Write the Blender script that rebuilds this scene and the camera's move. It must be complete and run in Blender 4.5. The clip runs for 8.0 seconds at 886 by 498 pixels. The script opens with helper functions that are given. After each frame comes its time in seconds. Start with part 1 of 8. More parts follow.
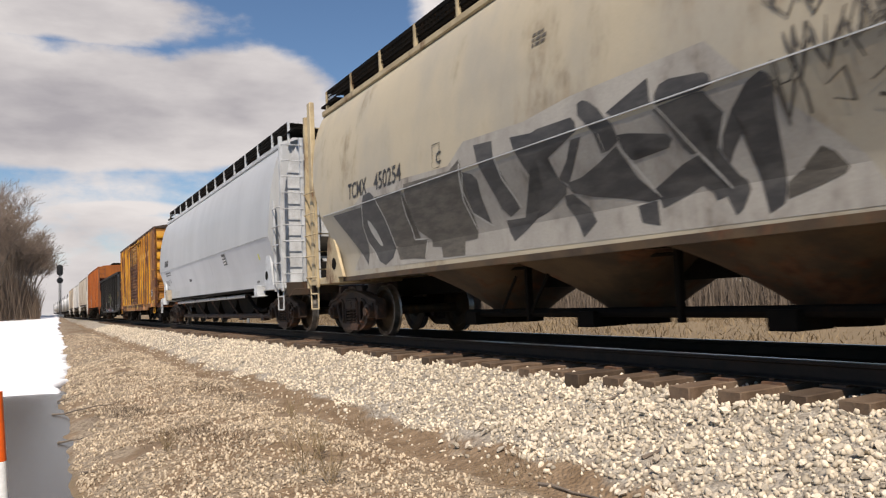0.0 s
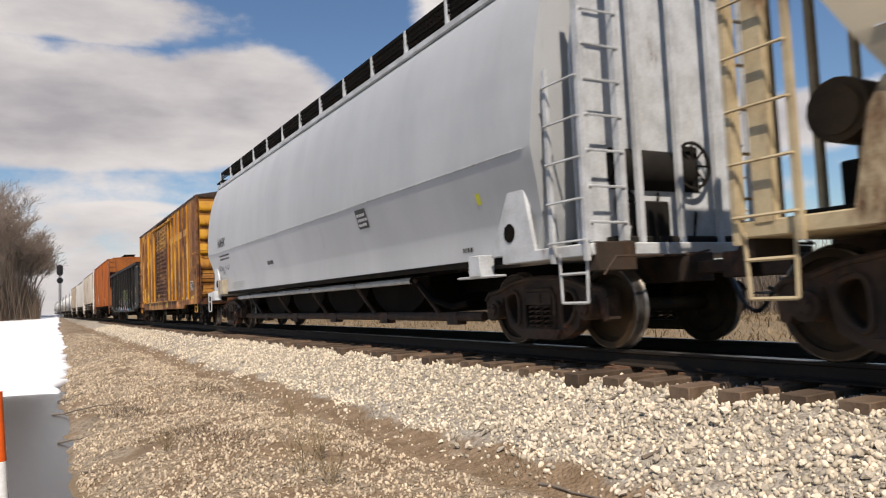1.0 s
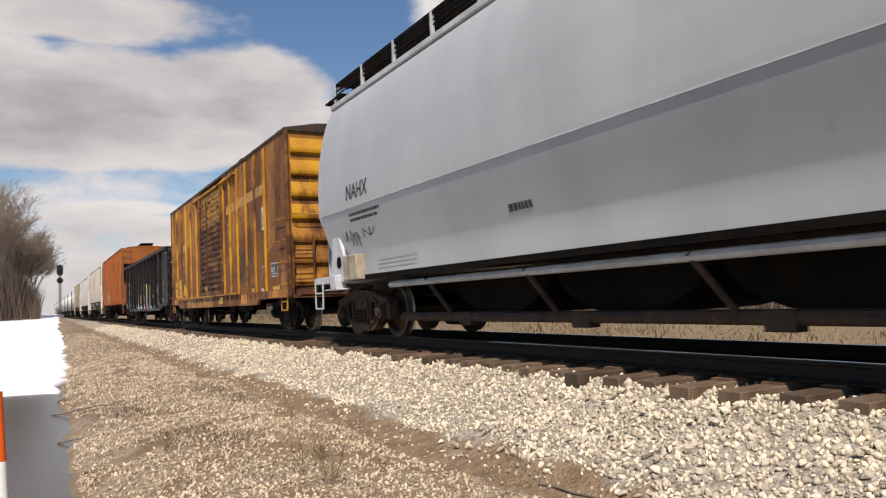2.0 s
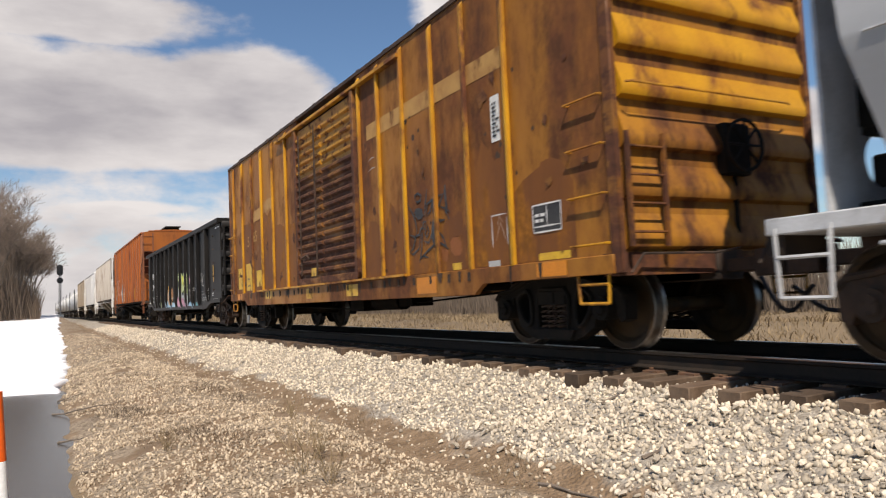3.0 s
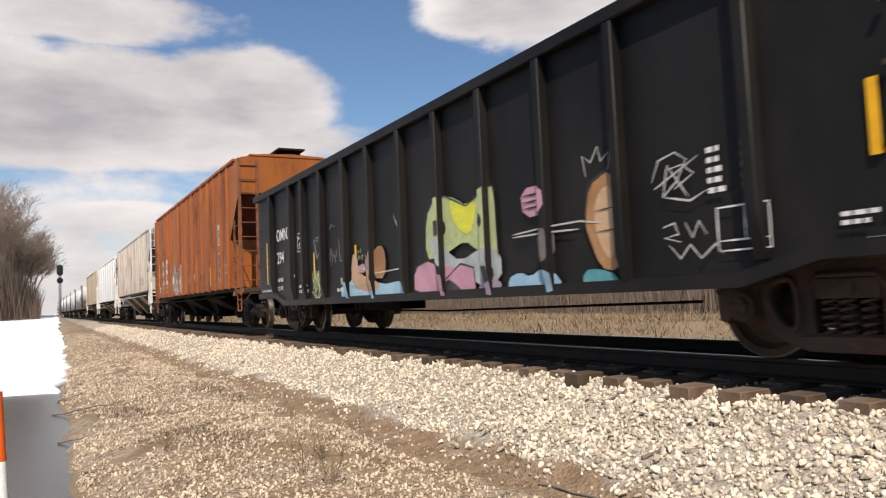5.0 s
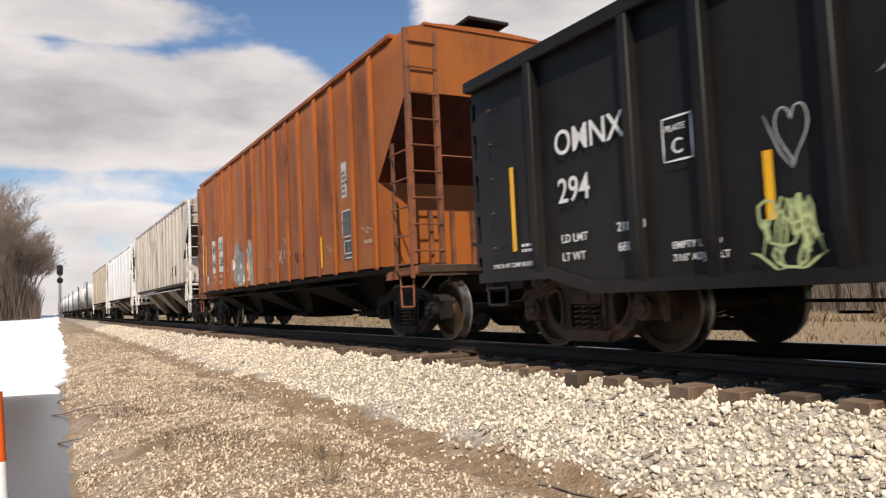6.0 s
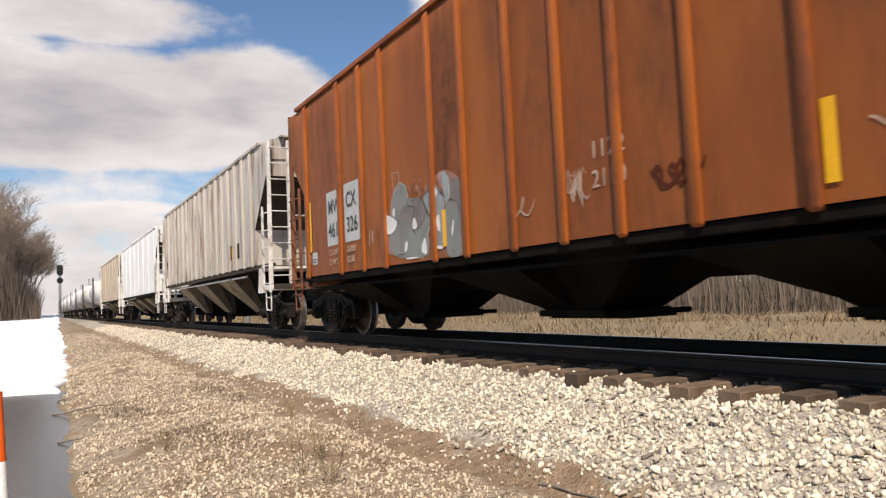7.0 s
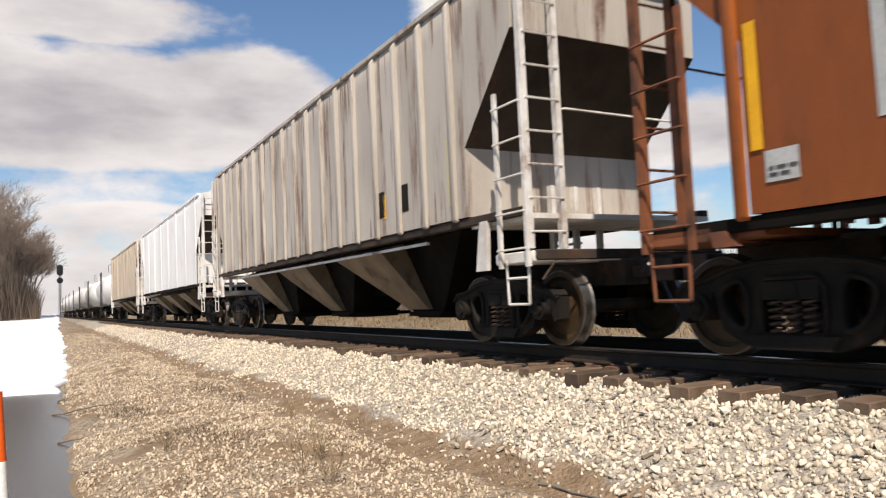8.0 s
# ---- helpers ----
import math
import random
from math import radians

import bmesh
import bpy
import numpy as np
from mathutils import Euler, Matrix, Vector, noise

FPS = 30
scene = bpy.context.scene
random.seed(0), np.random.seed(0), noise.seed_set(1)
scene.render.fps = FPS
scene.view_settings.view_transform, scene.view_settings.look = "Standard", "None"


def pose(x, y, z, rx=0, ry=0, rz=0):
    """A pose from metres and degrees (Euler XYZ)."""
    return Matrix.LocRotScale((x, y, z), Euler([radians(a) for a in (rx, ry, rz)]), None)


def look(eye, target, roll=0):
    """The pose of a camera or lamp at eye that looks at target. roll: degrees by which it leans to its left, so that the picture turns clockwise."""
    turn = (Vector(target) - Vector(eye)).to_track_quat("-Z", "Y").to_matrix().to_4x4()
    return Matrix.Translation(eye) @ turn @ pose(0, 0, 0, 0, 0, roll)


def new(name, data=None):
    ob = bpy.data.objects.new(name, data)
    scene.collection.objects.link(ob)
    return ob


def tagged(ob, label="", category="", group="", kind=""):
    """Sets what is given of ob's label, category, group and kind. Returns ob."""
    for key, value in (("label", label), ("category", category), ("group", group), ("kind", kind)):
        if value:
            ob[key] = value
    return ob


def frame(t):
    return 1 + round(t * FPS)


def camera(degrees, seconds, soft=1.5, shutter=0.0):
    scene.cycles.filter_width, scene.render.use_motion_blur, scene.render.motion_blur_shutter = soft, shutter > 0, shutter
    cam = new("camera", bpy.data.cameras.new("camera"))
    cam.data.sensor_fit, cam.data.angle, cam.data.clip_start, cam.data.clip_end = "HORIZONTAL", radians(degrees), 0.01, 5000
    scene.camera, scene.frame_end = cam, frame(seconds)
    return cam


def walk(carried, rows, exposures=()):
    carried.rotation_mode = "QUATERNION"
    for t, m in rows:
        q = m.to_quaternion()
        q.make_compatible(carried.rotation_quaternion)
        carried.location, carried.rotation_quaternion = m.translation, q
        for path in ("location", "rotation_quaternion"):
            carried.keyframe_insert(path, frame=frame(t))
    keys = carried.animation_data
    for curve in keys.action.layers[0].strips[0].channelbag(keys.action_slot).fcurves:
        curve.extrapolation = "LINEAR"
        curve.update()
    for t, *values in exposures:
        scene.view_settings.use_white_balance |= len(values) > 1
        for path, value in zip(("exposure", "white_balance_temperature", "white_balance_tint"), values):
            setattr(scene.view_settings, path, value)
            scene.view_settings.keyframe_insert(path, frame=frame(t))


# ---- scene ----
# camera on a low tripod beside the line; the rail tops are z = 0 and the train runs towards +x
DEG = 63.1
EYE = Vector((0.0, 0.0, 0.652))
YAW, PITCH, ROLL = 1.0569, 0.0665, -0.045
cam = camera(DEG, 8.0, soft=1.2, shutter=0.12)
fwd = Vector((-math.sin(YAW) * math.cos(PITCH), math.cos(YAW) * math.cos(PITCH), math.sin(PITCH)))
STILL = look(EYE, EYE + fwd, -math.degrees(ROLL) * -1)
walk(cam, [(0.0, STILL), (8.0, STILL)], exposures=[(0.0, -0.12, 6980, 14), (1.5, -0.14, 6980, 14), (3.0, -0.08, 6980, 14), (4.2, 0.02, 6980, 14), (6.0, 0.08, 6980, 14), (8.0, 0.11, 6980, 14)])

SPEED = 10.28          # metres a second, towards +x
TRACK_Y = 6.32         # middle of the track
HALF_GAUGE = 0.7525

# ---------------------------------------------------------------- sun and sky
SUN_DIR = Vector((0.68, -0.385, 1.0)).normalized()
sun = new("sun", bpy.data.lights.new("sun", "SUN"))
sun.data.energy, sun.data.angle, sun.data.color = 6.0, radians(0.55), (1.0, 0.935, 0.83)
sun.matrix_world = look(SUN_DIR * 60, (0, 0, 0))


def link(tree, a, b):
    tree.links.new(a, b)


def math_node(tree, op, a, b=None, clamp=False):
    n = tree.nodes.new("ShaderNodeMath")
    n.operation, n.use_clamp = op, clamp
    for i, v in enumerate((a, b)):
        if v is None:
            continue
        if isinstance(v, (int, float)):
            n.inputs[i].default_value = v
        else:
            link(tree, v, n.inputs[i])
    return n.outputs[0]


def dot_node(tree, vec, c):
    n = tree.nodes.new("ShaderNodeVectorMath")
    n.operation = "DOT_PRODUCT"
    link(tree, vec, n.inputs[0])
    n.inputs[1].default_value = c
    return n.outputs["Value"]


def make_sky():
    world = bpy.data.worlds.new("spring_sky")
    scene.world = world
    world.use_nodes = True
    t = world.node_tree
    bg = t.nodes["Background"]
    sky = t.nodes.new("ShaderNodeTexSky")
    sky.sky_type, sky.sun_disc = "NISHITA", False
    sky.sun_elevation = math.asin(SUN_DIR.z)
    sky.sun_rotation = math.atan2(SUN_DIR.x, SUN_DIR.y)
    sky.dust_density, sky.ozone_density, sky.air_density = 0.2, 2.5, 1.1
    coord = t.nodes.new("ShaderNodeTexCoord").outputs["Generated"]

    def noise_of(scale, detail, squash, rough=0.55):
        mp = t.nodes.new("ShaderNodeMapping")
        mp.inputs["Scale"].default_value = (1, 1, squash)
        link(t, coord, mp.inputs["Vector"])
        n = t.nodes.new("ShaderNodeTexNoise")
        n.inputs["Scale"].default_value, n.inputs["Detail"].default_value = scale, detail
        n.inputs["Roughness"].default_value = rough
        link(t, mp.outputs[0], n.inputs["Vector"])
        return n.outputs["Fac"]

    edge = noise_of(5.0, 9, 2.2)
    fine = noise_of(16.0, 6, 2.0)
    wob = math_node(t, "ADD", math_node(t, "MULTIPLY", math_node(t, "SUBTRACT", edge, 0.5), 1.7),
                    math_node(t, "MULTIPLY", math_node(t, "SUBTRACT", fine, 0.5), 0.8))
    # cumulus banks: direction of the middle, half width and half height as fractions of the distance, weight
    banks = [((-0.967, -0.002, 0.250), 0.33, 0.083, 1.9), ((-0.938, 0.230, 0.258), 0.145, 0.078, 1.7),
             ((-0.963, 0.149, 0.222), 0.27, 0.050, 1.5), ((-0.935, 0.015, 0.365), 0.185, 0.046, 1.3),
             ((-0.780, 0.500, 0.385), 0.085, 0.055, 1.5), ((-0.725, 0.560, 0.400), 0.16, 0.085, 1.5), ((-0.986, 0.103, 0.130), 0.12, 0.014, 0.6),
             ((-0.60, 0.78, 0.20), 0.24, 0.05, 1.0), ((-0.99, 0.05, 0.03), 0.9, 0.17, 0.42)]
    dens = None
    for c, a, b, w in banks:
        c = Vector(c).normalized()
        h = c.cross(Vector((0, 0, 1))).normalized()
        v = h.cross(c)
        du = math_node(t, "DIVIDE", dot_node(t, coord, h), a)
        dv = math_node(t, "DIVIDE", dot_node(t, coord, v), b)
        r2 = math_node(t, "ADD", math_node(t, "MULTIPLY", du, du), math_node(t, "MULTIPLY", dv, dv))
        front = math_node(t, "GREATER_THAN", dot_node(t, coord, c), 0.3)
        d = math_node(t, "MULTIPLY", math_node(t, "MULTIPLY", math_node(t, "SUBTRACT", 1.0, math_node(t, "SQRT", r2)), w), 1.4)
        d = math_node(t, "SUBTRACT", math_node(t, "MULTIPLY", math_node(t, "ADD", d, 3.0), front), 3.0)
        dens = d if dens is None else math_node(t, "MAXIMUM", dens, d)
    # the rest of the sky is broken cloud of the same kind
    behind = math_node(t, "LESS_THAN", dot_node(t, coord, (-0.80, 0.57, 0.16)), 0.45)
    wide = math_node(t, "MULTIPLY", math_node(t, "SUBTRACT", noise_of(2.6, 7, 2.0), 0.64), 6.0)
    wide = math_node(t, "SUBTRACT", math_node(t, "MULTIPLY", math_node(t, "ADD", wide, 3.0), behind), 3.0)
    dens = math_node(t, "ADD", math_node(t, "MAXIMUM", dens, wide), wob)
    ramp = t.nodes.new("ShaderNodeMapRange")
    ramp.interpolation_type = "SMOOTHSTEP"
    ramp.inputs["From Min"].default_value, ramp.inputs["From Max"].default_value = -0.10, 0.45
    link(t, dens, ramp.inputs["Value"])
    # cloud body: bright where thin and high, grey in the thick underside
    shade = t.nodes.new("ShaderNodeMapRange")
    shade.inputs["From Min"].default_value, shade.inputs["From Max"].default_value = 0.32, 0.72
    thick = math_node(t, "MULTIPLY", math_node(t, "SUBTRACT", dens, 1.0), 0.10)
    link(t, math_node(t, "ADD", noise_of(3.4, 6, 3.4), thick), shade.inputs["Value"])
    body = t.nodes.new("ShaderNodeMix")
    body.data_type = "RGBA"
    body.inputs["A"].default_value = (11.6, 11.6, 11.8, 1)
    body.inputs["B"].default_value = (6.0, 6.0, 6.6, 1)
    link(t, shade.outputs[0], body.inputs["Factor"])
    mix = t.nodes.new("ShaderNodeMix")
    mix.data_type = "RGBA"
    link(t, ramp.outputs[0], mix.inputs["Factor"])
    clear = t.nodes.new("ShaderNodeVectorMath")            # clean cold air after the thaw
    clear.operation = "MULTIPLY"
    clear.inputs[1].default_value = (1.12, 1.36, 1.56)
    link(t, sky.outputs[0], clear.inputs[0])
    link(t, clear.outputs[0], mix.inputs["A"])
    link(t, body.outputs["Result"], mix.inputs["B"])
    link(t, mix.outputs["Result"], bg.inputs["Color"])
    bg.inputs["Strength"].default_value = 0.072


make_sky()

# ---------------------------------------------------------------- materials
def surf(name, base, alt=None, rough=0.6, metal=0.0, scale=3.0, fine=0.12, bump=0.12, stretch=1.0,
         rust=None, rust_at=0.58, rust_soft=0.08, rust_scale=1.6, rust_stretch=0.45, dust=None, dust_amount=0.0,
         vary=0.0, island=0.0, grain=40.0, spec=0.4):
    """A weathered surface: two tones in broad patches, fine grain, optional rust or grime patches with their own relief."""
    m = bpy.data.materials.new(name)
    m.use_nodes = True
    t = m.node_tree
    bsdf = t.nodes["Principled BSDF"]
    coord = t.nodes.new("ShaderNodeTexCoord").outputs["Object"]

    def noise_of(s, detail, zs=1.0, rough_=0.6):
        mp = t.nodes.new("ShaderNodeMapping")
        mp.inputs["Scale"].default_value = (1, 1, zs)
        link(t, coord, mp.inputs["Vector"])
        n = t.nodes.new("ShaderNodeTexNoise")
        n.inputs["Scale"].default_value, n.inputs["Detail"].default_value, n.inputs["Roughness"].default_value = s, detail, rough_
        link(t, mp.outputs[0], n.inputs["Vector"])
        return n.outputs["Fac"]

    def blend(fac, a, b):
        n = t.nodes.new("ShaderNodeMix")
        n.data_type = "RGBA"
        for key, v in (("Factor", fac), ("A", a), ("B", b)):
            if isinstance(v, tuple):
                n.inputs[key].default_value = (*v, 1)
            elif isinstance(v, (int, float)):
                n.inputs[key].default_value = v
            else:
                link(t, v, n.inputs[key])
        return n.outputs["Result"]

    def step(v, lo, hi):
        n = t.nodes.new("ShaderNodeMapRange")
        n.interpolation_type = "SMOOTHSTEP"
        n.inputs["From Min"].default_value, n.inputs["From Max"].default_value = lo, hi
        link(t, v, n.inputs["Value"])
        return n.outputs[0]

    alt = alt or tuple(c * 0.75 for c in base)
    grains = noise_of(grain, 4)
    col = blend(step(noise_of(scale, 6, stretch), 0.35, 0.68), base, alt)
    if dust:
        col = blend(math_node(t, "MULTIPLY", step(noise_of(scale * 0.6, 8, 0.6), 0.4, 0.75), dust_amount), col, dust)
    rough_out = None
    relief = grains
    if rust:
        mask = step(math_node(t, "ADD", noise_of(rust_scale, 9, rust_stretch, 0.68),
                              math_node(t, "MULTIPLY", math_node(t, "SUBTRACT", grains, 0.5), 0.08)), rust_at - rust_soft, rust_at + rust_soft)
        tone = blend(step(noise_of(rust_scale * 5, 5), 0.35, 0.65), rust, tuple(c * 0.55 for c in rust))
        col = blend(mask, col, tone)
        rough_out = math_node(t, "ADD", math_node(t, "MULTIPLY", mask, 0.9 - rough), rough)
        relief = math_node(t, "ADD", grains, math_node(t, "MULTIPLY", mask, 0.6))
    val = math_node(t, "ADD", math_node(t, "MULTIPLY", math_node(t, "SUBTRACT", grains, 0.5), fine * 4), 1.0)
    if vary:
        info = t.nodes.new("ShaderNodeObjectInfo")
        val = math_node(t, "MULTIPLY", val, math_node(t, "ADD", math_node(t, "MULTIPLY", math_node(t, "SUBTRACT", info.outputs["Random"], 0.5), 2 * vary), 1.0))
    if island:
        geo = t.nodes.new("ShaderNodeNewGeometry")
        val = math_node(t, "MULTIPLY", val, math_node(t, "ADD", math_node(t, "MULTIPLY", math_node(t, "SUBTRACT", geo.outputs["Random Per Island"], 0.5), 2 * island), 1.0))
    n = t.nodes.new("ShaderNodeVectorMath")
    n.operation = "SCALE"
    link(t, col, n.inputs[0])
    link(t, val, n.inputs["Scale"])
    link(t, n.outputs[0], bsdf.inputs["Base Color"])
    if rough_out is not None:
        link(t, rough_out, bsdf.inputs["Roughness"])
    else:
        bsdf.inputs["Roughness"].default_value = rough
    bsdf.inputs["Metallic"].default_value = metal
    bsdf.inputs["Specular IOR Level"].default_value = spec
    if bump:
        b = t.nodes.new("ShaderNodeBump")
        b.inputs["Strength"].default_value, b.inputs["Distance"].default_value = bump, 0.01
        link(t, relief, b.inputs["Height"])
        link(t, b.outputs[0], bsdf.inputs["Normal"])
    return m


RUST = (0.13, 0.055, 0.025)
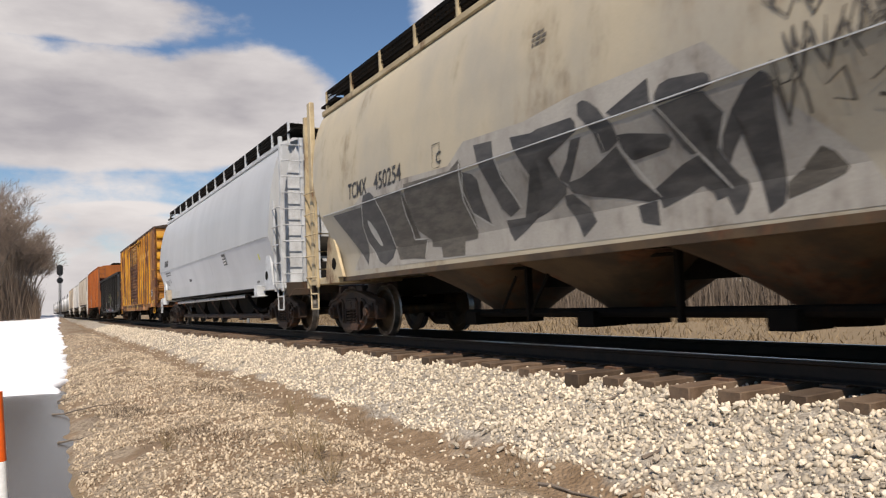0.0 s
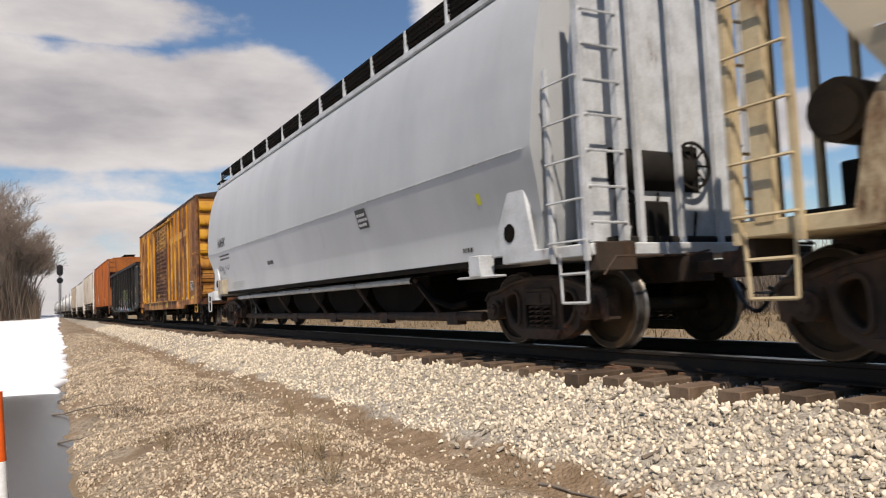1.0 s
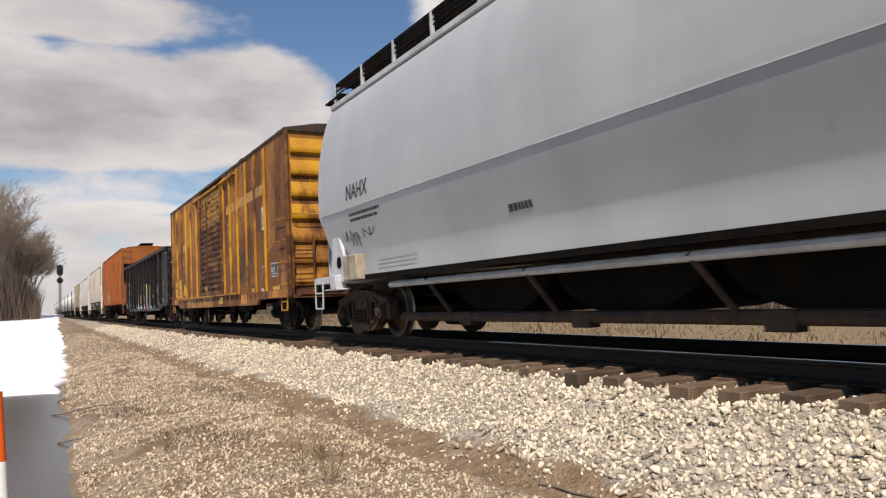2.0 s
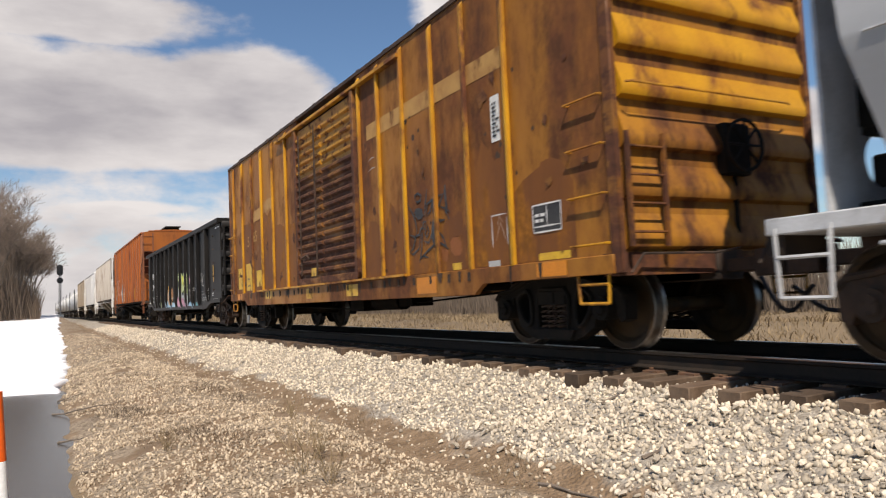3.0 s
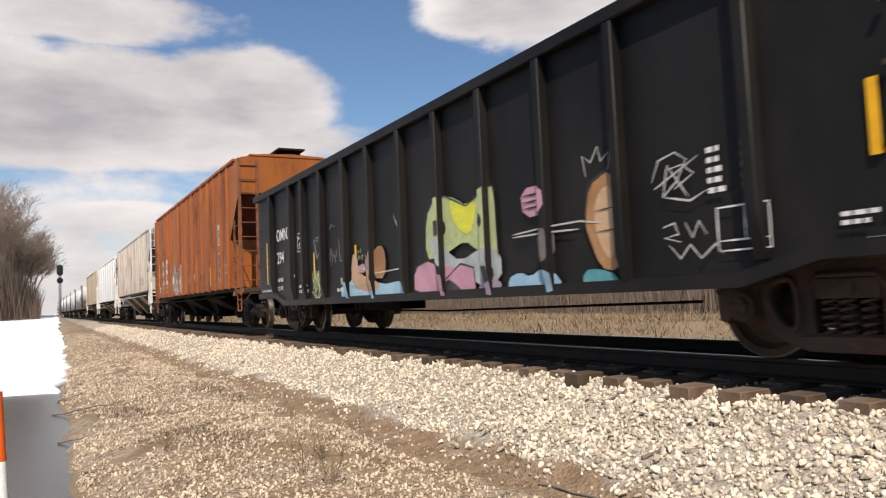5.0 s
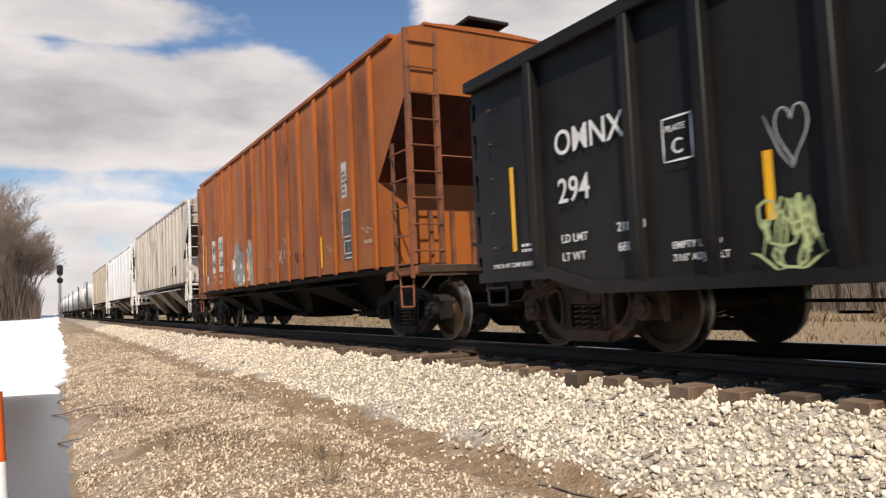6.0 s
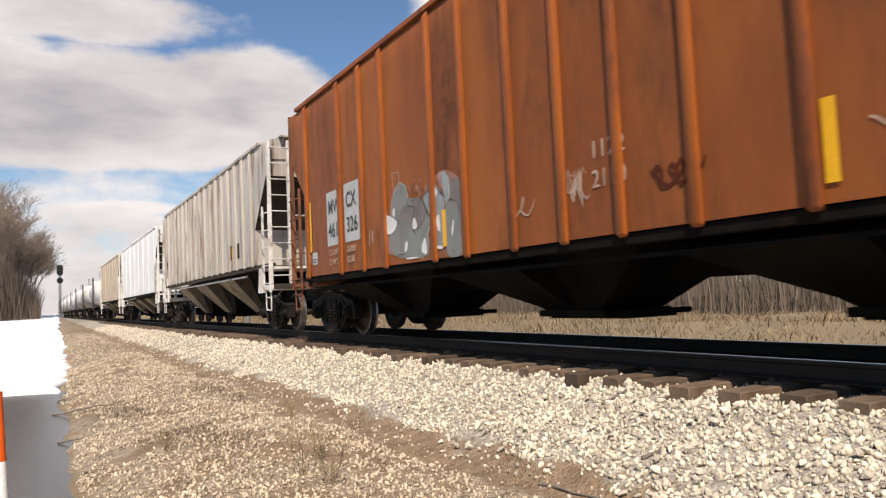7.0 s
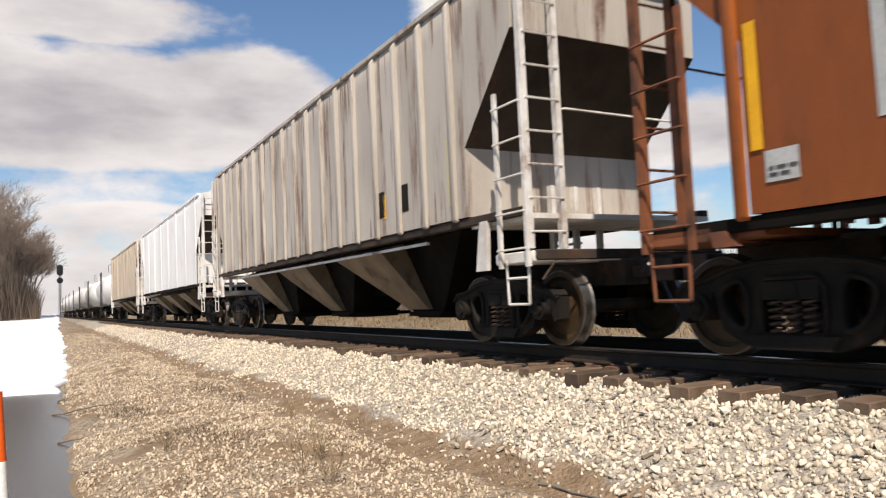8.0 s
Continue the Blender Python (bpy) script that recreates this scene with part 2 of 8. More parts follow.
M = dict(
    tan_hopper=surf("tan_hopper_paint", (0.475, 0.41, 0.295), (0.375, 0.34, 0.275), 0.5, scale=0.7, stretch=0.5, fine=0.04, bump=0.04, rust=(0.30, 0.23, 0.15), rust_at=0.62, rust_soft=0.12, rust_scale=0.9),
    tan_frame=surf("tan_frame_paint", (0.50, 0.41, 0.26), (0.36, 0.28, 0.17), 0.6, scale=2.0, rust=RUST, rust_at=0.6),
    # darker brown for the tan car's sill, tank and bays
    tan_dark=surf("dark_tan_steel", (0.10, 0.066, 0.036), (0.045, 0.031, 0.021), 0.75, scale=1.5, rust=RUST, rust_at=0.58),
    grey_hopper=surf("grey_white_hopper_paint", (0.44, 0.455, 0.47), (0.375, 0.39, 0.405), 0.34, scale=0.6, stretch=0.35, fine=0.025, bump=0.03, rust=(0.40, 0.38, 0.37), rust_at=0.70, rust_scale=0.8, rust_stretch=0.2),
    grey_frame=surf("grey_white_frame_paint", (0.52, 0.54, 0.56), (0.38, 0.39, 0.40), 0.5, scale=3.0, rust=RUST, rust_at=0.68),
    box_paint=surf("yellow_boxcar_paint", (0.33, 0.132, 0.008), (0.23, 0.080, 0.008), 0.5, scale=0.8, stretch=0.35, fine=0.06, bump=0.06, rust=(0.135, 0.045, 0.014), rust_at=0.515, rust_soft=0.10, rust_scale=0.85, rust_stretch=0.45),
    box_brown=surf("rust_brown_boxcar_side", (0.20, 0.070, 0.010), (0.125, 0.042, 0.010), 0.7, scale=1.1, stretch=0.4, fine=0.06, bump=0.08, rust=(0.31, 0.118, 0.010), rust_at=0.555, rust_soft=0.07, rust_scale=1.5, rust_stretch=0.35),
    box_post=surf("yellow_post_paint", (0.56, 0.28, 0.014), (0.33, 0.125, 0.014), 0.5, scale=1.6, stretch=0.5, rust=(0.15, 0.05, 0.02), rust_at=0.55, rust_scale=1.2),
    box_door=surf("rusted_door_paint", (0.22, 0.09, 0.012), (0.14, 0.05, 0.014), 0.6, scale=1.2, stretch=0.8, rust=(0.10, 0.036, 0.018), rust_at=0.47, rust_soft=0.06, rust_scale=1.6, rust_stretch=1.6),
    door_yellow=surf("chipped_yellow_door_paint", (0.42, 0.20, 0.014), (0.33, 0.135, 0.013), 0.55, scale=1.4, rust=(0.14, 0.048, 0.016), rust_at=0.545, rust_soft=0.03, rust_scale=3.2, rust_stretch=1.4),
    box_end=surf("bright_yellow_end_paint", (0.52, 0.26, 0.012), (0.38, 0.165, 0.012), 0.5, scale=1.5, rust=(0.16, 0.05, 0.015), rust_at=0.60, rust_scale=1.4),
    end_brown=surf("grimy_yellow_end_paint", (0.36, 0.155, 0.014), (0.22, 0.085, 0.014), 0.6, scale=1.5, rust=(0.12, 0.042, 0.014), rust_at=0.53, rust_scale=1.4),
    yellow_patch=surf("fresh_yellow_patch", (0.66, 0.42, 0.03), (0.50, 0.27, 0.03), 0.5, scale=3.0, rust=RUST, rust_at=0.585, rust_scale=3.4, rust_stretch=0.8),
    orange_patch=surf("orange_patch", (0.62, 0.22, 0.015), (0.5, 0.18, 0.015), 0.5, scale=3.0, rust=RUST, rust_at=0.70, rust_scale=3),
    gon_paint=surf("black_gondola_paint", (0.008, 0.0075, 0.0075), (0.013, 0.012, 0.012), 0.5, scale=1.2, stretch=0.4, fine=0.08, bump=0.08, dust=(0.034, 0.030, 0.026), dust_amount=0.45, spec=0.16),
    orange_hopper=surf("orange_hopper_paint", (0.315, 0.090, 0.011), (0.215, 0.056, 0.010), 0.6, scale=0.7, stretch=0.3, fine=0.06, bump=0.06, rust=(0.16, 0.050, 0.018), rust_at=0.585, rust_soft=0.14, rust_scale=1.1, rust_stretch=0.28),
    orange_post=surf("orange_post_paint", (0.34, 0.092, 0.014), (0.23, 0.058, 0.012), 0.55, scale=1.5, stretch=0.4, rust=(0.14, 0.05, 0.03), rust_at=0.62),
    pale_hopper=surf("pale_grey_hopper_paint", (0.47, 0.43, 0.38), (0.38, 0.34, 0.295), 0.6, scale=1.2, stretch=0.25, fine=0.05, bump=0.06, rust=(0.21, 0.13, 0.095), rust_at=0.60, rust_soft=0.09, rust_scale=3.6, rust_stretch=0.09),
    pale_frame=surf("pale_frame_paint", (0.66, 0.65, 0.62), (0.50, 0.46, 0.42), 0.55, scale=3, rust=(0.22, 0.11, 0.07), rust_at=0.64),
    # dusty steel in the tone of the bays' sunlit faces
    pale_bay=surf("lit_dusty_bay_steel", (0.21, 0.155, 0.095), (0.12, 0.088, 0.056), 0.75, scale=1.2, rust=(0.11, 0.065, 0.04), rust_at=0.60),
    white_car=surf("white_car_paint", (0.74, 0.73, 0.71), (0.62, 0.61, 0.59), 0.5, scale=1.0, stretch=0.3, rust=(0.4, 0.33, 0.27), rust_at=0.70),
    beige_car=surf("beige_car_paint", (0.52, 0.43, 0.32), (0.40, 0.32, 0.24), 0.6, scale=1.0, stretch=0.3, rust=(0.22, 0.13, 0.09), rust_at=0.64),
    # near-black base: the deep shade beneath the cars is put into this colour
    under=surf("shaded_underframe_grime", (0.006, 0.0055, 0.005), (0.011, 0.009, 0.007), 0.85, scale=2.0, rust=(0.022, 0.013, 0.008), rust_at=0.62, spec=0.06),
    cast=surf("rusty_cast_steel", (0.060, 0.036, 0.024), (0.024, 0.017, 0.013), 0.8, scale=3.0, rust=(0.13, 0.060, 0.034), rust_at=0.60, rust_scale=3, bump=0.25),
    # cast steel lowered towards black so its colour holds the under-car shade
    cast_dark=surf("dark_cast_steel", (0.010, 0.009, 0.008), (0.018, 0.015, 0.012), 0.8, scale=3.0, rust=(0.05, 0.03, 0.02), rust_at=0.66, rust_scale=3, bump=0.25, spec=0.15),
    wheel=surf("wheel_plate", (0.055, 0.030, 0.011), (0.014, 0.010, 0.007), 0.65, metal=0.2, scale=2.5, rust=(0.12, 0.062, 0.022), rust_at=0.62),
    rim=surf("worn_wheel_rim", (0.26, 0.24, 0.22), (0.10, 0.085, 0.07), 0.38, metal=0.9, scale=6, bump=0.03),
    rail=surf("rail_web_rust", (0.022, 0.018, 0.015), (0.035, 0.025, 0.019), 0.75, scale=3.0, rust=(0.06, 0.035, 0.022), rust_at=0.64, spec=0.15),
    railhead=surf("polished_rail_head", (0.45, 0.45, 0.46), (0.36, 0.35, 0.35), 0.28, metal=1.0, scale=8, bump=0.02),
    tie=surf("creosoted_tie_wood", (0.070, 0.043, 0.026), (0.115, 0.076, 0.050), 0.85, scale=4.0, fine=0.15, bump=0.5, vary=0.4, dust=(0.20, 0.165, 0.125), dust_amount=0.25),
    plate=surf("tie_plate_rust", (0.17, 0.085, 0.045), (0.09, 0.055, 0.04), 0.8, scale=5.0, bump=0.3),
    stone=surf("limestone_ballast", (0.62, 0.535, 0.415), (0.43, 0.37, 0.29), 0.85, scale=5.0, fine=0.10, bump=0.4, island=0.45, grain=60),
    gravel=surf("brown_gravel", (0.52, 0.425, 0.31), (0.30, 0.235, 0.165), 0.9, scale=5.0, fine=0.10, bump=0.4, island=0.42, grain=60),
    loose=surf("loose_limestone", (0.64, 0.56, 0.45), (0.48, 0.42, 0.335), 0.85, scale=5.0, bump=0.4, vary=0.3, grain=60),
    snow=surf("old_snow", (0.86, 0.87, 0.89), (0.78, 0.79, 0.82), 0.7, scale=1.2, fine=0.02, bump=0.3, grain=12),
    bark=surf("grey_bark", (0.17, 0.135, 0.105), (0.11, 0.09, 0.075), 0.9, scale=3.0, bump=0.4),
    twig=surf("winter_twigs", (0.19, 0.145, 0.115), (0.14, 0.108, 0.085), 0.9, scale=2.0, bump=0.0, island=0.3),
    brush=surf("brown_brush", (0.16, 0.115, 0.08), (0.11, 0.08, 0.058), 0.9, scale=0.5, bump=0.0, island=0.35),
    woods=surf("far_leafless_brush", (0.16, 0.125, 0.095), (0.12, 0.094, 0.072), 0.9, scale=0.4, bump=0.0, island=0.10),
    straw=surf("dry_straw_grass", (0.25, 0.185, 0.105), (0.18, 0.13, 0.08), 0.85, scale=0.6, bump=0.0, island=0.12),
    signal_black=surf("signal_black_paint", (0.018, 0.018, 0.02), (0.03, 0.03, 0.03), 0.5, scale=5),
    signal_pole=surf("aluminium_mast", (0.40, 0.40, 0.40), (0.28, 0.28, 0.28), 0.45, metal=0.6, scale=5),
    post_orange=surf("marker_orange", (0.80, 0.12, 0.012), (0.70, 0.10, 0.012), 0.4, scale=6, bump=0.02),
    post_white=surf("marker_white", (0.82, 0.82, 0.80), (0.74, 0.74, 0.72), 0.4, scale=6, bump=0.02),
    ink_black=surf("black_lettering", (0.022, 0.022, 0.024), (0.05, 0.05, 0.05), 0.55, scale=4, bump=0.0),
    spray_dark=surf("dark_spray_paint", (0.042, 0.040, 0.040), (0.085, 0.080, 0.075), 0.55, scale=2.2, stretch=3.0, bump=0.0),
    spray_brown=surf("thin_brown_spray_paint", (0.075, 0.066, 0.055), (0.13, 0.115, 0.095), 0.6, scale=3.0, stretch=4.0, bump=0.0),
    spray_outline=surf("pale_outline_paint", (0.55, 0.53, 0.49), (0.42, 0.41, 0.38), 0.55, scale=3.0, bump=0.0),
    ink_white=surf("white_lettering", (0.72, 0.72, 0.70), (0.60, 0.60, 0.58), 0.5, scale=4, bump=0.0),
    faded_white=surf("faded_white_lettering", (0.46, 0.34, 0.26), (0.36, 0.20, 0.13), 0.6, scale=8, bump=0.0),
    faded_lemon=surf("faded_yellow_strip", (0.50, 0.43, 0.20), (0.46, 0.42, 0.32), 0.5, scale=5, bump=0.0),
    reflector=surf("yellow_reflector", (0.80, 0.42, 0.010), (0.72, 0.36, 0.010), 0.35, scale=5, bump=0.0),
    sky_blue=surf("light_blue_spray", (0.25, 0.44, 0.58), (0.36, 0.52, 0.62), 0.55, scale=3, bump=0.0),
    teal=surf("teal_spray", (0.06, 0.26, 0.30), (0.10, 0.32, 0.34), 0.55, scale=3, bump=0.0),
    peach=surf("peach_spray", (0.55, 0.36, 0.22), (0.46, 0.28, 0.16), 0.55, scale=3, bump=0.0),
    pale_pink=surf("pale_lilac_spray", (0.42, 0.32, 0.40), (0.34, 0.24, 0.32), 0.55, scale=3, bump=0.0),
    pink=surf("pink_spray", (0.55, 0.29, 0.36), (0.46, 0.22, 0.30), 0.55, scale=3, bump=0.0),
    lime=surf("yellow_green_spray", (0.70, 0.68, 0.05), (0.56, 0.56, 0.07), 0.55, scale=3, bump=0.0),
    pale_green=surf("pale_green_spray", (0.46, 0.52, 0.24), (0.36, 0.42, 0.20), 0.55, scale=6, bump=0.0),
    ochre=surf("ochre_spray", (0.40, 0.21, 0.09), (0.30, 0.14, 0.06), 0.55, scale=3, bump=0.0),
    silver_brown=surf("brown_grey_spray", (0.13, 0.105, 0.10), (0.19, 0.165, 0.155), 0.55, scale=2.5, bump=0.0),
    sky_grey=surf("blue_grey_spray", (0.27, 0.31, 0.32), (0.20, 0.23, 0.235), 0.5, scale=3, bump=0.0),
    lilac_haze=surf("lilac_haze_spray", (0.36, 0.23, 0.22), (0.27, 0.13, 0.09), 0.6, scale=2.2, bump=0.0, rust=(0.27, 0.085, 0.02), rust_at=0.5, rust_soft=0.08, rust_scale=3.0),
    silver=surf("silver_grey_spray", (0.20, 0.21, 0.195), (0.155, 0.16, 0.145), 0.5, scale=2.5, bump=0.0),
    silver_light=surf("pale_silver_spray", (0.42, 0.46, 0.46), (0.30, 0.33, 0.33), 0.5, scale=3, bump=0.0),
    dusty_spray=surf("dusty_pale_spray", (0.40, 0.375, 0.335), (0.31, 0.29, 0.26), 0.55, scale=1.4, stretch=0.6, bump=0.0, rust=(0.24, 0.21, 0.18), rust_at=0.6, rust_soft=0.12),
    thin_rust=surf("thin_rust_run", (0.30, 0.22, 0.165), (0.20, 0.13, 0.09), 0.7, scale=4, bump=0.0),
    red_stain=surf("faded_red_spray", (0.27, 0.085, 0.024), (0.22, 0.075, 0.016), 0.6, scale=2, bump=0.0, rust=(0.15, 0.05, 0.012), rust_at=0.52, rust_scale=3),
    label_grey=surf("grey_stencil_panel", (0.46, 0.47, 0.46), (0.38, 0.39, 0.38), 0.55, scale=4, bump=0.0),
    # dirty brown, darkened further: the recessed end sheets' shade is in the colour
    end_shade_grime=surf("shaded_grimy_end_sheet", (0.050, 0.037, 0.028), (0.030, 0.022, 0.018), 0.8, scale=1.5, rust=(0.09, 0.05, 0.03), rust_at=0.6, spec=0.2),
    # orange car's end sheets: red paint with the overhang's shade mixed into it
    red_shade_grime=surf("shaded_grimy_red_end_sheet", (0.10, 0.020, 0.008), (0.055, 0.013, 0.006), 0.8, scale=1.2, rust=(0.06, 0.022, 0.012), rust_at=0.56, spec=0.2),
    orange_frame=surf("rusted_orange_frame", (0.23, 0.075, 0.028), (0.13, 0.05, 0.026), 0.7, scale=3, rust=(0.10, 0.045, 0.028), rust_at=0.56),
    faded_yellow=surf("faded_yellow_stencil", (0.42, 0.22, 0.05), (0.32, 0.14, 0.03), 0.6, scale=5, rust=(0.13, 0.05, 0.02), rust_at=0.56, rust_scale=4, bump=0.0),
    tan_stripe=surf("faded_tan_stripe", (0.44, 0.25, 0.075), (0.34, 0.17, 0.05), 0.6, scale=3, rust=(0.14, 0.05, 0.02), rust_at=0.6, rust_scale=3, bump=0.0),
    equipment=surf("dirty_beige_box", (0.42, 0.36, 0.27), (0.28, 0.23, 0.17), 0.6, scale=4, rust=RUST, rust_at=0.64),
)


def ground_material():
    """Gravel, dirt and dry grass by strips along the line, with ragged borders."""
    m = bpy.data.materials.new("trackside_ground")
    m.use_nodes = True
    t = m.node_tree
    bsdf = t.nodes["Principled BSDF"]
    geo = t.nodes.new("ShaderNodeNewGeometry")
    sep = t.nodes.new("ShaderNodeSeparateXYZ")
    link(t, geo.outputs["Position"], sep.inputs[0])

    def noise_of(s, d, r=0.6):
        n = t.nodes.new("ShaderNodeTexNoise")
        n.inputs["Scale"].default_value, n.inputs["Detail"].default_value, n.inputs["Roughness"].default_value = s, d, r
        link(t, geo.outputs["Position"], n.inputs["Vector"])
        return n.outputs["Fac"]

    def step(v, lo, hi):
        n = t.nodes.new("ShaderNodeMapRange")
        n.interpolation_type = "SMOOTHSTEP"
        n.inputs["From Min"].default_value, n.inputs["From Max"].default_value = lo, hi
        link(t, v, n.inputs["Value"])
        return n.outputs[0]

    def blend(f, a, b):
        n = t.nodes.new("ShaderNodeMix")
        n.data_type = "RGBA"
        link(t, f, n.inputs["Factor"])
        for k, v in (("A", a), ("B", b)):
            if isinstance(v, tuple):
                n.inputs[k].default_value = (*v, 1)
            else:
                link(t, v, n.inputs[k])
        return n.outputs["Result"]

    y = math_node(t, "ADD", sep.outputs["Y"], math_node(t, "MULTIPLY", math_node(t, "SUBTRACT", noise_of(1.3, 6), 0.5), 0.9))
    dirt = blend(step(noise_of(6, 6), 0.35, 0.65), (0.16, 0.105, 0.06), (0.25, 0.175, 0.11))
    fine = noise_of(34, 3)
    vor = t.nodes.new("ShaderNodeTexVoronoi")
    vor.inputs["Scale"].default_value = 26
    link(t, geo.outputs["Position"], vor.inputs["Vector"])
    cell = t.nodes.new("ShaderNodeSeparateColor")
    link(t, vor.outputs["Color"], cell.inputs[0])
    lime = blend(cell.outputs[0], (0.20, 0.175, 0.145), (0.44, 0.395, 0.33))
    brown = blend(cell.outputs[1], (0.15, 0.112, 0.075), (0.36, 0.29, 0.21))
    brown = blend(step(noise_of(0.9, 7), 0.46, 0.58), brown, dirt)
    grass = blend(step(noise_of(0.25, 8), 0.35, 0.65), (0.23, 0.17, 0.10), (0.165, 0.12, 0.072))
    col = blend(step(y, 0.2, 0.5), grass, brown)
    col = blend(step(y, 3.16, 3.32), col, dirt)
    col = blend(step(y, 3.56, 3.72), col, lime)
    col = blend(step(y, 9.0, 9.8), col, grass)
    link(t, col, bsdf.inputs["Base Color"])
    bsdf.inputs["Roughness"].default_value = 0.95
    b = t.nodes.new("ShaderNodeBump")
    b.inputs["Strength"].default_value, b.inputs["Distance"].default_value = 0.8, 0.03
    link(t, math_node(t, "ADD", fine, math_node(t, "MULTIPLY", vor.outputs["Distance"], -1.0)), b.inputs["Height"])
    link(t, b.outputs[0], bsdf.inputs["Normal"])
    return m


def water_material():
    m = bpy.data.materials.new("melt_water")
    m.use_nodes = True
    t = m.node_tree
    bsdf = t.nodes["Principled BSDF"]
    bsdf.inputs["Base Color"].default_value = (0.075, 0.072, 0.070, 1)
    bsdf.inputs["Roughness"].default_value = 0.20
    bsdf.inputs["IOR"].default_value = 1.33
    n = t.nodes.new("ShaderNodeTexNoise")
    n.inputs["Scale"].default_value, n.inputs["Detail"].default_value = 5.0, 4
    b = t.nodes.new("ShaderNodeBump")
    b.inputs["Strength"].default_value, b.inputs["Distance"].default_value = 0.25, 0.01
    geo = t.nodes.new("ShaderNodeNewGeometry")
    link(t, geo.outputs["Position"], n.inputs["Vector"])
    link(t, n.outputs["Fac"], b.inputs["Height"])
    link(t, b.outputs[0], bsdf.inputs["Normal"])
    return m


M["ground"] = ground_material()
M["water"] = water_material()

# ---------------------------------------------------------------- mesh helpers
def add_box(bm, x0, x1, y0, y1, z0, z1, mi=0):
    vs = [bm.verts.new((x, y, z)) for x in (x0, x1) for y in (y0, y1) for z in (z0, z1)]
    for f in ((0, 1, 3, 2), (4, 6, 7, 5), (0, 4, 5, 1), (2, 3, 7, 6), (0, 2, 6, 4), (1, 5, 7, 3)):
        bm.faces.new([vs[i] for i in f]).material_index = mi
    return vs


def add_tube(bm, p, q, r, n=6, r2=None, caps=True, mi=0):
    p, q = Vector(p), Vector(q)
    d = (q - p).normalized()
    a = d.orthogonal().normalized()
    b = d.cross(a)
    r2 = r if r2 is None else r2
    rings = []
    for c, rr in ((p, r), (q, r2)):
        rings.append([bm.verts.new(c + (a * math.cos(k * math.tau / n) + b * math.sin(k * math.tau / n)) * rr) for k in range(n)])
    for k in range(n):
        f = bm.faces.new((rings[0][k], rings[0][(k + 1) % n], rings[1][(k + 1) % n], rings[1][k]))
        f.smooth, f.material_index = True, mi
    if caps:
        bm.faces.new(rings[0][::-1]).material_index = mi
        bm.faces.new(rings[1]).material_index = mi


def add_pipe(bm, pts, r, n=6, mi=0):
    """One bent round bar through the points; r may be a list of radii."""
    pts = [Vector(p) for p in pts]
    side = (pts[1] - pts[0]).orthogonal().normalized()
    rings = []
    for i, p in enumerate(pts):
        d = (pts[min(i + 1, len(pts) - 1)] - pts[max(i - 1, 0)]).normalized()
        side = side - d * side.dot(d)
        side = side.normalized() if side.length > 1e-4 else d.orthogonal().normalized()
        up = d.cross(side)
        rr = r[i] if isinstance(r, list) else r
        rings.append([bm.verts.new(p + (side * math.cos(k * math.tau / n) + up * math.sin(k * math.tau / n)) * rr) for k in range(n)])
    for a, b in zip(rings, rings[1:]):
        for k in range(n):
            f = bm.faces.new((a[k], a[(k + 1) % n], b[(k + 1) % n], b[k]))
            f.smooth, f.material_index = True, mi
    bm.faces.new(rings[0][::-1]).material_index = mi
    bm.faces.new(rings[-1]).material_index = mi


def add_prism(bm, pts, y0, y1, mi=0):
    """A polygon in x and z, pushed from y0 to y1."""
    a = [bm.verts.new((x, y0, z)) for x, z in pts]
    b = [bm.verts.new((x, y1, z)) for x, z in pts]
    n = len(pts)
    bm.faces.new(a).material_index = mi
    bm.faces.new(b[::-1]).material_index = mi
    for k in range(n):
        bm.faces.new((a[k], b[k], b[(k + 1) % n], a[(k + 1) % n])).material_index = mi


def add_prism_x(bm, pts, x0, x1, mi=0):
    """A polygon in y and z, pushed from x0 to x1."""
    a = [bm.verts.new((x0, y, z)) for y, z in pts]
    b = [bm.verts.new((x1, y, z)) for y, z in pts]
    n = len(pts)
    bm.faces.new(a).material_index = mi
    bm.faces.new(b[::-1]).material_index = mi
    for k in range(n):
        bm.faces.new((a[k], b[k], b[(k + 1) % n], a[(k + 1) % n])).material_index = mi


def add_lathe(bm, profile, n=28, centre=(0, 0, 0), bands=(), caps=True):
    """A profile of (y, radius) turned round the y axis; bands: ring steps that take the second material."""
    rings = []
    for y, r in profile:
        rings.append([bm.verts.new((centre[0] + r * math.cos(k * math.tau / n), centre[1] + y, centre[2] + r * math.sin(k * math.tau / n))) for k in range(n)])
    for i, (a, b) in enumerate(zip(rings, rings[1:])):
        for k in range(n):
            f = bm.faces.new((a[k], a[(k + 1) % n], b[(k + 1) % n], b[k]))
            f.smooth = True
            f.material_index = 1 if i in bands else 0
    if caps:
        bm.faces.new(rings[0])
        bm.faces.new(rings[-1][::-1])


def to_mesh(name, bm, materials, bevel=0.0, smooth=False):
    if bevel:
        bmesh.ops.bevel(bm, geom=list(bm.edges), offset=bevel, segments=1, affect="EDGES")
    bmesh.ops.recalc_face_normals(bm, faces=bm.faces)
    me = bpy.data.meshes.new(name)
    if smooth:
        for f in bm.faces:
            f.smooth = True
    bm.to_mesh(me)
    bm.free()
    for m in materials if isinstance(materials, (list, tuple)) else [materials]:
        me.materials.append(m)
    me.set_sharp_from_angle(angle=radians(38))
    return me


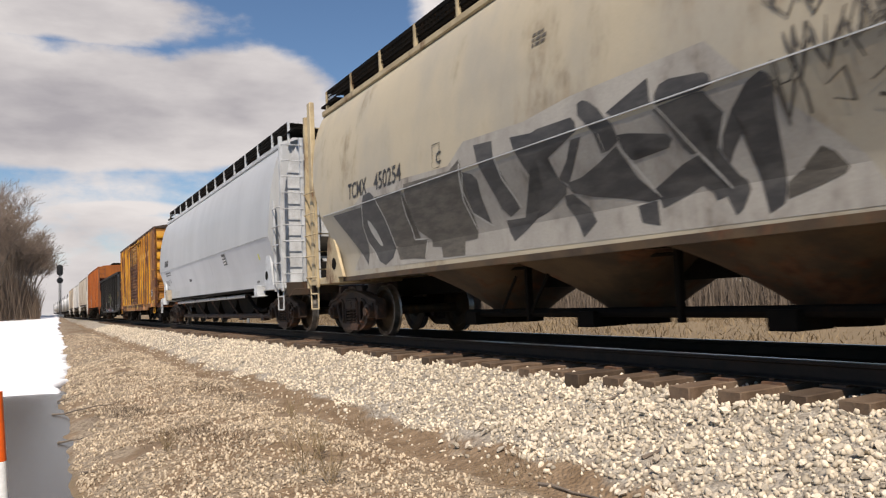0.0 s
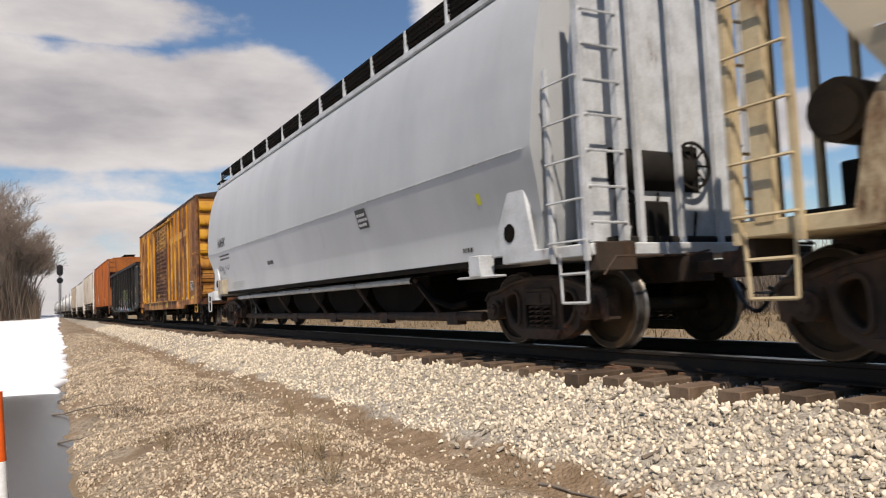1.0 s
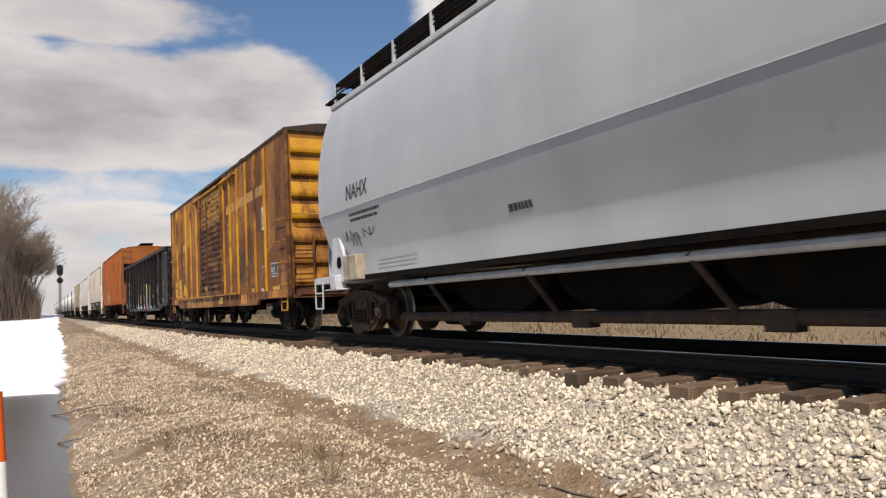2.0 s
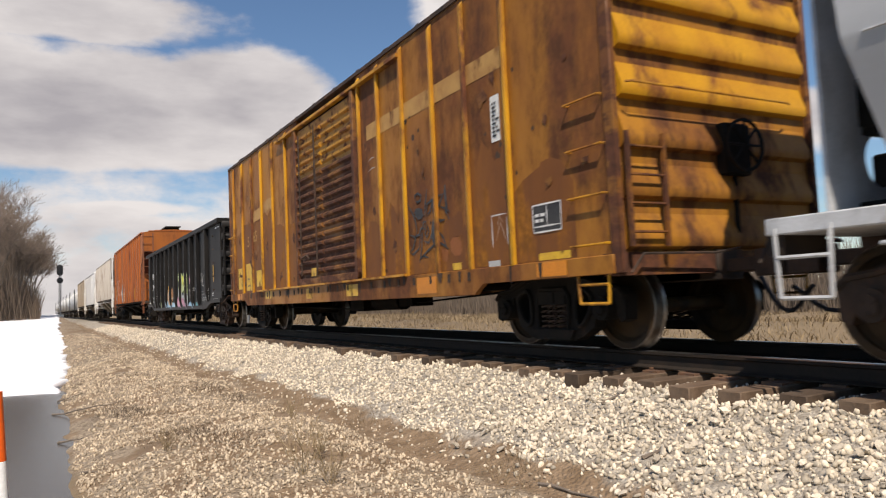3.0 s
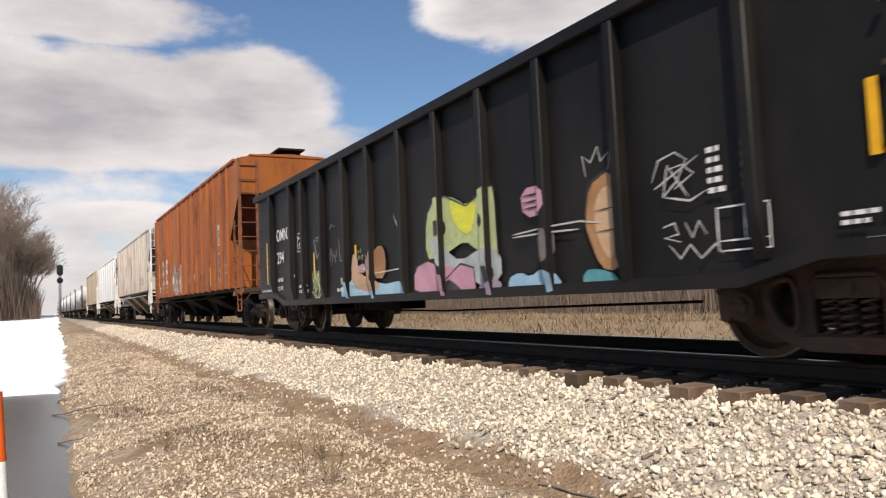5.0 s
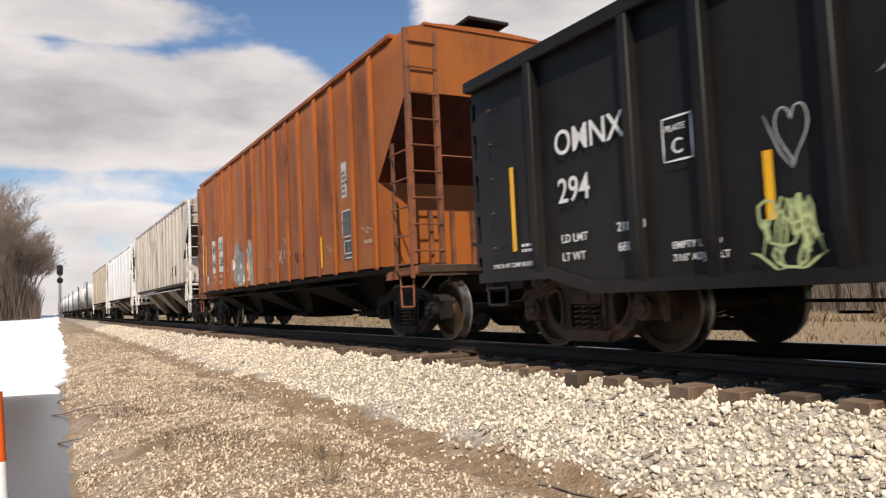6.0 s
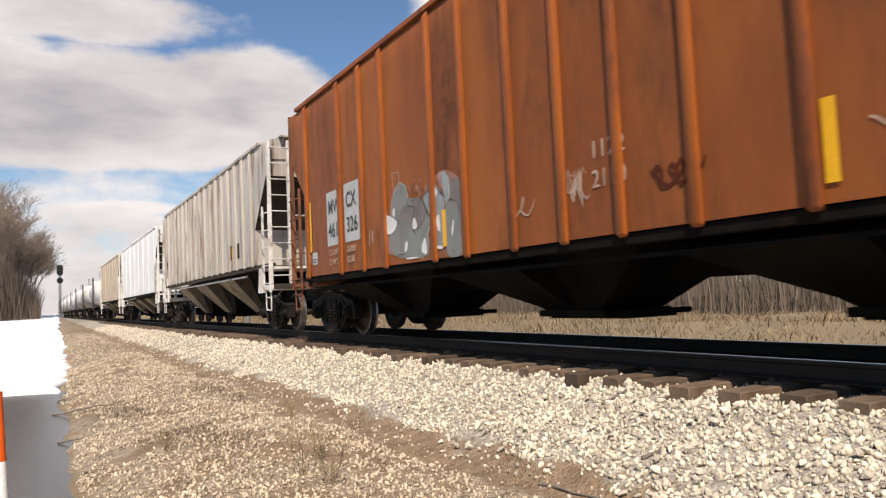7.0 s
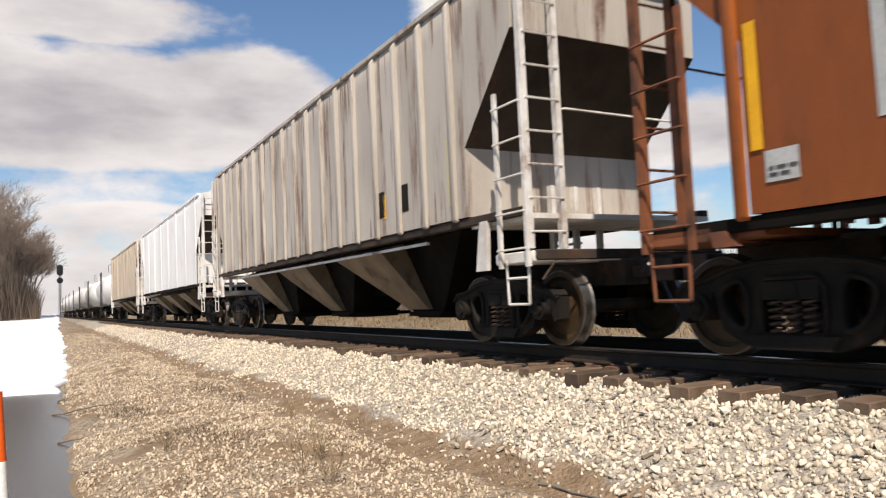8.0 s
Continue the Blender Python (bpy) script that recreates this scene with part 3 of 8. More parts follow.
def part(name, bm, material, parent, label="", bevel=0.0, smooth=False):
    """Links a bmesh as one mesh object under a thing or a part."""
    ob = new(name, to_mesh(name, bm, material, bevel, smooth))
    ob.parent = parent
    if label:
        ob["label"] = label
    return ob


def piece(name, me, parent, loc=(0, 0, 0), label="", turn=None):
    """One more object on a mesh that is already there."""
    ob = new(name, me)
    ob.parent = parent
    ob.location = loc
    if turn:
        ob.rotation_euler = turn
    if label:
        ob["label"] = label
    return ob


def thing(name, label, category, group="", loc=(0, 0, 0)):
    ob = tagged(new(name), label, category, group)
    ob.location = loc
    return ob

# ---------------------------------------------------------------- ground, water, snow
WATER_Z = -1.15


def shore(x):
    """y of the bank's foot along the line."""
    if x > -7:
        return 0.42 - (x + 7) * 0.55 + 0.10 * noise.noise((x * 1.9, 3.7, 0))
    far = min(1.0, max(0.0, (-x - 17) / 10))
    return 0.40 + 0.14 * noise.noise((x * 0.45, 0.7, 0)) + 0.10 * noise.noise((x * 1.9, 3.7, 0)) + 0.42 * far + 0.018 * max(0, -x - 26)


def rise(x):
    """The ditch and the verge climb gently away down the line."""
    u = min(1.0, max(0.0, (-x - 28) / 80))
    return 1.70 * u * u * (3 - 2 * u)


def ground_z(x, y):
    n1 = noise.noise((x * 0.35, y * 0.5, 0.3)) * 0.14
    n2 = noise.noise((x * 1.7, y * 1.9, 2.1)) * 0.030 + noise.noise((x * 4.1, y * 4.5, 6.3)) * 0.012
    s = shore(x)
    if y < s:                                   # ditch bed under the water
        z = WATER_Z - min(0.35, (s - y) * 0.35)
        if y < -14:
            z = min(-0.95, WATER_Z - 0.3 + (-14 - y) * 0.08)
        return z + n2 + rise(x)
    if y < 3.3:                                 # gravel bench with a rounded shoulder to the ditch
        u = (y - s) / (3.3 - s)
        return WATER_Z + 0.01 + (0.34 * (1 - (1 - min(1, u * 1.35)) ** 2.2) - 0.04 * max(0, u - 0.75) * 4) + n1 * min(1, u * 3) + n2 + rise(x) * (1 - u * 0.75)
    if y < 4.98:                                # ballast shoulder
        u = (y - 3.3) / 1.68
        return -0.85 + 0.585 * (u ** 0.92) + n2 * 0.7 + n1 * (1 - u) + rise(x) * 0.25 * (1 - u)
    if y < 7.7:
        return -0.265 + n2 * 0.3
    if y < 9.4:
        return -0.265 - 0.665 * (y - 7.7) / 1.7 + n2
    far = -0.93 + n1 * 1.5 + n2
    return far + 0.45 * math.exp(-((y - 17) / 4.0) ** 2) + 0.012 * max(0, y - 40) * 0.4


def make_ground():
    xs = [-2600, -1500, -900, -600, -420, -300, -230, -180, -145]
    x = -120.0
    while x < 12:
        xs.append(x)
        x += 0.16 if x > -16 else 0.4 if x > -40 else 1.4
    xs += [14, 18, 24, 34, 50, 80, 130, 220, 400, 800, 1600]
    ys = [-2600, -1200, -600, -300, -150, -80, -50, -35, -26, -20, -16, -13, -10, -7.5, -5.5, -4, -3, -2.2, -1.6, -1.1]
    y = -0.8
    while y < 5.3:
        ys.append(y)
        y += 0.12
    while y < 10:
        ys.append(y)
        y += 0.3
    ys += [10.6, 11.5, 12.6, 14, 15.5, 17, 18.5, 20, 22, 25, 30, 38, 50, 70, 100, 150, 260, 500, 1000, 2600]
    vs = [(x, y, ground_z(x, y)) for x in xs for y in ys]
    n = len(ys)
    fs = [(i * n + j, (i + 1) * n + j, (i + 1) * n + j + 1, i * n + j + 1) for i in range(len(xs) - 1) for j in range(n - 1)]
    me = bpy.data.meshes.new("ground")
    me.from_pydata(vs, [], fs)
    me.materials.append(M["ground"])
    me.polygons.foreach_set("use_smooth", [True] * len(me.polygons))
    return tagged(new("ground", me), "gravel bench and dry grass field beside the track", "ground", kind="structure")


def make_water():
    bm = bmesh.new()
    vs = [bm.verts.new(p) for p in ((-70, -15, WATER_Z), (6, -15, WATER_Z), (6, 1.6, WATER_Z), (-70, 1.6, WATER_Z))]
    bm.faces.new(vs)
    ob = new("water", to_mesh("water", bm, M["water"]))
    return tagged(ob, "still grey meltwater in the trackside ditch", "water", kind="structure")


def make_snow():
    """Old snow over the ditch and the verge, with a ragged rim that stands a hand above the water."""
    xs, x = [], -18.6
    while x > -150:
        xs.append(x)
        x -= 0.35 if x > -40 else 1.2
    rows = 46
    vs, fs = [], []
    for i, x in enumerate(xs):
        edge = shore(x) + 0.05 + 0.30 * noise.noise((x * 0.8, 3.3, 0)) + 0.16 * noise.noise((x * 2.3, 1.3, 0))
        for j in range(rows):
            u = j / (rows - 1)
            y = edge - (u ** 2.0) * (30 + edge)
            front = min(1.0, (i + 1.4 * noise.noise((0.4, y * 1.1, 7))) / 3.0)
            lip = min(1.0, j / 2.0) * max(0.0, front)
            xx = x + (0.55 * noise.noise((y * 0.9, 5.1, 0)) + 0.3 * noise.noise((y * 2.7, 2.1, 0)) if i < 6 else 0)
            z = WATER_Z - 0.05 + 0.14 * lip + 0.05 * noise.noise((x * 0.6, y * 0.6, 4)) * lip + 0.02 * noise.noise((x * 3, y * 3, 4)) * lip
            if y < -12:
                z += (-12 - y) * 0.02
            vs.append((xx, y, z + rise(xx)))
    for i in range(len(xs) - 1):
        for j in range(rows - 1):
            fs.append((i * rows + j, i * rows + j + 1, (i + 1) * rows + j + 1, (i + 1) * rows + j))
    me = bpy.data.meshes.new("snow")
    me.from_pydata(vs, [], fs)
    me.materials.append(M["snow"])
    me.polygons.foreach_set("use_smooth", [True] * len(me.polygons))
    return tagged(new("snow", me), "patch of old white snow over the frozen ditch", "snow", kind="structure")


GROUND = make_ground()
make_water()
make_snow()


# ---------------------------------------------------------------- track
def make_track():
    for side, y in (("near", TRACK_Y - HALF_GAUGE), ("far", TRACK_Y + HALF_GAUGE)):
        rail = thing("rail", "rusty steel rail with a polished head, spiked to the ties", "rail", "rails of the track")
        rail.location = (0, y, 0)
        bm = bmesh.new()
        foot = [(-0.076, -0.171), (0.076, -0.171), (0.076, -0.160), (0.012, -0.142), (0.009, -0.05), (0.034, -0.036), (-0.034, -0.036), (-0.009, -0.05), (-0.012, -0.142), (-0.076, -0.160)]
        add_prism_x(bm, foot, -700, 120)
        part("web", bm, M["rail"], rail)
        bm = bmesh.new()
        add_prism_x(bm, [(-0.036, -0.036), (0.036, -0.036), (0.036, -0.010), (0.026, -0.001), (0.0, 0.0), (-0.026, -0.001), (-0.036, -0.010)], -700, 120, 0)
        for f in bm.faces:
            f.material_index = 1 if f.normal.z > 0.2 or f.calc_center_median().z > -0.008 else 0
        part("head", bm, [M["rail"], M["railhead"]], rail, "head worn bright on top")
    # one tie, then copies
    rng = random.Random(5)
    bm = bmesh.new()
    add_box(bm, -0.115, 0.115, -1.46, 1.46, -0.178, 0)
    me = to_mesh("tie", bm, M["tie"], 0.008)
    bm = bmesh.new()
    add_box(bm, -0.10, 0.10, -0.18, 0.18, -0.004, 0.020)
    add_box(bm, -0.10, 0.10, -0.105, -0.08, 0.012, 0.022)
    add_box(bm, -0.10, 0.10, 0.08, 0.105, 0.012, 0.022)
    plate_me = to_mesh("tie_plate", bm, M["plate"])
    bm = bmesh.new()
    add_box(bm, -0.009, 0.009, -0.009, 0.009, -0.1, 0.03)
    add_box(bm, -0.016, 0.016, -0.020, 0.014, 0.03, 0.042)
    spike_me = to_mesh("spike", bm, M["plate"])
    for i in range(-8, 150):
        x = -3.05 - 0.4749 * i + rng.uniform(-0.02, 0.02)
        tie = piece("tie", me, None, (x, TRACK_Y + rng.uniform(-0.09, 0.09), -0.195 + rng.uniform(-0.014, 0.004)), turn=(0, 0, rng.uniform(-0.015, 0.015)))
        tagged(tie, "weathered creosoted wooden railway tie set in the ballast", "railway tie", "ties of the track")
        if i < 45:
            for s in (-1, 1):
                p = piece("tie_plate", plate_me, tie, (0, s * HALF_GAUGE, 0.0), "rusty steel plate")
                if i < 24:
                    for k, (dx, dy) in enumerate(((-0.06, -0.088), (0.05, 0.088))):
                        piece("spike", spike_me, p, (dx, dy, 0.0), turn=(0, 0, 0 if dy < 0 else math.pi))


make_track()

def soften(pts, rounds=2):
    """Rounds the corners of a closed outline."""
    for _ in range(rounds):
        out = []
        for (x0, z0), (x1, z1) in zip(pts, pts[1:] + pts[:1]):
            out += [(x0 * 0.75 + x1 * 0.25, z0 * 0.75 + z1 * 0.25), (x0 * 0.25 + x1 * 0.75, z0 * 0.25 + z1 * 0.75)]
        pts = out
    return pts


# ---------------------------------------------------------------- running gear shared by the cars
WHEEL_R = 0.457


def wheelset_mesh():
    half = [(-1.03, 0.075), (-0.86, 0.078), (-0.86, 0.13), (-0.80, 0.145), (-0.765, 0.20), (-0.755, 0.33), (-0.785, 0.372),
            (-0.822, 0.378), (-0.828, 0.44), (-0.822, 0.452), (-0.72, WHEEL_R), (-0.708, 0.472), (-0.695, 0.483), (-0.684, 0.470),
            (-0.682, 0.38), (-0.715, 0.34), (-0.715, 0.20), (-0.66, 0.14), (-0.655, 0.095), (-0.4, 0.082)]
    bm = bmesh.new()
    full = half + [(-y, r) for y, r in reversed(half)]
    n = len(half)
    bright = {8, 9, 10, 11, 2 * n - 10, 2 * n - 11, 2 * n - 12, 2 * n - 13}
    add_lathe(bm, full, 36, bands=bright)
    return to_mesh("wheelset", bm, [M["wheel"], M["rim"]])


def side_frame_mesh(material):
    """Cast side frame over two axle boxes 1.778 m apart: two rounded windows and the spring opening between them."""
    bm = bmesh.new()
    y0, y1 = -0.085, 0.085
    outer = [(1.17, 0.34), (1.18, 0.60), (1.10, 0.68), (0.86, 0.71), (0.58, 0.80), (0.30, 0.84), (0.0, 0.85)]
    under_ = [(1.09, 0.31), (1.05, 0.40), (1.02, 0.56), (0.76, 0.56), (0.73, 0.40), (0.68, 0.25), (0.50, 0.15), (0.34, 0.10), (0.0, 0.10)]
    top = outer + [(-x, z) for x, z in reversed(outer[:-1])]
    low = under_ + [(-x, z) for x, z in reversed(under_[:-1])]
    loop_ = low[::-1]
    outline = top + loop_
    windows = []
    for s in (-1, 1):
        w = soften([(0.42 * s, 0.69), (0.62 * s, 0.66), (0.70 * s, 0.55), (0.62 * s, 0.36), (0.46 * s, 0.24), (0.40 * s, 0.34)], 2)
        windows.append(w)
    windows.append([(-0.27, 0.22), (0.27, 0.22), (0.29, 0.40), (0.29, 0.60), (0.22, 0.69), (-0.22, 0.69), (-0.29, 0.60), (-0.29, 0.40)])
    flat_ = bmesh.new()
    edges = []
    for ring in [outline] + windows:
        vs = [flat_.verts.new((x, y0, z)) for x, z in ring]
        edges += [flat_.edges.new((vs[k], vs[(k + 1) % len(vs)])) for k in range(len(vs))]
    bmesh.ops.triangle_fill(flat_, edges=edges, use_beauty=True)
    geom = bmesh.ops.extrude_face_region(flat_, geom=list(flat_.faces))
    bmesh.ops.translate(flat_, verts=[v for v in geom["geom"] if isinstance(v, bmesh.types.BMVert)], vec=(0, y1 - y0, 0))
    bm.free()
    bm = flat_
    for w in windows:                                        # raised rims round the openings
        pts = [(x, y0 - 0.012, z) for x, z in w]
        add_pipe(bm, pts + pts[:2], 0.028, 6)
    add_pipe(bm, [(x, y0 - 0.004, z - 0.02) for x, z in top[1:-1]], 0.030, 6)
    for s in (-1, 1):
        add_box(bm, *sorted((s * 0.77, s * 1.01)), -0.11, 0.11, 0.50, 0.60)
        add_tube(bm, (s * 0.889, -0.17, 0.457), (s * 0.889, 0.15, 0.457), 0.125, 14)
        add_tube(bm, (s * 0.889, -0.21, 0.457), (s * 0.889, -0.16, 0.457), 0.080, 10)
        for a in range(3):
            t = a * math.tau / 3 + 0.5
            add_tube(bm, (s * 0.889 + 0.05 * math.cos(t), -0.225, 0.457 + 0.05 * math.sin(t)), (s * 0.889 + 0.05 * math.cos(t), -0.20, 0.457 + 0.05 * math.sin(t)), 0.016, 6)
    add_prism(bm, [(-0.40, 0.22), (-0.33, 0.11), (0.33, 0.11), (0.40, 0.22)], y0 - 0.05, y1 + 0.05)
    add_box(bm, -0.25, 0.25, y0 - 0.035, y1 + 0.03, 0.51, 0.66)
    add_box(bm, -0.06, 0.06, y0 - 0.05, y0, 0.53, 0.64)
    return to_mesh("side_frame", bm, material)


def spring_mesh():
    bm = bmesh.new()
    for x, y in ((-0.15, -0.07), (0.0, -0.09), (0.15, -0.07), (-0.08, 0.06), (0.08, 0.06)):
        turns, seg = 5, 10
        pts = [(x + 0.055 * math.cos(k * math.tau / seg), y + 0.055 * math.sin(k * math.tau / seg), 0.22 + 0.28 * k / (turns * seg)) for k in range(turns * seg + 1)]
        add_pipe(bm, pts, 0.014, 4)
    return to_mesh("spring_nest", bm, M["cast"])


WHEELSET = wheelset_mesh()
FRAMES = {True: side_frame_mesh(M["cast"]), False: side_frame_mesh(M["cast_dark"])}
SPRINGS = spring_mesh()
ROLLING = []            # wheelsets that turn


def bolster_mesh():
    bm = bmesh.new()
    add_box(bm, -0.20, 0.20, -0.98, 0.98, 0.50, 0.68)
    add_tube(bm, (0, 0, 0.68), (0, 0, 0.82), 0.20, 14)
    for s in (-1, 1):                       # brake beams and shoes
        add_tube(bm, (s * 0.38, -0.8, 0.40), (s * 0.38, 0.8, 0.40), 0.035, 6)
        for y in (-0.75, 0.75):
            add_box(bm, *sorted((s * 0.37, s * 0.43)), y - 0.05, y + 0.05, 0.28, 0.52)
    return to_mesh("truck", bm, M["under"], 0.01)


BOLSTER = bolster_mesh()


def add_truck(car, x, rusty=False, turning=True):
    truck = piece("truck", BOLSTER, car, (x, 0, 0))
    for s in (-1, 1):
        piece("side_frame", FRAMES[rusty], truck, (0, s * 1.0, 0), "rust-brown cast steel side frame" if rusty else "cast steel side frame, coloured dark for the shade under the car", turn=(0, 0, 0 if s < 0 else math.pi))
        piece("spring_nest", SPRINGS, truck, (0, s * 1.0, 0))
    for s in (-1, 1):
        w = piece("wheelset", WHEELSET, car, (x + s * 0.889, 0, WHEEL_R), "rusty wheels with bright worn rims")
        if turning:
            ROLLING.append((w, x + s * 0.889))


def add_coupler(car, s, half):
    """Draft gear, knuckle, uncoupling lever and brake hose at one end (s = -1 or 1)."""
    bm = bmesh.new()
    e = half * s

    def bx(a, b, *rest):
        add_box(bm, *sorted((e + a * s, e + b * s)), *rest)
    bx(-1.4, 0.05, -0.20, 0.20, 0.70, 1.02)
    bx(0.0, 0.55, -0.07, 0.07, 0.78, 0.92)
    bx(0.45, 0.78, -0.17, 0.16, 0.72, 0.99)
    bx(0.72, 0.88, -0.02, 0.17, 0.74, 0.97)
    part("coupler", bm, M["cast"], car, "rusty knuckle coupler", bevel=0.015)
    bm = bmesh.new()
    add_pipe(bm, [(e + 0.10 * s, -1.45, 0.80), (e + 0.12 * s, -1.30, 0.98), (e + 0.14 * s, -0.3, 0.98), (e + 0.3 * s, -0.15, 1.02)], 0.013, 5)
    part("uncoupling_lever", bm, M["cast"], car)
    bm = bmesh.new()
    pts = [(e + (0.15 + 0.75 * u) * s, 0.32 - 0.25 * u, 0.72 - 0.36 * math.sin(math.pi * min(1, u * 1.05) * 0.9)) for u in [k / 8 for k in range(9)]]
    add_pipe(bm, pts, 0.024, 6)
    part("brake_hose", bm, M["signal_black"], car)


def add_steps(car, x, material, y=-1.5, top=1.05, low=0.53, width=0.44):
    """A stirrup step under a corner of the car, on the near and the far side."""
    for s in (-1, 1):
        bm = bmesh.new()
        yy = y * -s if s > 0 else y
        a, b = x - width / 2, x + width / 2
        for p, q in (((a, yy, top), (a + 0.02, yy, low)), ((a + 0.02, yy, low), (b - 0.02, yy, low)), ((b - 0.02, yy, low), (b, yy, top)), ((a + 0.01, yy, (top + low) / 2 + 0.04), (b - 0.01, yy, (top + low) / 2 + 0.04))):
            add_tube(bm, p, q, 0.017, 5)
        part("sill_step", bm, material, car)


def add_ladder(car, a, b, z0, z1, rungs, material, rail_r=0.035, rung_r=0.014, name="ladder", out=(0, 0, 0)):
    """Two uprights at the plan points a and b with rungs between them."""
    bm = bmesh.new()
    o = Vector(out)
    for p in (a, b):
        add_box(bm, p[0] - rail_r, p[0] + rail_r, p[1] - rail_r * 0.8, p[1] + rail_r * 0.8, z0, z1)
    ladder = part(name, bm, material, car)
    for k in range(rungs):
        z = z0 + (z1 - z0) * (k + 0.5) / rungs
        p, q = Vector((*a, z)), Vector((*b, z))
        bm = bmesh.new()
        add_pipe(bm, [p, p + o, q + o, q], rung_r, 5)
        part("rung", bm, material, ladder)
    return ladder


# ---------------------------------------------------------------- paint and lettering on the sides
def paint(car, name, pts, material, yfun=None, lift=0.006, label="", slices=0.12):
    """A painted area on the near side: a polygon in x and z, laid on the side's own curve."""
    bm = bmesh.new()
    f = bm.faces.new([bm.verts.new((x, 0, z)) for x, z in pts])
    bmesh.ops.triangulate(bm, faces=[f])
    if yfun:
        zs = [z for _, z in pts]
        z = math.ceil(min(zs) / slices) * slices
        while z < max(zs):
            bmesh.ops.bisect_plane(bm, geom=list(bm.verts) + list(bm.edges) + list(bm.faces), plane_co=(0, 0, z), plane_no=(0, 0, 1))
            z += slices
    for v in bm.verts:
        v.co.y = -(yfun(v.co.z) if yfun else 1.6) - lift
    bmesh.ops.recalc_face_normals(bm, faces=bm.faces)
    if bm.faces and sum(f.normal.y for f in bm.faces) > 0:
        bmesh.ops.reverse_faces(bm, faces=bm.faces)
    me = bpy.data.meshes.new(name)
    bm.to_mesh(me)
    bm.free()
    me.materials.append(material)
    ob = new(name, me)
    ob.parent = car
    if label:
        ob["label"] = label
    return ob


def clip_x(pts, a, b):
    """The part of a closed outline between two values of x."""
    for bound, sign in ((a, 1), (b, -1)):
        out = []
        for p, q in zip(pts, pts[1:] + pts[:1]):
            ip, iq = (p[0] - bound) * sign >= 0, (q[0] - bound) * sign >= 0
            if ip:
                out.append(p)
            if ip != iq:
                u = (bound - p[0]) / (q[0] - p[0])
                out.append((bound, p[1] + (q[1] - p[1]) * u))
        pts = out
        if len(pts) < 3:
            return []
    return pts


def strokes(car, name, lines, width, material, yfun=None, lift=0.008, label="", flat=1.0):
    """Brush or spray strokes: polylines in x and z of one width, joined in one mesh."""
    bm = bmesh.new()
    for line in lines:
        pts = []
        for a, b in zip(line, line[1:]):
            n = max(1, int(math.dist(a, b) / 0.12))
            pts += [(a[0] + (b[0] - a[0]) * k / n, a[1] + (b[1] - a[1]) * k / n) for k in range(n)]
        pts.append(line[-1])
        prev = None
        for i, (x, z) in enumerate(pts):
            a, b = pts[max(0, i - 1)], pts[min(len(pts) - 1, i + 1)]
            d = Vector((b[0] - a[0], b[1] - a[1]))
            if d.length < 1e-6:
                continue
            d.normalize()
            w = width * (0.35 if i in (0, len(pts) - 1) else 1.0) * (0.85 + 0.3 * noise.noise((x * 2, z * 2, width * 30)))
            pair = []
            for s in (-1, 1):
                xx, zz = x - d.y * s * w / 2 * flat, z + d.x * s * w / 2
                pair.append(bm.verts.new((xx, -(yfun(zz) if yfun else 1.6) - lift, zz)))
            if prev:
                f = bm.faces.new((prev[0], prev[1], pair[1], pair[0]))
            prev = pair
    bmesh.ops.recalc_face_normals(bm, faces=bm.faces)
    me = bpy.data.meshes.new(name)
    bm.to_mesh(me)
    bm.free()
    me.materials.append(material)
    ob = new(name, me)
    ob.parent = car
    if label:
        ob["label"] = label
    return ob


def scribble(x, z, w, h, seed, n=18):
    """One looping hand-drawn line inside a box, as a list of x and z."""
    rng = random.Random(seed)
    f1, f2, p1, p2 = rng.uniform(1.5, 3.2), rng.uniform(2.2, 4.4), rng.uniform(0, 6), rng.uniform(0, 6)
    return [(x + w * (k / n * 0.8 + 0.14 * math.sin(f1 * k / n * 6 + p1)), z + h * (0.5 + 0.42 * math.sin(f2 * k / n * 5 + p2) + 0.1 * math.sin(k * 1.7 + p1))) for k in range(n + 1)]


def letters(car, text, x, z, size, material, yfun=None, lift=0.008, stretch=1.0, name="lettering"):
    """Lettering on the near side in the built-in font; x and z are its lower left corner, size the height of capitals."""
    cu = bpy.data.curves.new(name, "FONT")
    cu.body, cu.size = text, size * 1.45
    cu.extrude = 0.001
    cu.offset = size * 0.012
    tmp = bpy.data.objects.new(name, cu)
    scene.collection.objects.link(tmp)
    me = bpy.data.meshes.new_from_object(tmp.evaluated_get(bpy.context.evaluated_depsgraph_get()))
    scene.collection.objects.unlink(tmp)
    bpy.data.objects.remove(tmp)
    me.name = name
    for v in me.vertices:
        zz = z + v.co.y
        v.co = (x + v.co.x * stretch, -(yfun(zz) if yfun else 1.6) - lift - v.co.z, zz)
    me.materials.clear()
    me.materials.append(material)
    ob = new(name, me)
    ob.parent = car
    return ob


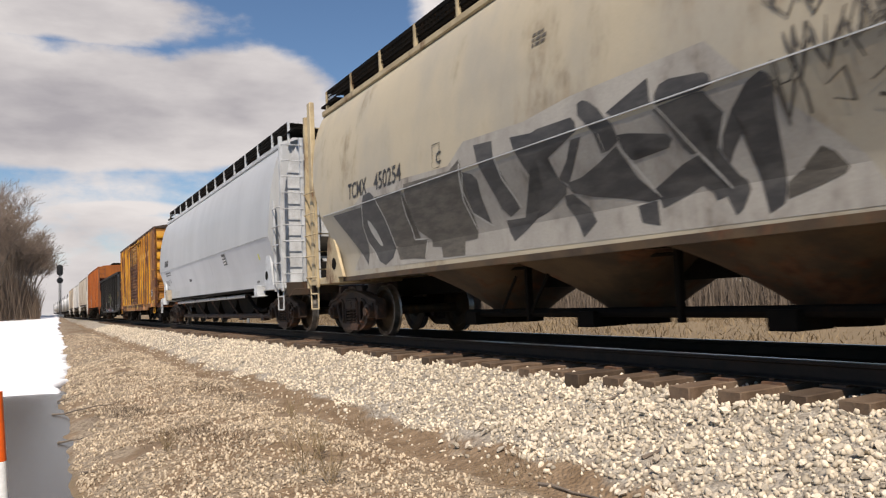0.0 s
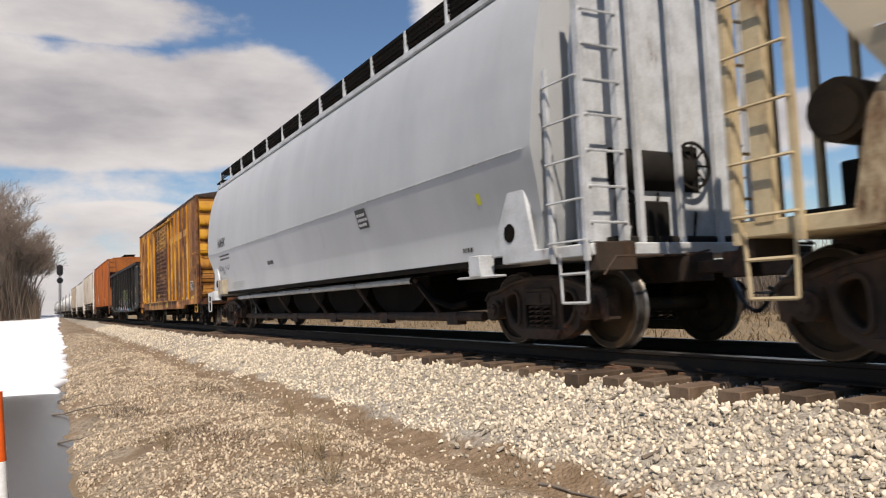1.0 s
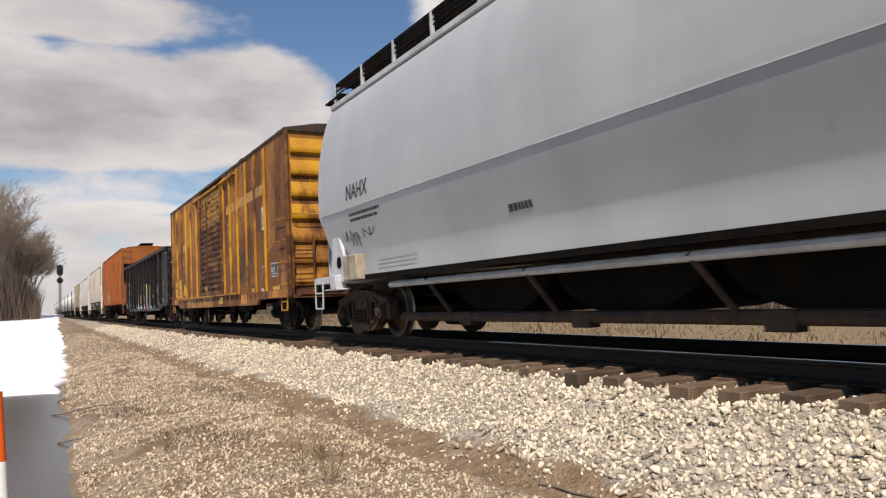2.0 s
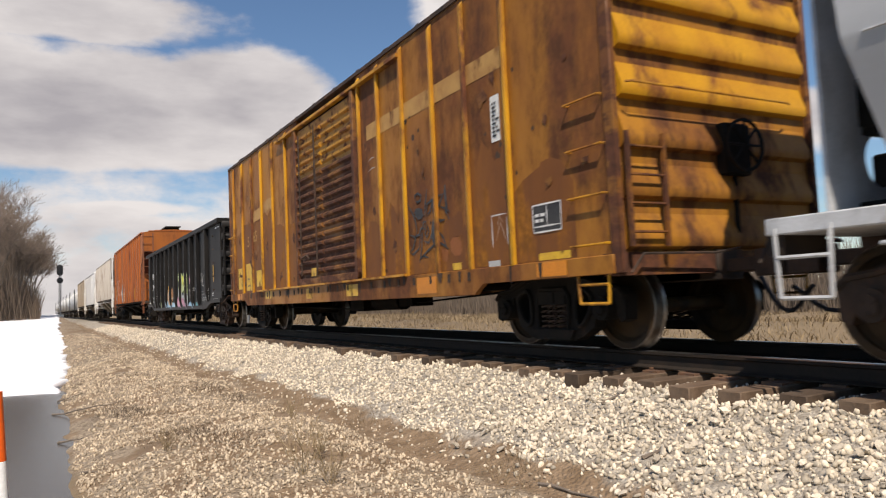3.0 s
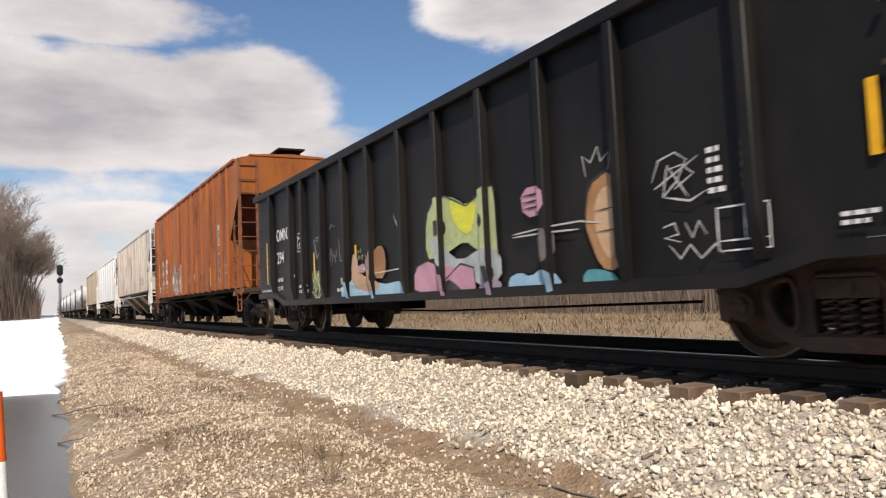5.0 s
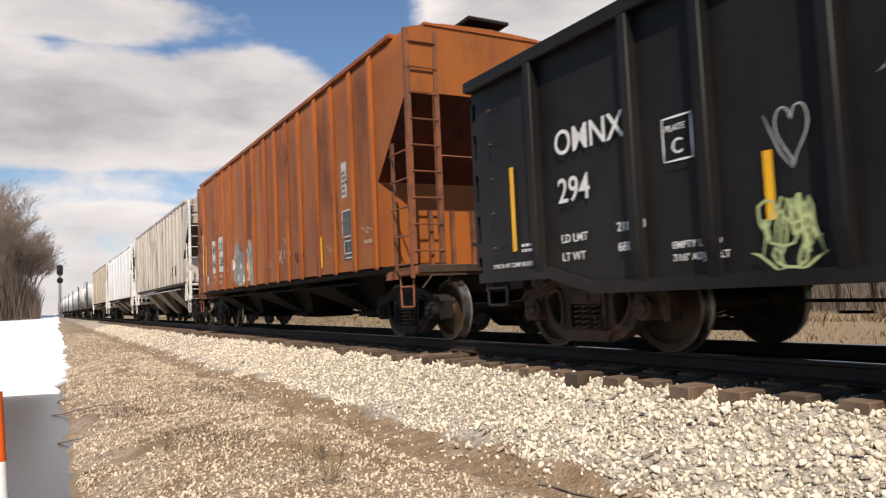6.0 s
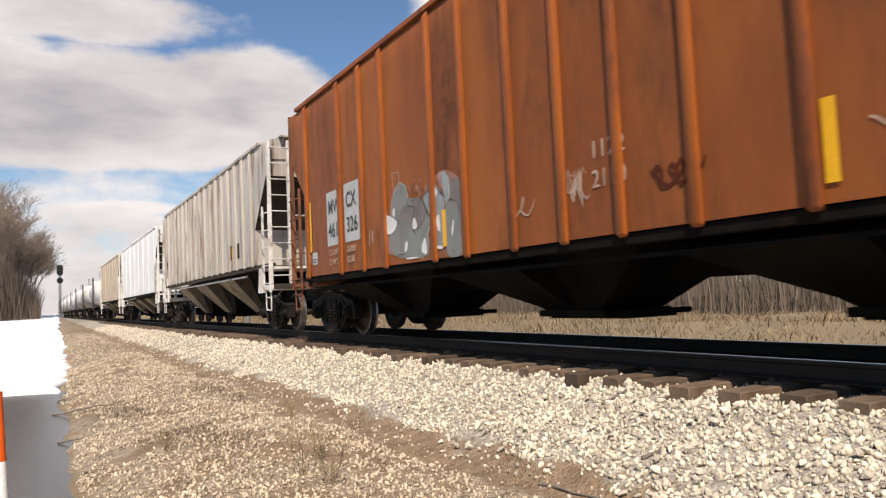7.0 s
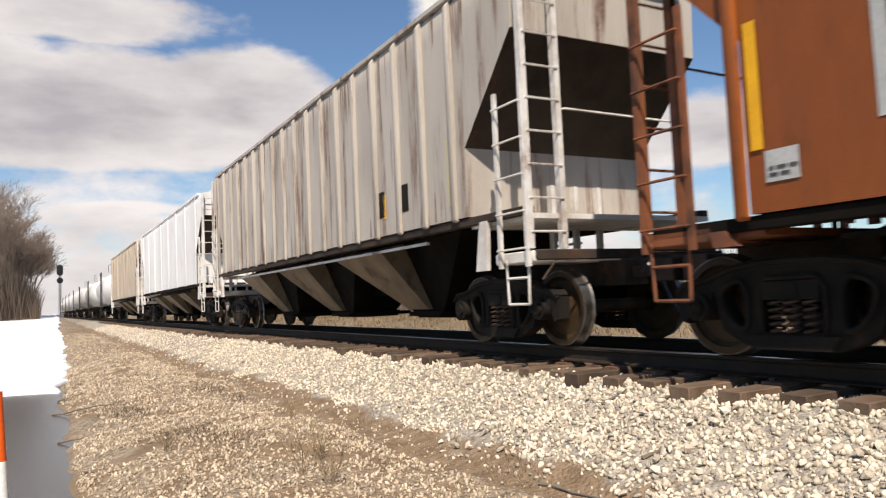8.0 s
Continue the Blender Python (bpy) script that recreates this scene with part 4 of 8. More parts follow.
def bars(car, x, z, w, h, rows, material, yfun=None, lift=0.008, seed=1, name="stencil_lines"):
    """Lines of small print too fine to read, as plain bars."""
    rng = random.Random(seed)
    bm = bmesh.new()
    for k in range(rows):
        zz = z + h * (rows - 1 - k) / max(1, rows)
        xx = x
        while xx < x + w * rng.uniform(0.75, 1.0):
            ww = rng.uniform(0.03, 0.09) * max(1, w)
            z1 = zz + h / rows * 0.55
            add = [(xx, zz), (xx + ww, zz), (xx + ww, z1), (xx, z1)]
            bm.faces.new([bm.verts.new((a, -(yfun(b) if yfun else 1.6) - lift, b)) for a, b in add])
            xx += ww + 0.02
    me = bpy.data.meshes.new(name)
    bm.to_mesh(me)
    bm.free()
    me.materials.append(material)
    ob = new(name, me)
    ob.parent = car
    return ob


def rect(x0, z0, x1, z1):
    return [(x0, z0), (x1, z0), (x1, z1), (x0, z1)]


CARS = []               # (thing, x of its middle at 0 s)

# ---------------------------------------------------------------- shells
def smooth_profile(knots, n=26):
    """z -> half width, through a few knots from low to high."""
    def f(z):
        if z <= knots[0][0]:
            return knots[0][1]
        for (z0, y0), (z1, y1) in zip(knots, knots[1:]):
            if z <= z1:
                u = (z - z0) / (z1 - z0)
                return y0 + (y1 - y0) * u
        return knots[-1][1]
    return f


def shell(xend, half_width, zs, mats, nx=40, roof=None):
    """A hopper body: two sides that follow half_width(z), cut at each end by xend(z), closed by end sheets, floor and roof."""
    bm = bmesh.new()
    grid = {}
    for s in (-1, 1):
        for i, z in enumerate(zs):
            e = xend(z)
            for k in range(nx + 1):
                grid[s, i, k] = bm.verts.new((-e + 2 * e * k / nx, s * half_width(z), z))
        for i in range(len(zs) - 1):
            for k in range(nx):
                bm.faces.new((grid[s, i, k], grid[s, i, k + 1], grid[s, i + 1, k + 1], grid[s, i + 1, k]))
    for i in range(len(zs) - 1):
        for k in (0, nx):
            f = bm.faces.new((grid[-1, i, k], grid[1, i, k], grid[1, i + 1, k], grid[-1, i + 1, k]))
            # sloping sheets take the end material, which carries their shade as colour
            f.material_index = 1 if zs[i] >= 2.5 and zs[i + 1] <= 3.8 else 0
    for k in range(nx):
        bm.faces.new((grid[-1, 0, k], grid[1, 0, k], grid[1, 0, k + 1], grid[-1, 0, k + 1]))
    top = len(zs) - 1
    if roof:
        strip = []
        for k in range(nx + 1):
            a = grid[-1, top, k].co
            row = [grid[-1, top, k]]
            for y, z in roof:
                row.append(bm.verts.new((a.x, y, z)))
            row.append(grid[1, top, k])
            strip.append(row)
        for a, b in zip(strip, strip[1:]):
            for j in range(len(a) - 1):
                bm.faces.new((a[j], a[j + 1], b[j + 1], b[j]))
        for row in (strip[0], strip[-1]):
            bm.faces.new(row)
    else:
        for k in range(nx):
            bm.faces.new((grid[-1, top, k], grid[1, top, k], grid[1, top, k + 1], grid[-1, top, k + 1]))
    return bm


def frange(a, b, n):
    return [a + (b - a) * k / n for k in range(n + 1)]


def add_bay(car, x0, x1, zt, zb, yt, yb, material, gate=0.55, name="hopper_bay"):
    """An outlet bay: an upside-down pyramid between the sills, with a sliding gate below."""
    bm = bmesh.new()
    c = (x0 + x1) / 2
    top = [bm.verts.new(p) for p in ((x0, -yt, zt), (x1, -yt, zt), (x1, yt, zt), (x0, yt, zt))]
    low = [bm.verts.new(p) for p in ((c - gate, -yb, zb), (c + gate, -yb, zb), (c + gate, yb, zb), (c - gate, yb, zb))]
    for k in range(4):
        bm.faces.new((top[k], top[(k + 1) % 4], low[(k + 1) % 4], low[k]))
    bm.faces.new(low)
    bm.faces.new(top)
    bay = part(name, bm, material, car)
    bm = bmesh.new()
    add_box(bm, c - gate - 0.06, c + gate + 0.06, -yb - 0.06, yb + 0.06, zb - 0.08, zb)
    add_box(bm, c - gate - 0.02, c + gate + 0.30, -yb + 0.1, yb - 0.1, zb - 0.11, zb - 0.08)
    add_tube(bm, (c + gate + 0.22, -yb - 0.22, zb - 0.05), (c + gate + 0.22, yb + 0.22, zb - 0.05), 0.035, 8)
    part("outlet_gate", bm, M["under"], bay)
    return bay


def add_round_bay(car, c, hx, zt, zb, hy, material):
    """A round-bottomed cone outlet that grows out of the floor, with a flanged round valve below."""
    bm = bmesh.new()
    n, rings = 36, []
    for u in (0.0, 0.12, 0.3, 0.5, 0.7, 0.86, 0.95, 1.0):
        e = 2 / (2.0 + 3.0 * (1 - u) ** 2)                 # square at the top, round at the valve
        a, b = hx + (0.36 - hx) * u ** 0.9, hy + (0.40 - hy) * u ** 0.85
        ring = []
        for k in range(n):
            ca, sa = math.cos(k * math.tau / n), math.sin(k * math.tau / n)
            ring.append(bm.verts.new((c + a * math.copysign(abs(ca) ** e, ca), b * math.copysign(abs(sa) ** e, sa), zt + (zb - zt) * u)))
        rings.append(ring)
    for p, q in zip(rings, rings[1:]):
        for k in range(n):
            bm.faces.new((p[k], p[(k + 1) % n], q[(k + 1) % n], q[k])).smooth = True
    bm.faces.new(rings[0])
    bm.faces.new(rings[-1])
    bay = part("hopper_bay", bm, material, car)
    bm = bmesh.new()
    add_tube(bm, (c, 0, zb + 0.01), (c, 0, zb - 0.07), 0.50, 20)
    add_tube(bm, (c, 0, zb - 0.07), (c, 0, zb - 0.16), 0.30, 16)
    add_box(bm, c - 0.14, c + 0.14, -0.92, -0.42, zb - 0.16, zb + 0.02)
    part("outlet_valve", bm, M["under"], bay)
    return bay


def add_running_board(car, half, z, y0, y1, material, post_material, roof_z):
    """Grating walkway along each side of the roof on upright brackets."""
    for s in (-1, 1):
        bm = bmesh.new()
        a, b = sorted((s * y0, s * y1))
        for y in frange(a, b, 4):
            add_box(bm, -half, half, y - 0.012, y + 0.012, z - 0.03, z + 0.02)
        n = int(half * 2 / 0.085)
        for k in range(n):
            x = -half + (k + 0.5) * 2 * half / n
            add_box(bm, x - 0.018, x + 0.018, a, b, z - 0.012, z + 0.012)
        for dz in (-0.20, -0.12, -0.04, 0.02):                # open mesh guard along the outer edge
            add_box(bm, -half, half, s * y1 - 0.006, s * y1 + 0.006, z + dz, z + dz + 0.022)
        for k in range(int(half * 2 / 0.11)):
            x = -half + 0.05 + k * 0.11
            add_box(bm, x - 0.012, x + 0.012, s * y1 - 0.006, s * y1 + 0.006, z - 0.20, z + 0.03)
        part("running_board", bm, material, car, "dark grating walkway")
        n = int(half * 2 / 1.25)
        for k in range(n + 1):
            x = -half + k * 2 * half / n
            bm = bmesh.new()
            add_box(bm, x - 0.028, x + 0.028, s * y1 - 0.026, s * y1 + 0.026, roof_z - 0.12, z + 0.03)
            part("bracket", bm, post_material, car)


def hopper_end(car, s, half, wall_x, top, mats, near_ladder=True, full_sill=True):
    """Corner ladders, platform and braces at one end of a covered hopper."""
    e = s * half
    frame_m = mats["frame"]
    bm = bmesh.new()
    add_box(bm, *sorted((e, e - s * (0.75 if full_sill else 1.6))), -1.5, 1.5, 1.00, 1.13)
    part("end_platform", bm, frame_m, car, bevel=0.012)
    for y in ((-1.46, 1.46),) if full_sill else ((-1.46, -0.92), (0.92, 1.46)):
        bm = bmesh.new()
        add_box(bm, *sorted((e + s * 0.02, e - s * 0.12)), *y, 1.02 if full_sill else 0.84, 1.14)
        part("end_sill", bm, M["end_shade_grime"], car, "grimy dark brown end sill", bevel=0.012)
    for y in (-1, 1):
        if (y < 0 and not near_ladder) or (full_sill and s > 0 and y > 0):
            continue
        add_ladder(car, (e - s * 0.04, y * 1.50), (e - s * 0.04, y * 1.02), 1.15, top, 9, frame_m, 0.045 if y < 0 else 0.035, out=(s * 0.05, 0, 0), name="end_ladder")
        add_ladder(car, (e - s * 0.04, y * 1.53), (e - s * 0.58, y * 1.53), 0.95, 3.05, 5, frame_m, 0.028, out=(0, y * 0.05, 0), name="side_ladder")
    for y in (-0.62, -0.2, 0.2, 0.62):
        bm = bmesh.new()
        add_box(bm, *sorted((s * wall_x, s * (wall_x + 0.09))), y - 0.03, y + 0.03, 1.13, 2.10 if full_sill else 1.6)
        part("end_brace", bm, frame_m, car)
    add_steps(car, e - s * 0.30, frame_m)
    add_coupler(car, s, half)


def add_brake_gear(car, s, half, y=0.45, z=2.0):
    e = s * half
    bm = bmesh.new()
    add_lathe(bm, [(-0.015, 0.255), (-0.015, 0.285), (0.015, 0.285), (0.015, 0.255), (-0.015, 0.255)], 20, caps=False)
    for k in range(4):
        a = k * math.pi / 4
        add_tube(bm, (0.27 * math.cos(a), 0, 0.27 * math.sin(a)), (-0.27 * math.cos(a), 0, -0.27 * math.sin(a)), 0.014, 5)
    w = part("brake_wheel", bm, M["cast_dark"], car)
    w.location, w.rotation_euler = (e + s * 0.06, y, z), (0, 0, math.pi / 2)
    bm = bmesh.new()
    add_box(bm, *sorted((e - s * 0.02, e - s * 0.25)), y - 0.2, y + 0.2, z - 0.3, z + 0.25)
    add_tube(bm, (e - s * 0.1, y, z - 0.3), (e - s * 0.1, y, 1.1), 0.03, 6)
    part("brake_housing", bm, M["cast_dark"], car, bevel=0.02)


# ---------------------------------------------------------------- the tan and the grey-white curved-side hoppers
CURVE = smooth_profile([(1.08, 1.395), (1.46, 1.40), (1.52, 1.415), (1.75, 1.475), (2.24, 1.62), (2.28, 1.625), (2.75, 1.61), (3.3, 1.56), (3.75, 1.48), (4.1, 1.38), (4.36, 1.26), (4.44, 1.20)])


def end_machinery(car, s, half, mats):
    """Brake cylinder, reservoir, valve, pipes and tall braces on a hopper's end platform."""
    e = s * (half - 0.5)
    bm = bmesh.new()
    add_tube(bm, (e, -0.85, 1.98), (e, 0.35, 1.98), 0.26, 16)
    for y in (-0.88, 0.35):
        add_tube(bm, (e, y, 1.98), (e, y + 0.03, 1.98), 0.20, 16)
    part("air_reservoir", bm, mats["tank"], car)
    bm = bmesh.new()
    add_tube(bm, (e - s * 0.2, 0.1, 1.45), (e - s * 0.2, 0.75, 1.45), 0.17, 14)
    add_box(bm, *sorted((e - s * 0.15, e + s * 0.2)), -0.55, -0.05, 1.16, 1.62)
    add_box(bm, *sorted((e - s * 0.5, e + s * 0.3)), -0.95, 0.95, 1.13, 1.22)
    part("brake_valve", bm, M["cast_dark"], car, bevel=0.02)
    bm = bmesh.new()
    for y, z in ((-0.6, 1.4), (-0.2, 1.7), (0.4, 1.5), (0.8, 1.8)):
        add_pipe(bm, [(e + s * 0.1, y, 1.15), (e + s * 0.12, y + 0.05, z), (e - s * 0.1, y + 0.2, z + 0.25), (e - s * 0.3, y + 0.1, z + 0.6)], 0.018, 5)
    part("brake_pipe", bm, M["cast_dark"], car)
    for y in (-0.62, 0.0, 0.62):
        bm = bmesh.new()
        add_box(bm, *sorted((e + s * 0.28, e + s * 0.34)), y - 0.035, y + 0.035, 1.13, 4.45)
        part("end_post", bm, mats["frame"], car)
    bm = bmesh.new()
    add_box(bm, *sorted((e - s * 0.4, e + s * 0.45)), -1.15, 1.15, 4.66, 4.70)
    part("end_walkway", bm, M["under"], car)


def curved_hopper(label, x0, half, truck_x, mats, reach, rusty=False, bare_corner=False, sheet=0.42):
    car = thing("covered_hopper", label, "hopper car", "freight cars of the train")
    zs = frange(1.08, 1.46, 2) + frange(1.52, 2.24, 6) + frange(2.28, 4.44, 17)
    cut = smooth_profile([(1.08, reach[0]), (1.5, reach[1]), (2.2, reach[2]), (3.0, reach[3]), (3.9, reach[4]), (4.44, reach[4])])
    part("body", shell(cut, CURVE, zs, mats, 36, [(-0.9, 4.56), (-0.4, 4.62), (0.4, 4.62), (0.9, 4.56)]), [mats["body"], mats["body"]], car, mats["body_label"], smooth=True)
    bm = bmesh.new()
    for s in (-1, 1):
        add_prism_x(bm, [(s * 1.622, 2.252), (s * 1.634, 2.255), (s * 1.634, 2.267), (s * 1.622, 2.270)], -cut(2.25) + 0.15, cut(2.25) - 0.15)
    part("side_seam", bm, M["grey_frame"], car)
    bm = bmesh.new()
    for s in (-1, 1):
        add_prism_x(bm, [(s * 1.08, 4.48), (s * 1.25, 4.38), (s * 1.28, 4.40), (s * 1.28, 4.48), (s * 1.10, 4.54)], -reach[4], reach[4])
    part("roof_eave", bm, mats["frame"], car)
    add_running_board(car, reach[4] + 0.1, 4.92, 0.62, 1.12, M["under"], mats["frame"], 4.54)
    for k in range(8):
        bm = bmesh.new()
        x = -reach[4] + 1.2 + k * (2 * reach[4] - 2.4) / 7
        add_tube(bm, (x, 0, 4.60), (x, 0, 4.82), 0.36, 16)
        add_tube(bm, (x, 0, 4.82), (x, 0, 4.86), 0.41, 16)
        part("roof_hatch", bm, mats["frame"], car)
    bm = bmesh.new()
    for s in (-1, 1):
        add_box(bm, -reach[0] - 0.6, reach[0] + 0.6, *sorted((s * 1.33, s * 1.40)), 1.02, 1.10)
    part("side_sill", bm, mats["sill"], car)
    bm = bmesh.new()
    add_box(bm, -half + 0.3, half - 0.3, -0.19, 0.19, 0.72, 1.04)
    part("centre_sill", bm, M["under"], car)
    for s in (-1, 1):
        hopper_end(car, s, half, reach[0] - 0.2 + 0.55, 4.45, mats, not (bare_corner and s < 0), False)
        end_machinery(car, s, half, mats)
        for y in (-1.47, 1.47):                             # end gusset, a plate each side; a near-black disc paints the lightening hole's dark
            bm = bmesh.new()
            add_prism(bm, [(s * (half - 1.85), 1.10), (s * (half - 0.95), 1.10), (s * (half - 1.10), 1.80), (s * (half - 1.22), 1.98), (s * (half - 1.36), 1.98)], y - 0.03, y + 0.03)
            gusset = part("end_gusset", bm, mats["frame"], car, bevel=0.01)
            bm = bmesh.new()
            add_tube(bm, (s * (half - 1.42), y * 1.024 - 0.003, 1.36), (s * (half - 1.42), y * 1.024 + 0.003, 1.36), 0.11, 16)
            part("gusset_hole", bm, M["under"], gusset)
        add_truck(car, s * truck_x, rusty)
    add_brake_gear(car, 1, half - 0.35, 0.35, 2.05)
    for s in (-1, 1):                                       # upright end sheet with a round hole over the platform
        bm = bmesh.new()
        n = 24
        ring = [bm.verts.new((0, -0.62 + 0.21 * math.cos(k * math.tau / n), 1.55 + 0.21 * math.sin(k * math.tau / n))) for k in range(n)]
        rim = [bm.verts.new((0, y, z)) for y, z in ((-1.32, 1.10), (1.32, 1.10), (1.32, 3.2), (1.18, 4.0), (0.95, 4.45), (-0.95, 4.45), (-1.18, 4.0), (-1.32, 3.2))]
        edges = [bm.edges.new((v[k], v[(k + 1) % len(v)])) for v in (ring, rim) for k in range(len(v))]
        bmesh.ops.triangle_fill(bm, edges=edges, use_beauty=True)
        grown = bmesh.ops.extrude_face_region(bm, geom=list(bm.faces))
        bmesh.ops.translate(bm, verts=[v for v in grown["geom"] if isinstance(v, bmesh.types.BMVert)], vec=(s * 0.03, 0, 0))
        bmesh.ops.translate(bm, verts=bm.verts, vec=(s * (half - sheet), 0, 0))
        part("end_sheet", bm, mats["frame"], car, "upright sheet with a round hole")
    CARS.append((car, x0))
    return car


def tan_hopper():
    mats = dict(body=M["tan_hopper"], frame=M["tan_frame"], sill=M["tan_dark"], tank=M["tan_dark"], body_label="tan curved steel shell with faded paint")
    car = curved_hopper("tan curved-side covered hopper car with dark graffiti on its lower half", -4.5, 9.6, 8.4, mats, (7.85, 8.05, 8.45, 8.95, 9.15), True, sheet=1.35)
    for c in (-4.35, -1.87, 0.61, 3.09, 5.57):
        add_round_bay(car, c, 1.15, 1.04, 0.40, 1.30, M["tan_dark"])
    bm = bmesh.new()
    add_tube(bm, (-4.6, -0.80, 0.40), (6.4, -0.80, 0.40), 0.055, 8)
    for x in (-3.02, -0.53, 1.95, 4.43):
        add_box(bm, x - 0.03, x + 0.03, -0.88, -0.80, 0.30, 1.04)
        add_tube(bm, (x - 0.35, -0.84, 0.98), (x + 0.05, -0.84, 0.98), 0.02, 6)
    for x in (-3.35, -2.7):
        add_tube(bm, (x, -1.05, 0.42), (x + 0.45, -1.12, 0.86), 0.022, 6)
    part("outlet_pipe", bm, M["under"], car)
    Y = CURVE
    for s in (-1, 1):                                        # broad cream corner posts up to the roof
        for y in (-1.46, 1.46):
            bm = bmesh.new()
            add_box(bm, *sorted((s * 9.42, s * 9.24)), y - 0.05, y + 0.05, 1.10, 4.70)
            part("corner_post", bm, M["tan_frame"], car, bevel=0.012)
    letters(car, "TCMX", -7.07, 2.40, 0.265, M["ink_black"], Y, stretch=0.74)
    letters(car, "450254", -5.97, 2.40, 0.265, M["ink_black"], Y, stretch=0.86)
    strokes(car, "plate_border", [[(-4.01, 2.39), (-3.81, 2.39), (-3.81, 2.72), (-4.01, 2.72), (-4.01, 2.39)]], 0.018, M["ink_black"], Y)
    letters(car, "C", -3.91, 2.45, 0.15, M["ink_black"], Y)
    # dark block letters over the lower side
    g = "graffiti_letter"
    d, br, ol = M["spray_dark"], M["spray_brown"], M["spray_outline"]
    paint(car, "graffiti_base", [(-7.45, 1.19), (1.9, 1.13), (1.7, 1.5), (1.2, 2.0), (0.9, 2.3), (0.6, 2.62), (0.1, 2.62), (-0.4, 2.5), (-1.1, 2.62), (-1.4, 2.58), (-1.9, 2.55), (-3.2, 2.6), (-3.6, 2.36), (-6.0, 2.45), (-6.3, 2.48), (-6.9, 2.24), (-6.6, 1.75), (-7.1, 1.48)], M["dusty_spray"], Y, 0.003, "pale grey spray ground")
    paint(car, g, [(-7.84, 2.21), (-6.53, 2.20), (-6.73, 1.82), (-6.69, 1.60), (-6.80, 1.25), (-7.03, 1.52), (-7.67, 2.04)], d, Y)
    paint(car, g, [(-6.52, 2.19), (-6.42, 2.38), (-6.16, 2.40), (-5.96, 2.29), (-5.79, 1.93), (-5.68, 1.46), (-5.82, 1.31), (-6.11, 1.21), (-6.34, 1.29), (-6.67, 1.64), (-6.69, 1.90)], d, Y)
    paint(car, g, [(-5.96, 2.29), (-5.0, 2.26), (-5.05, 2.06), (-5.06, 1.89), (-5.0, 1.68), (-4.99, 1.52), (-4.61, 1.50), (-4.74, 1.22), (-5.14, 1.25), (-5.57, 1.26), (-5.68, 1.46)], br, Y)
    paint(car, g, [(-4.91, 2.33), (-3.57, 2.29), (-3.28, 2.41), (-3.37, 2.04), (-3.40, 1.87), (-3.26, 1.49), (-3.28, 1.38), (-3.60, 1.37), (-3.62, 1.19), (-4.21, 1.20), (-4.25, 1.35), (-4.50, 1.37), (-4.51, 1.50), (-4.82, 1.63), (-4.95, 1.90), (-4.93, 2.12)], br, Y)
    paint(car, g, [(-3.25, 2.22), (-3.34, 1.98), (-3.3, 1.72), (-2.92, 1.52), (-3.01, 1.69), (-2.98, 1.93), (-2.97, 2.08), (-3.05, 2.16)], d, Y)
    paint(car, g, [(-2.95, 2.5), (-2.54, 2.47), (-2.49, 2.19), (-2.44, 1.95), (-2.27, 1.63), (-2.49, 1.56), (-2.62, 1.67), (-2.73, 1.93), (-2.84, 2.18)], d, Y)
    paint(car, g, [(-2.17, 2.43), (-1.76, 2.39), (-1.65, 2.41), (-1.09, 2.4), (-1.02, 2.34), (-1.01, 2.25), (-1.71, 2.28), (-1.72, 2.18), (-1.65, 2.04), (-1.47, 1.83), (-1.37, 1.75), (-1.42, 1.67), (-1.62, 1.59), (-1.78, 1.53), (-2.01, 1.48), (-2.26, 1.36), (-2.47, 1.27), (-2.57, 1.4), (-2.6, 1.53), (-2.22, 1.52), (-1.98, 1.54), (-1.75, 1.69), (-1.87, 1.83), (-1.98, 2.03), (-2.06, 2.2)], d, Y)
    paint(car, g, [(-1.13, 2.18), (-0.97, 2.18), (-1.21, 1.9), (-1.34, 1.76), (-1.47, 1.84), (-1.27, 2.0)], d, Y)
    paint(car, g, [(-0.98, 2.51), (-0.91, 2.53), (-0.81, 2.49), (-0.68, 2.39), (-0.61, 2.3), (-0.51, 2.19), (-0.49, 2.04), (-0.63, 1.98), (-0.75, 1.97), (-0.79, 2.18), (-0.9, 2.32), (-0.98, 2.39)], d, Y)
    paint(car, g, [(-0.57, 2.32), (-0.03, 2.5), (-0.03, 2.34), (-0.01, 2.27), (-0.48, 2.26)], d, Y)
    paint(car, g, [(-0.49, 2.09), (-0.36, 2.08), (0.08, 1.98), (0.13, 1.93), (0.07, 1.86), (-0.35, 1.93), (-0.35, 1.83), (-0.45, 1.86), (-0.48, 2.01)], d, Y)
    paint(car, g, [(-1.36, 1.78), (-1.12, 1.8), (-0.83, 1.89), (-0.69, 1.94), (-0.54, 2.0), (-0.46, 1.84), (-0.37, 1.67), (-0.15, 1.45), (-0.31, 1.44), (-0.65, 1.52), (-1.03, 1.59), (-1.31, 1.67)], d, Y)
    paint(car, g, [(-1.45, 1.66), (-1.31, 1.66), (-1.11, 1.49), (-1.03, 1.34), (-1.24, 1.2), (-1.31, 1.36), (-1.45, 1.55)], d, Y)
    paint(car, g, [(-0.45, 1.42), (-0.2, 1.44), (-0.19, 1.21), (-0.41, 1.26)], d, Y)
    paint(car, g, [(0.1, 2.4), (0.22, 2.42), (0.58, 2.37), (0.64, 2.33), (0.64, 2.25), (0.51, 2.23), (0.18, 2.24), (0.05, 2.24), (0.04, 2.32)], d, Y)
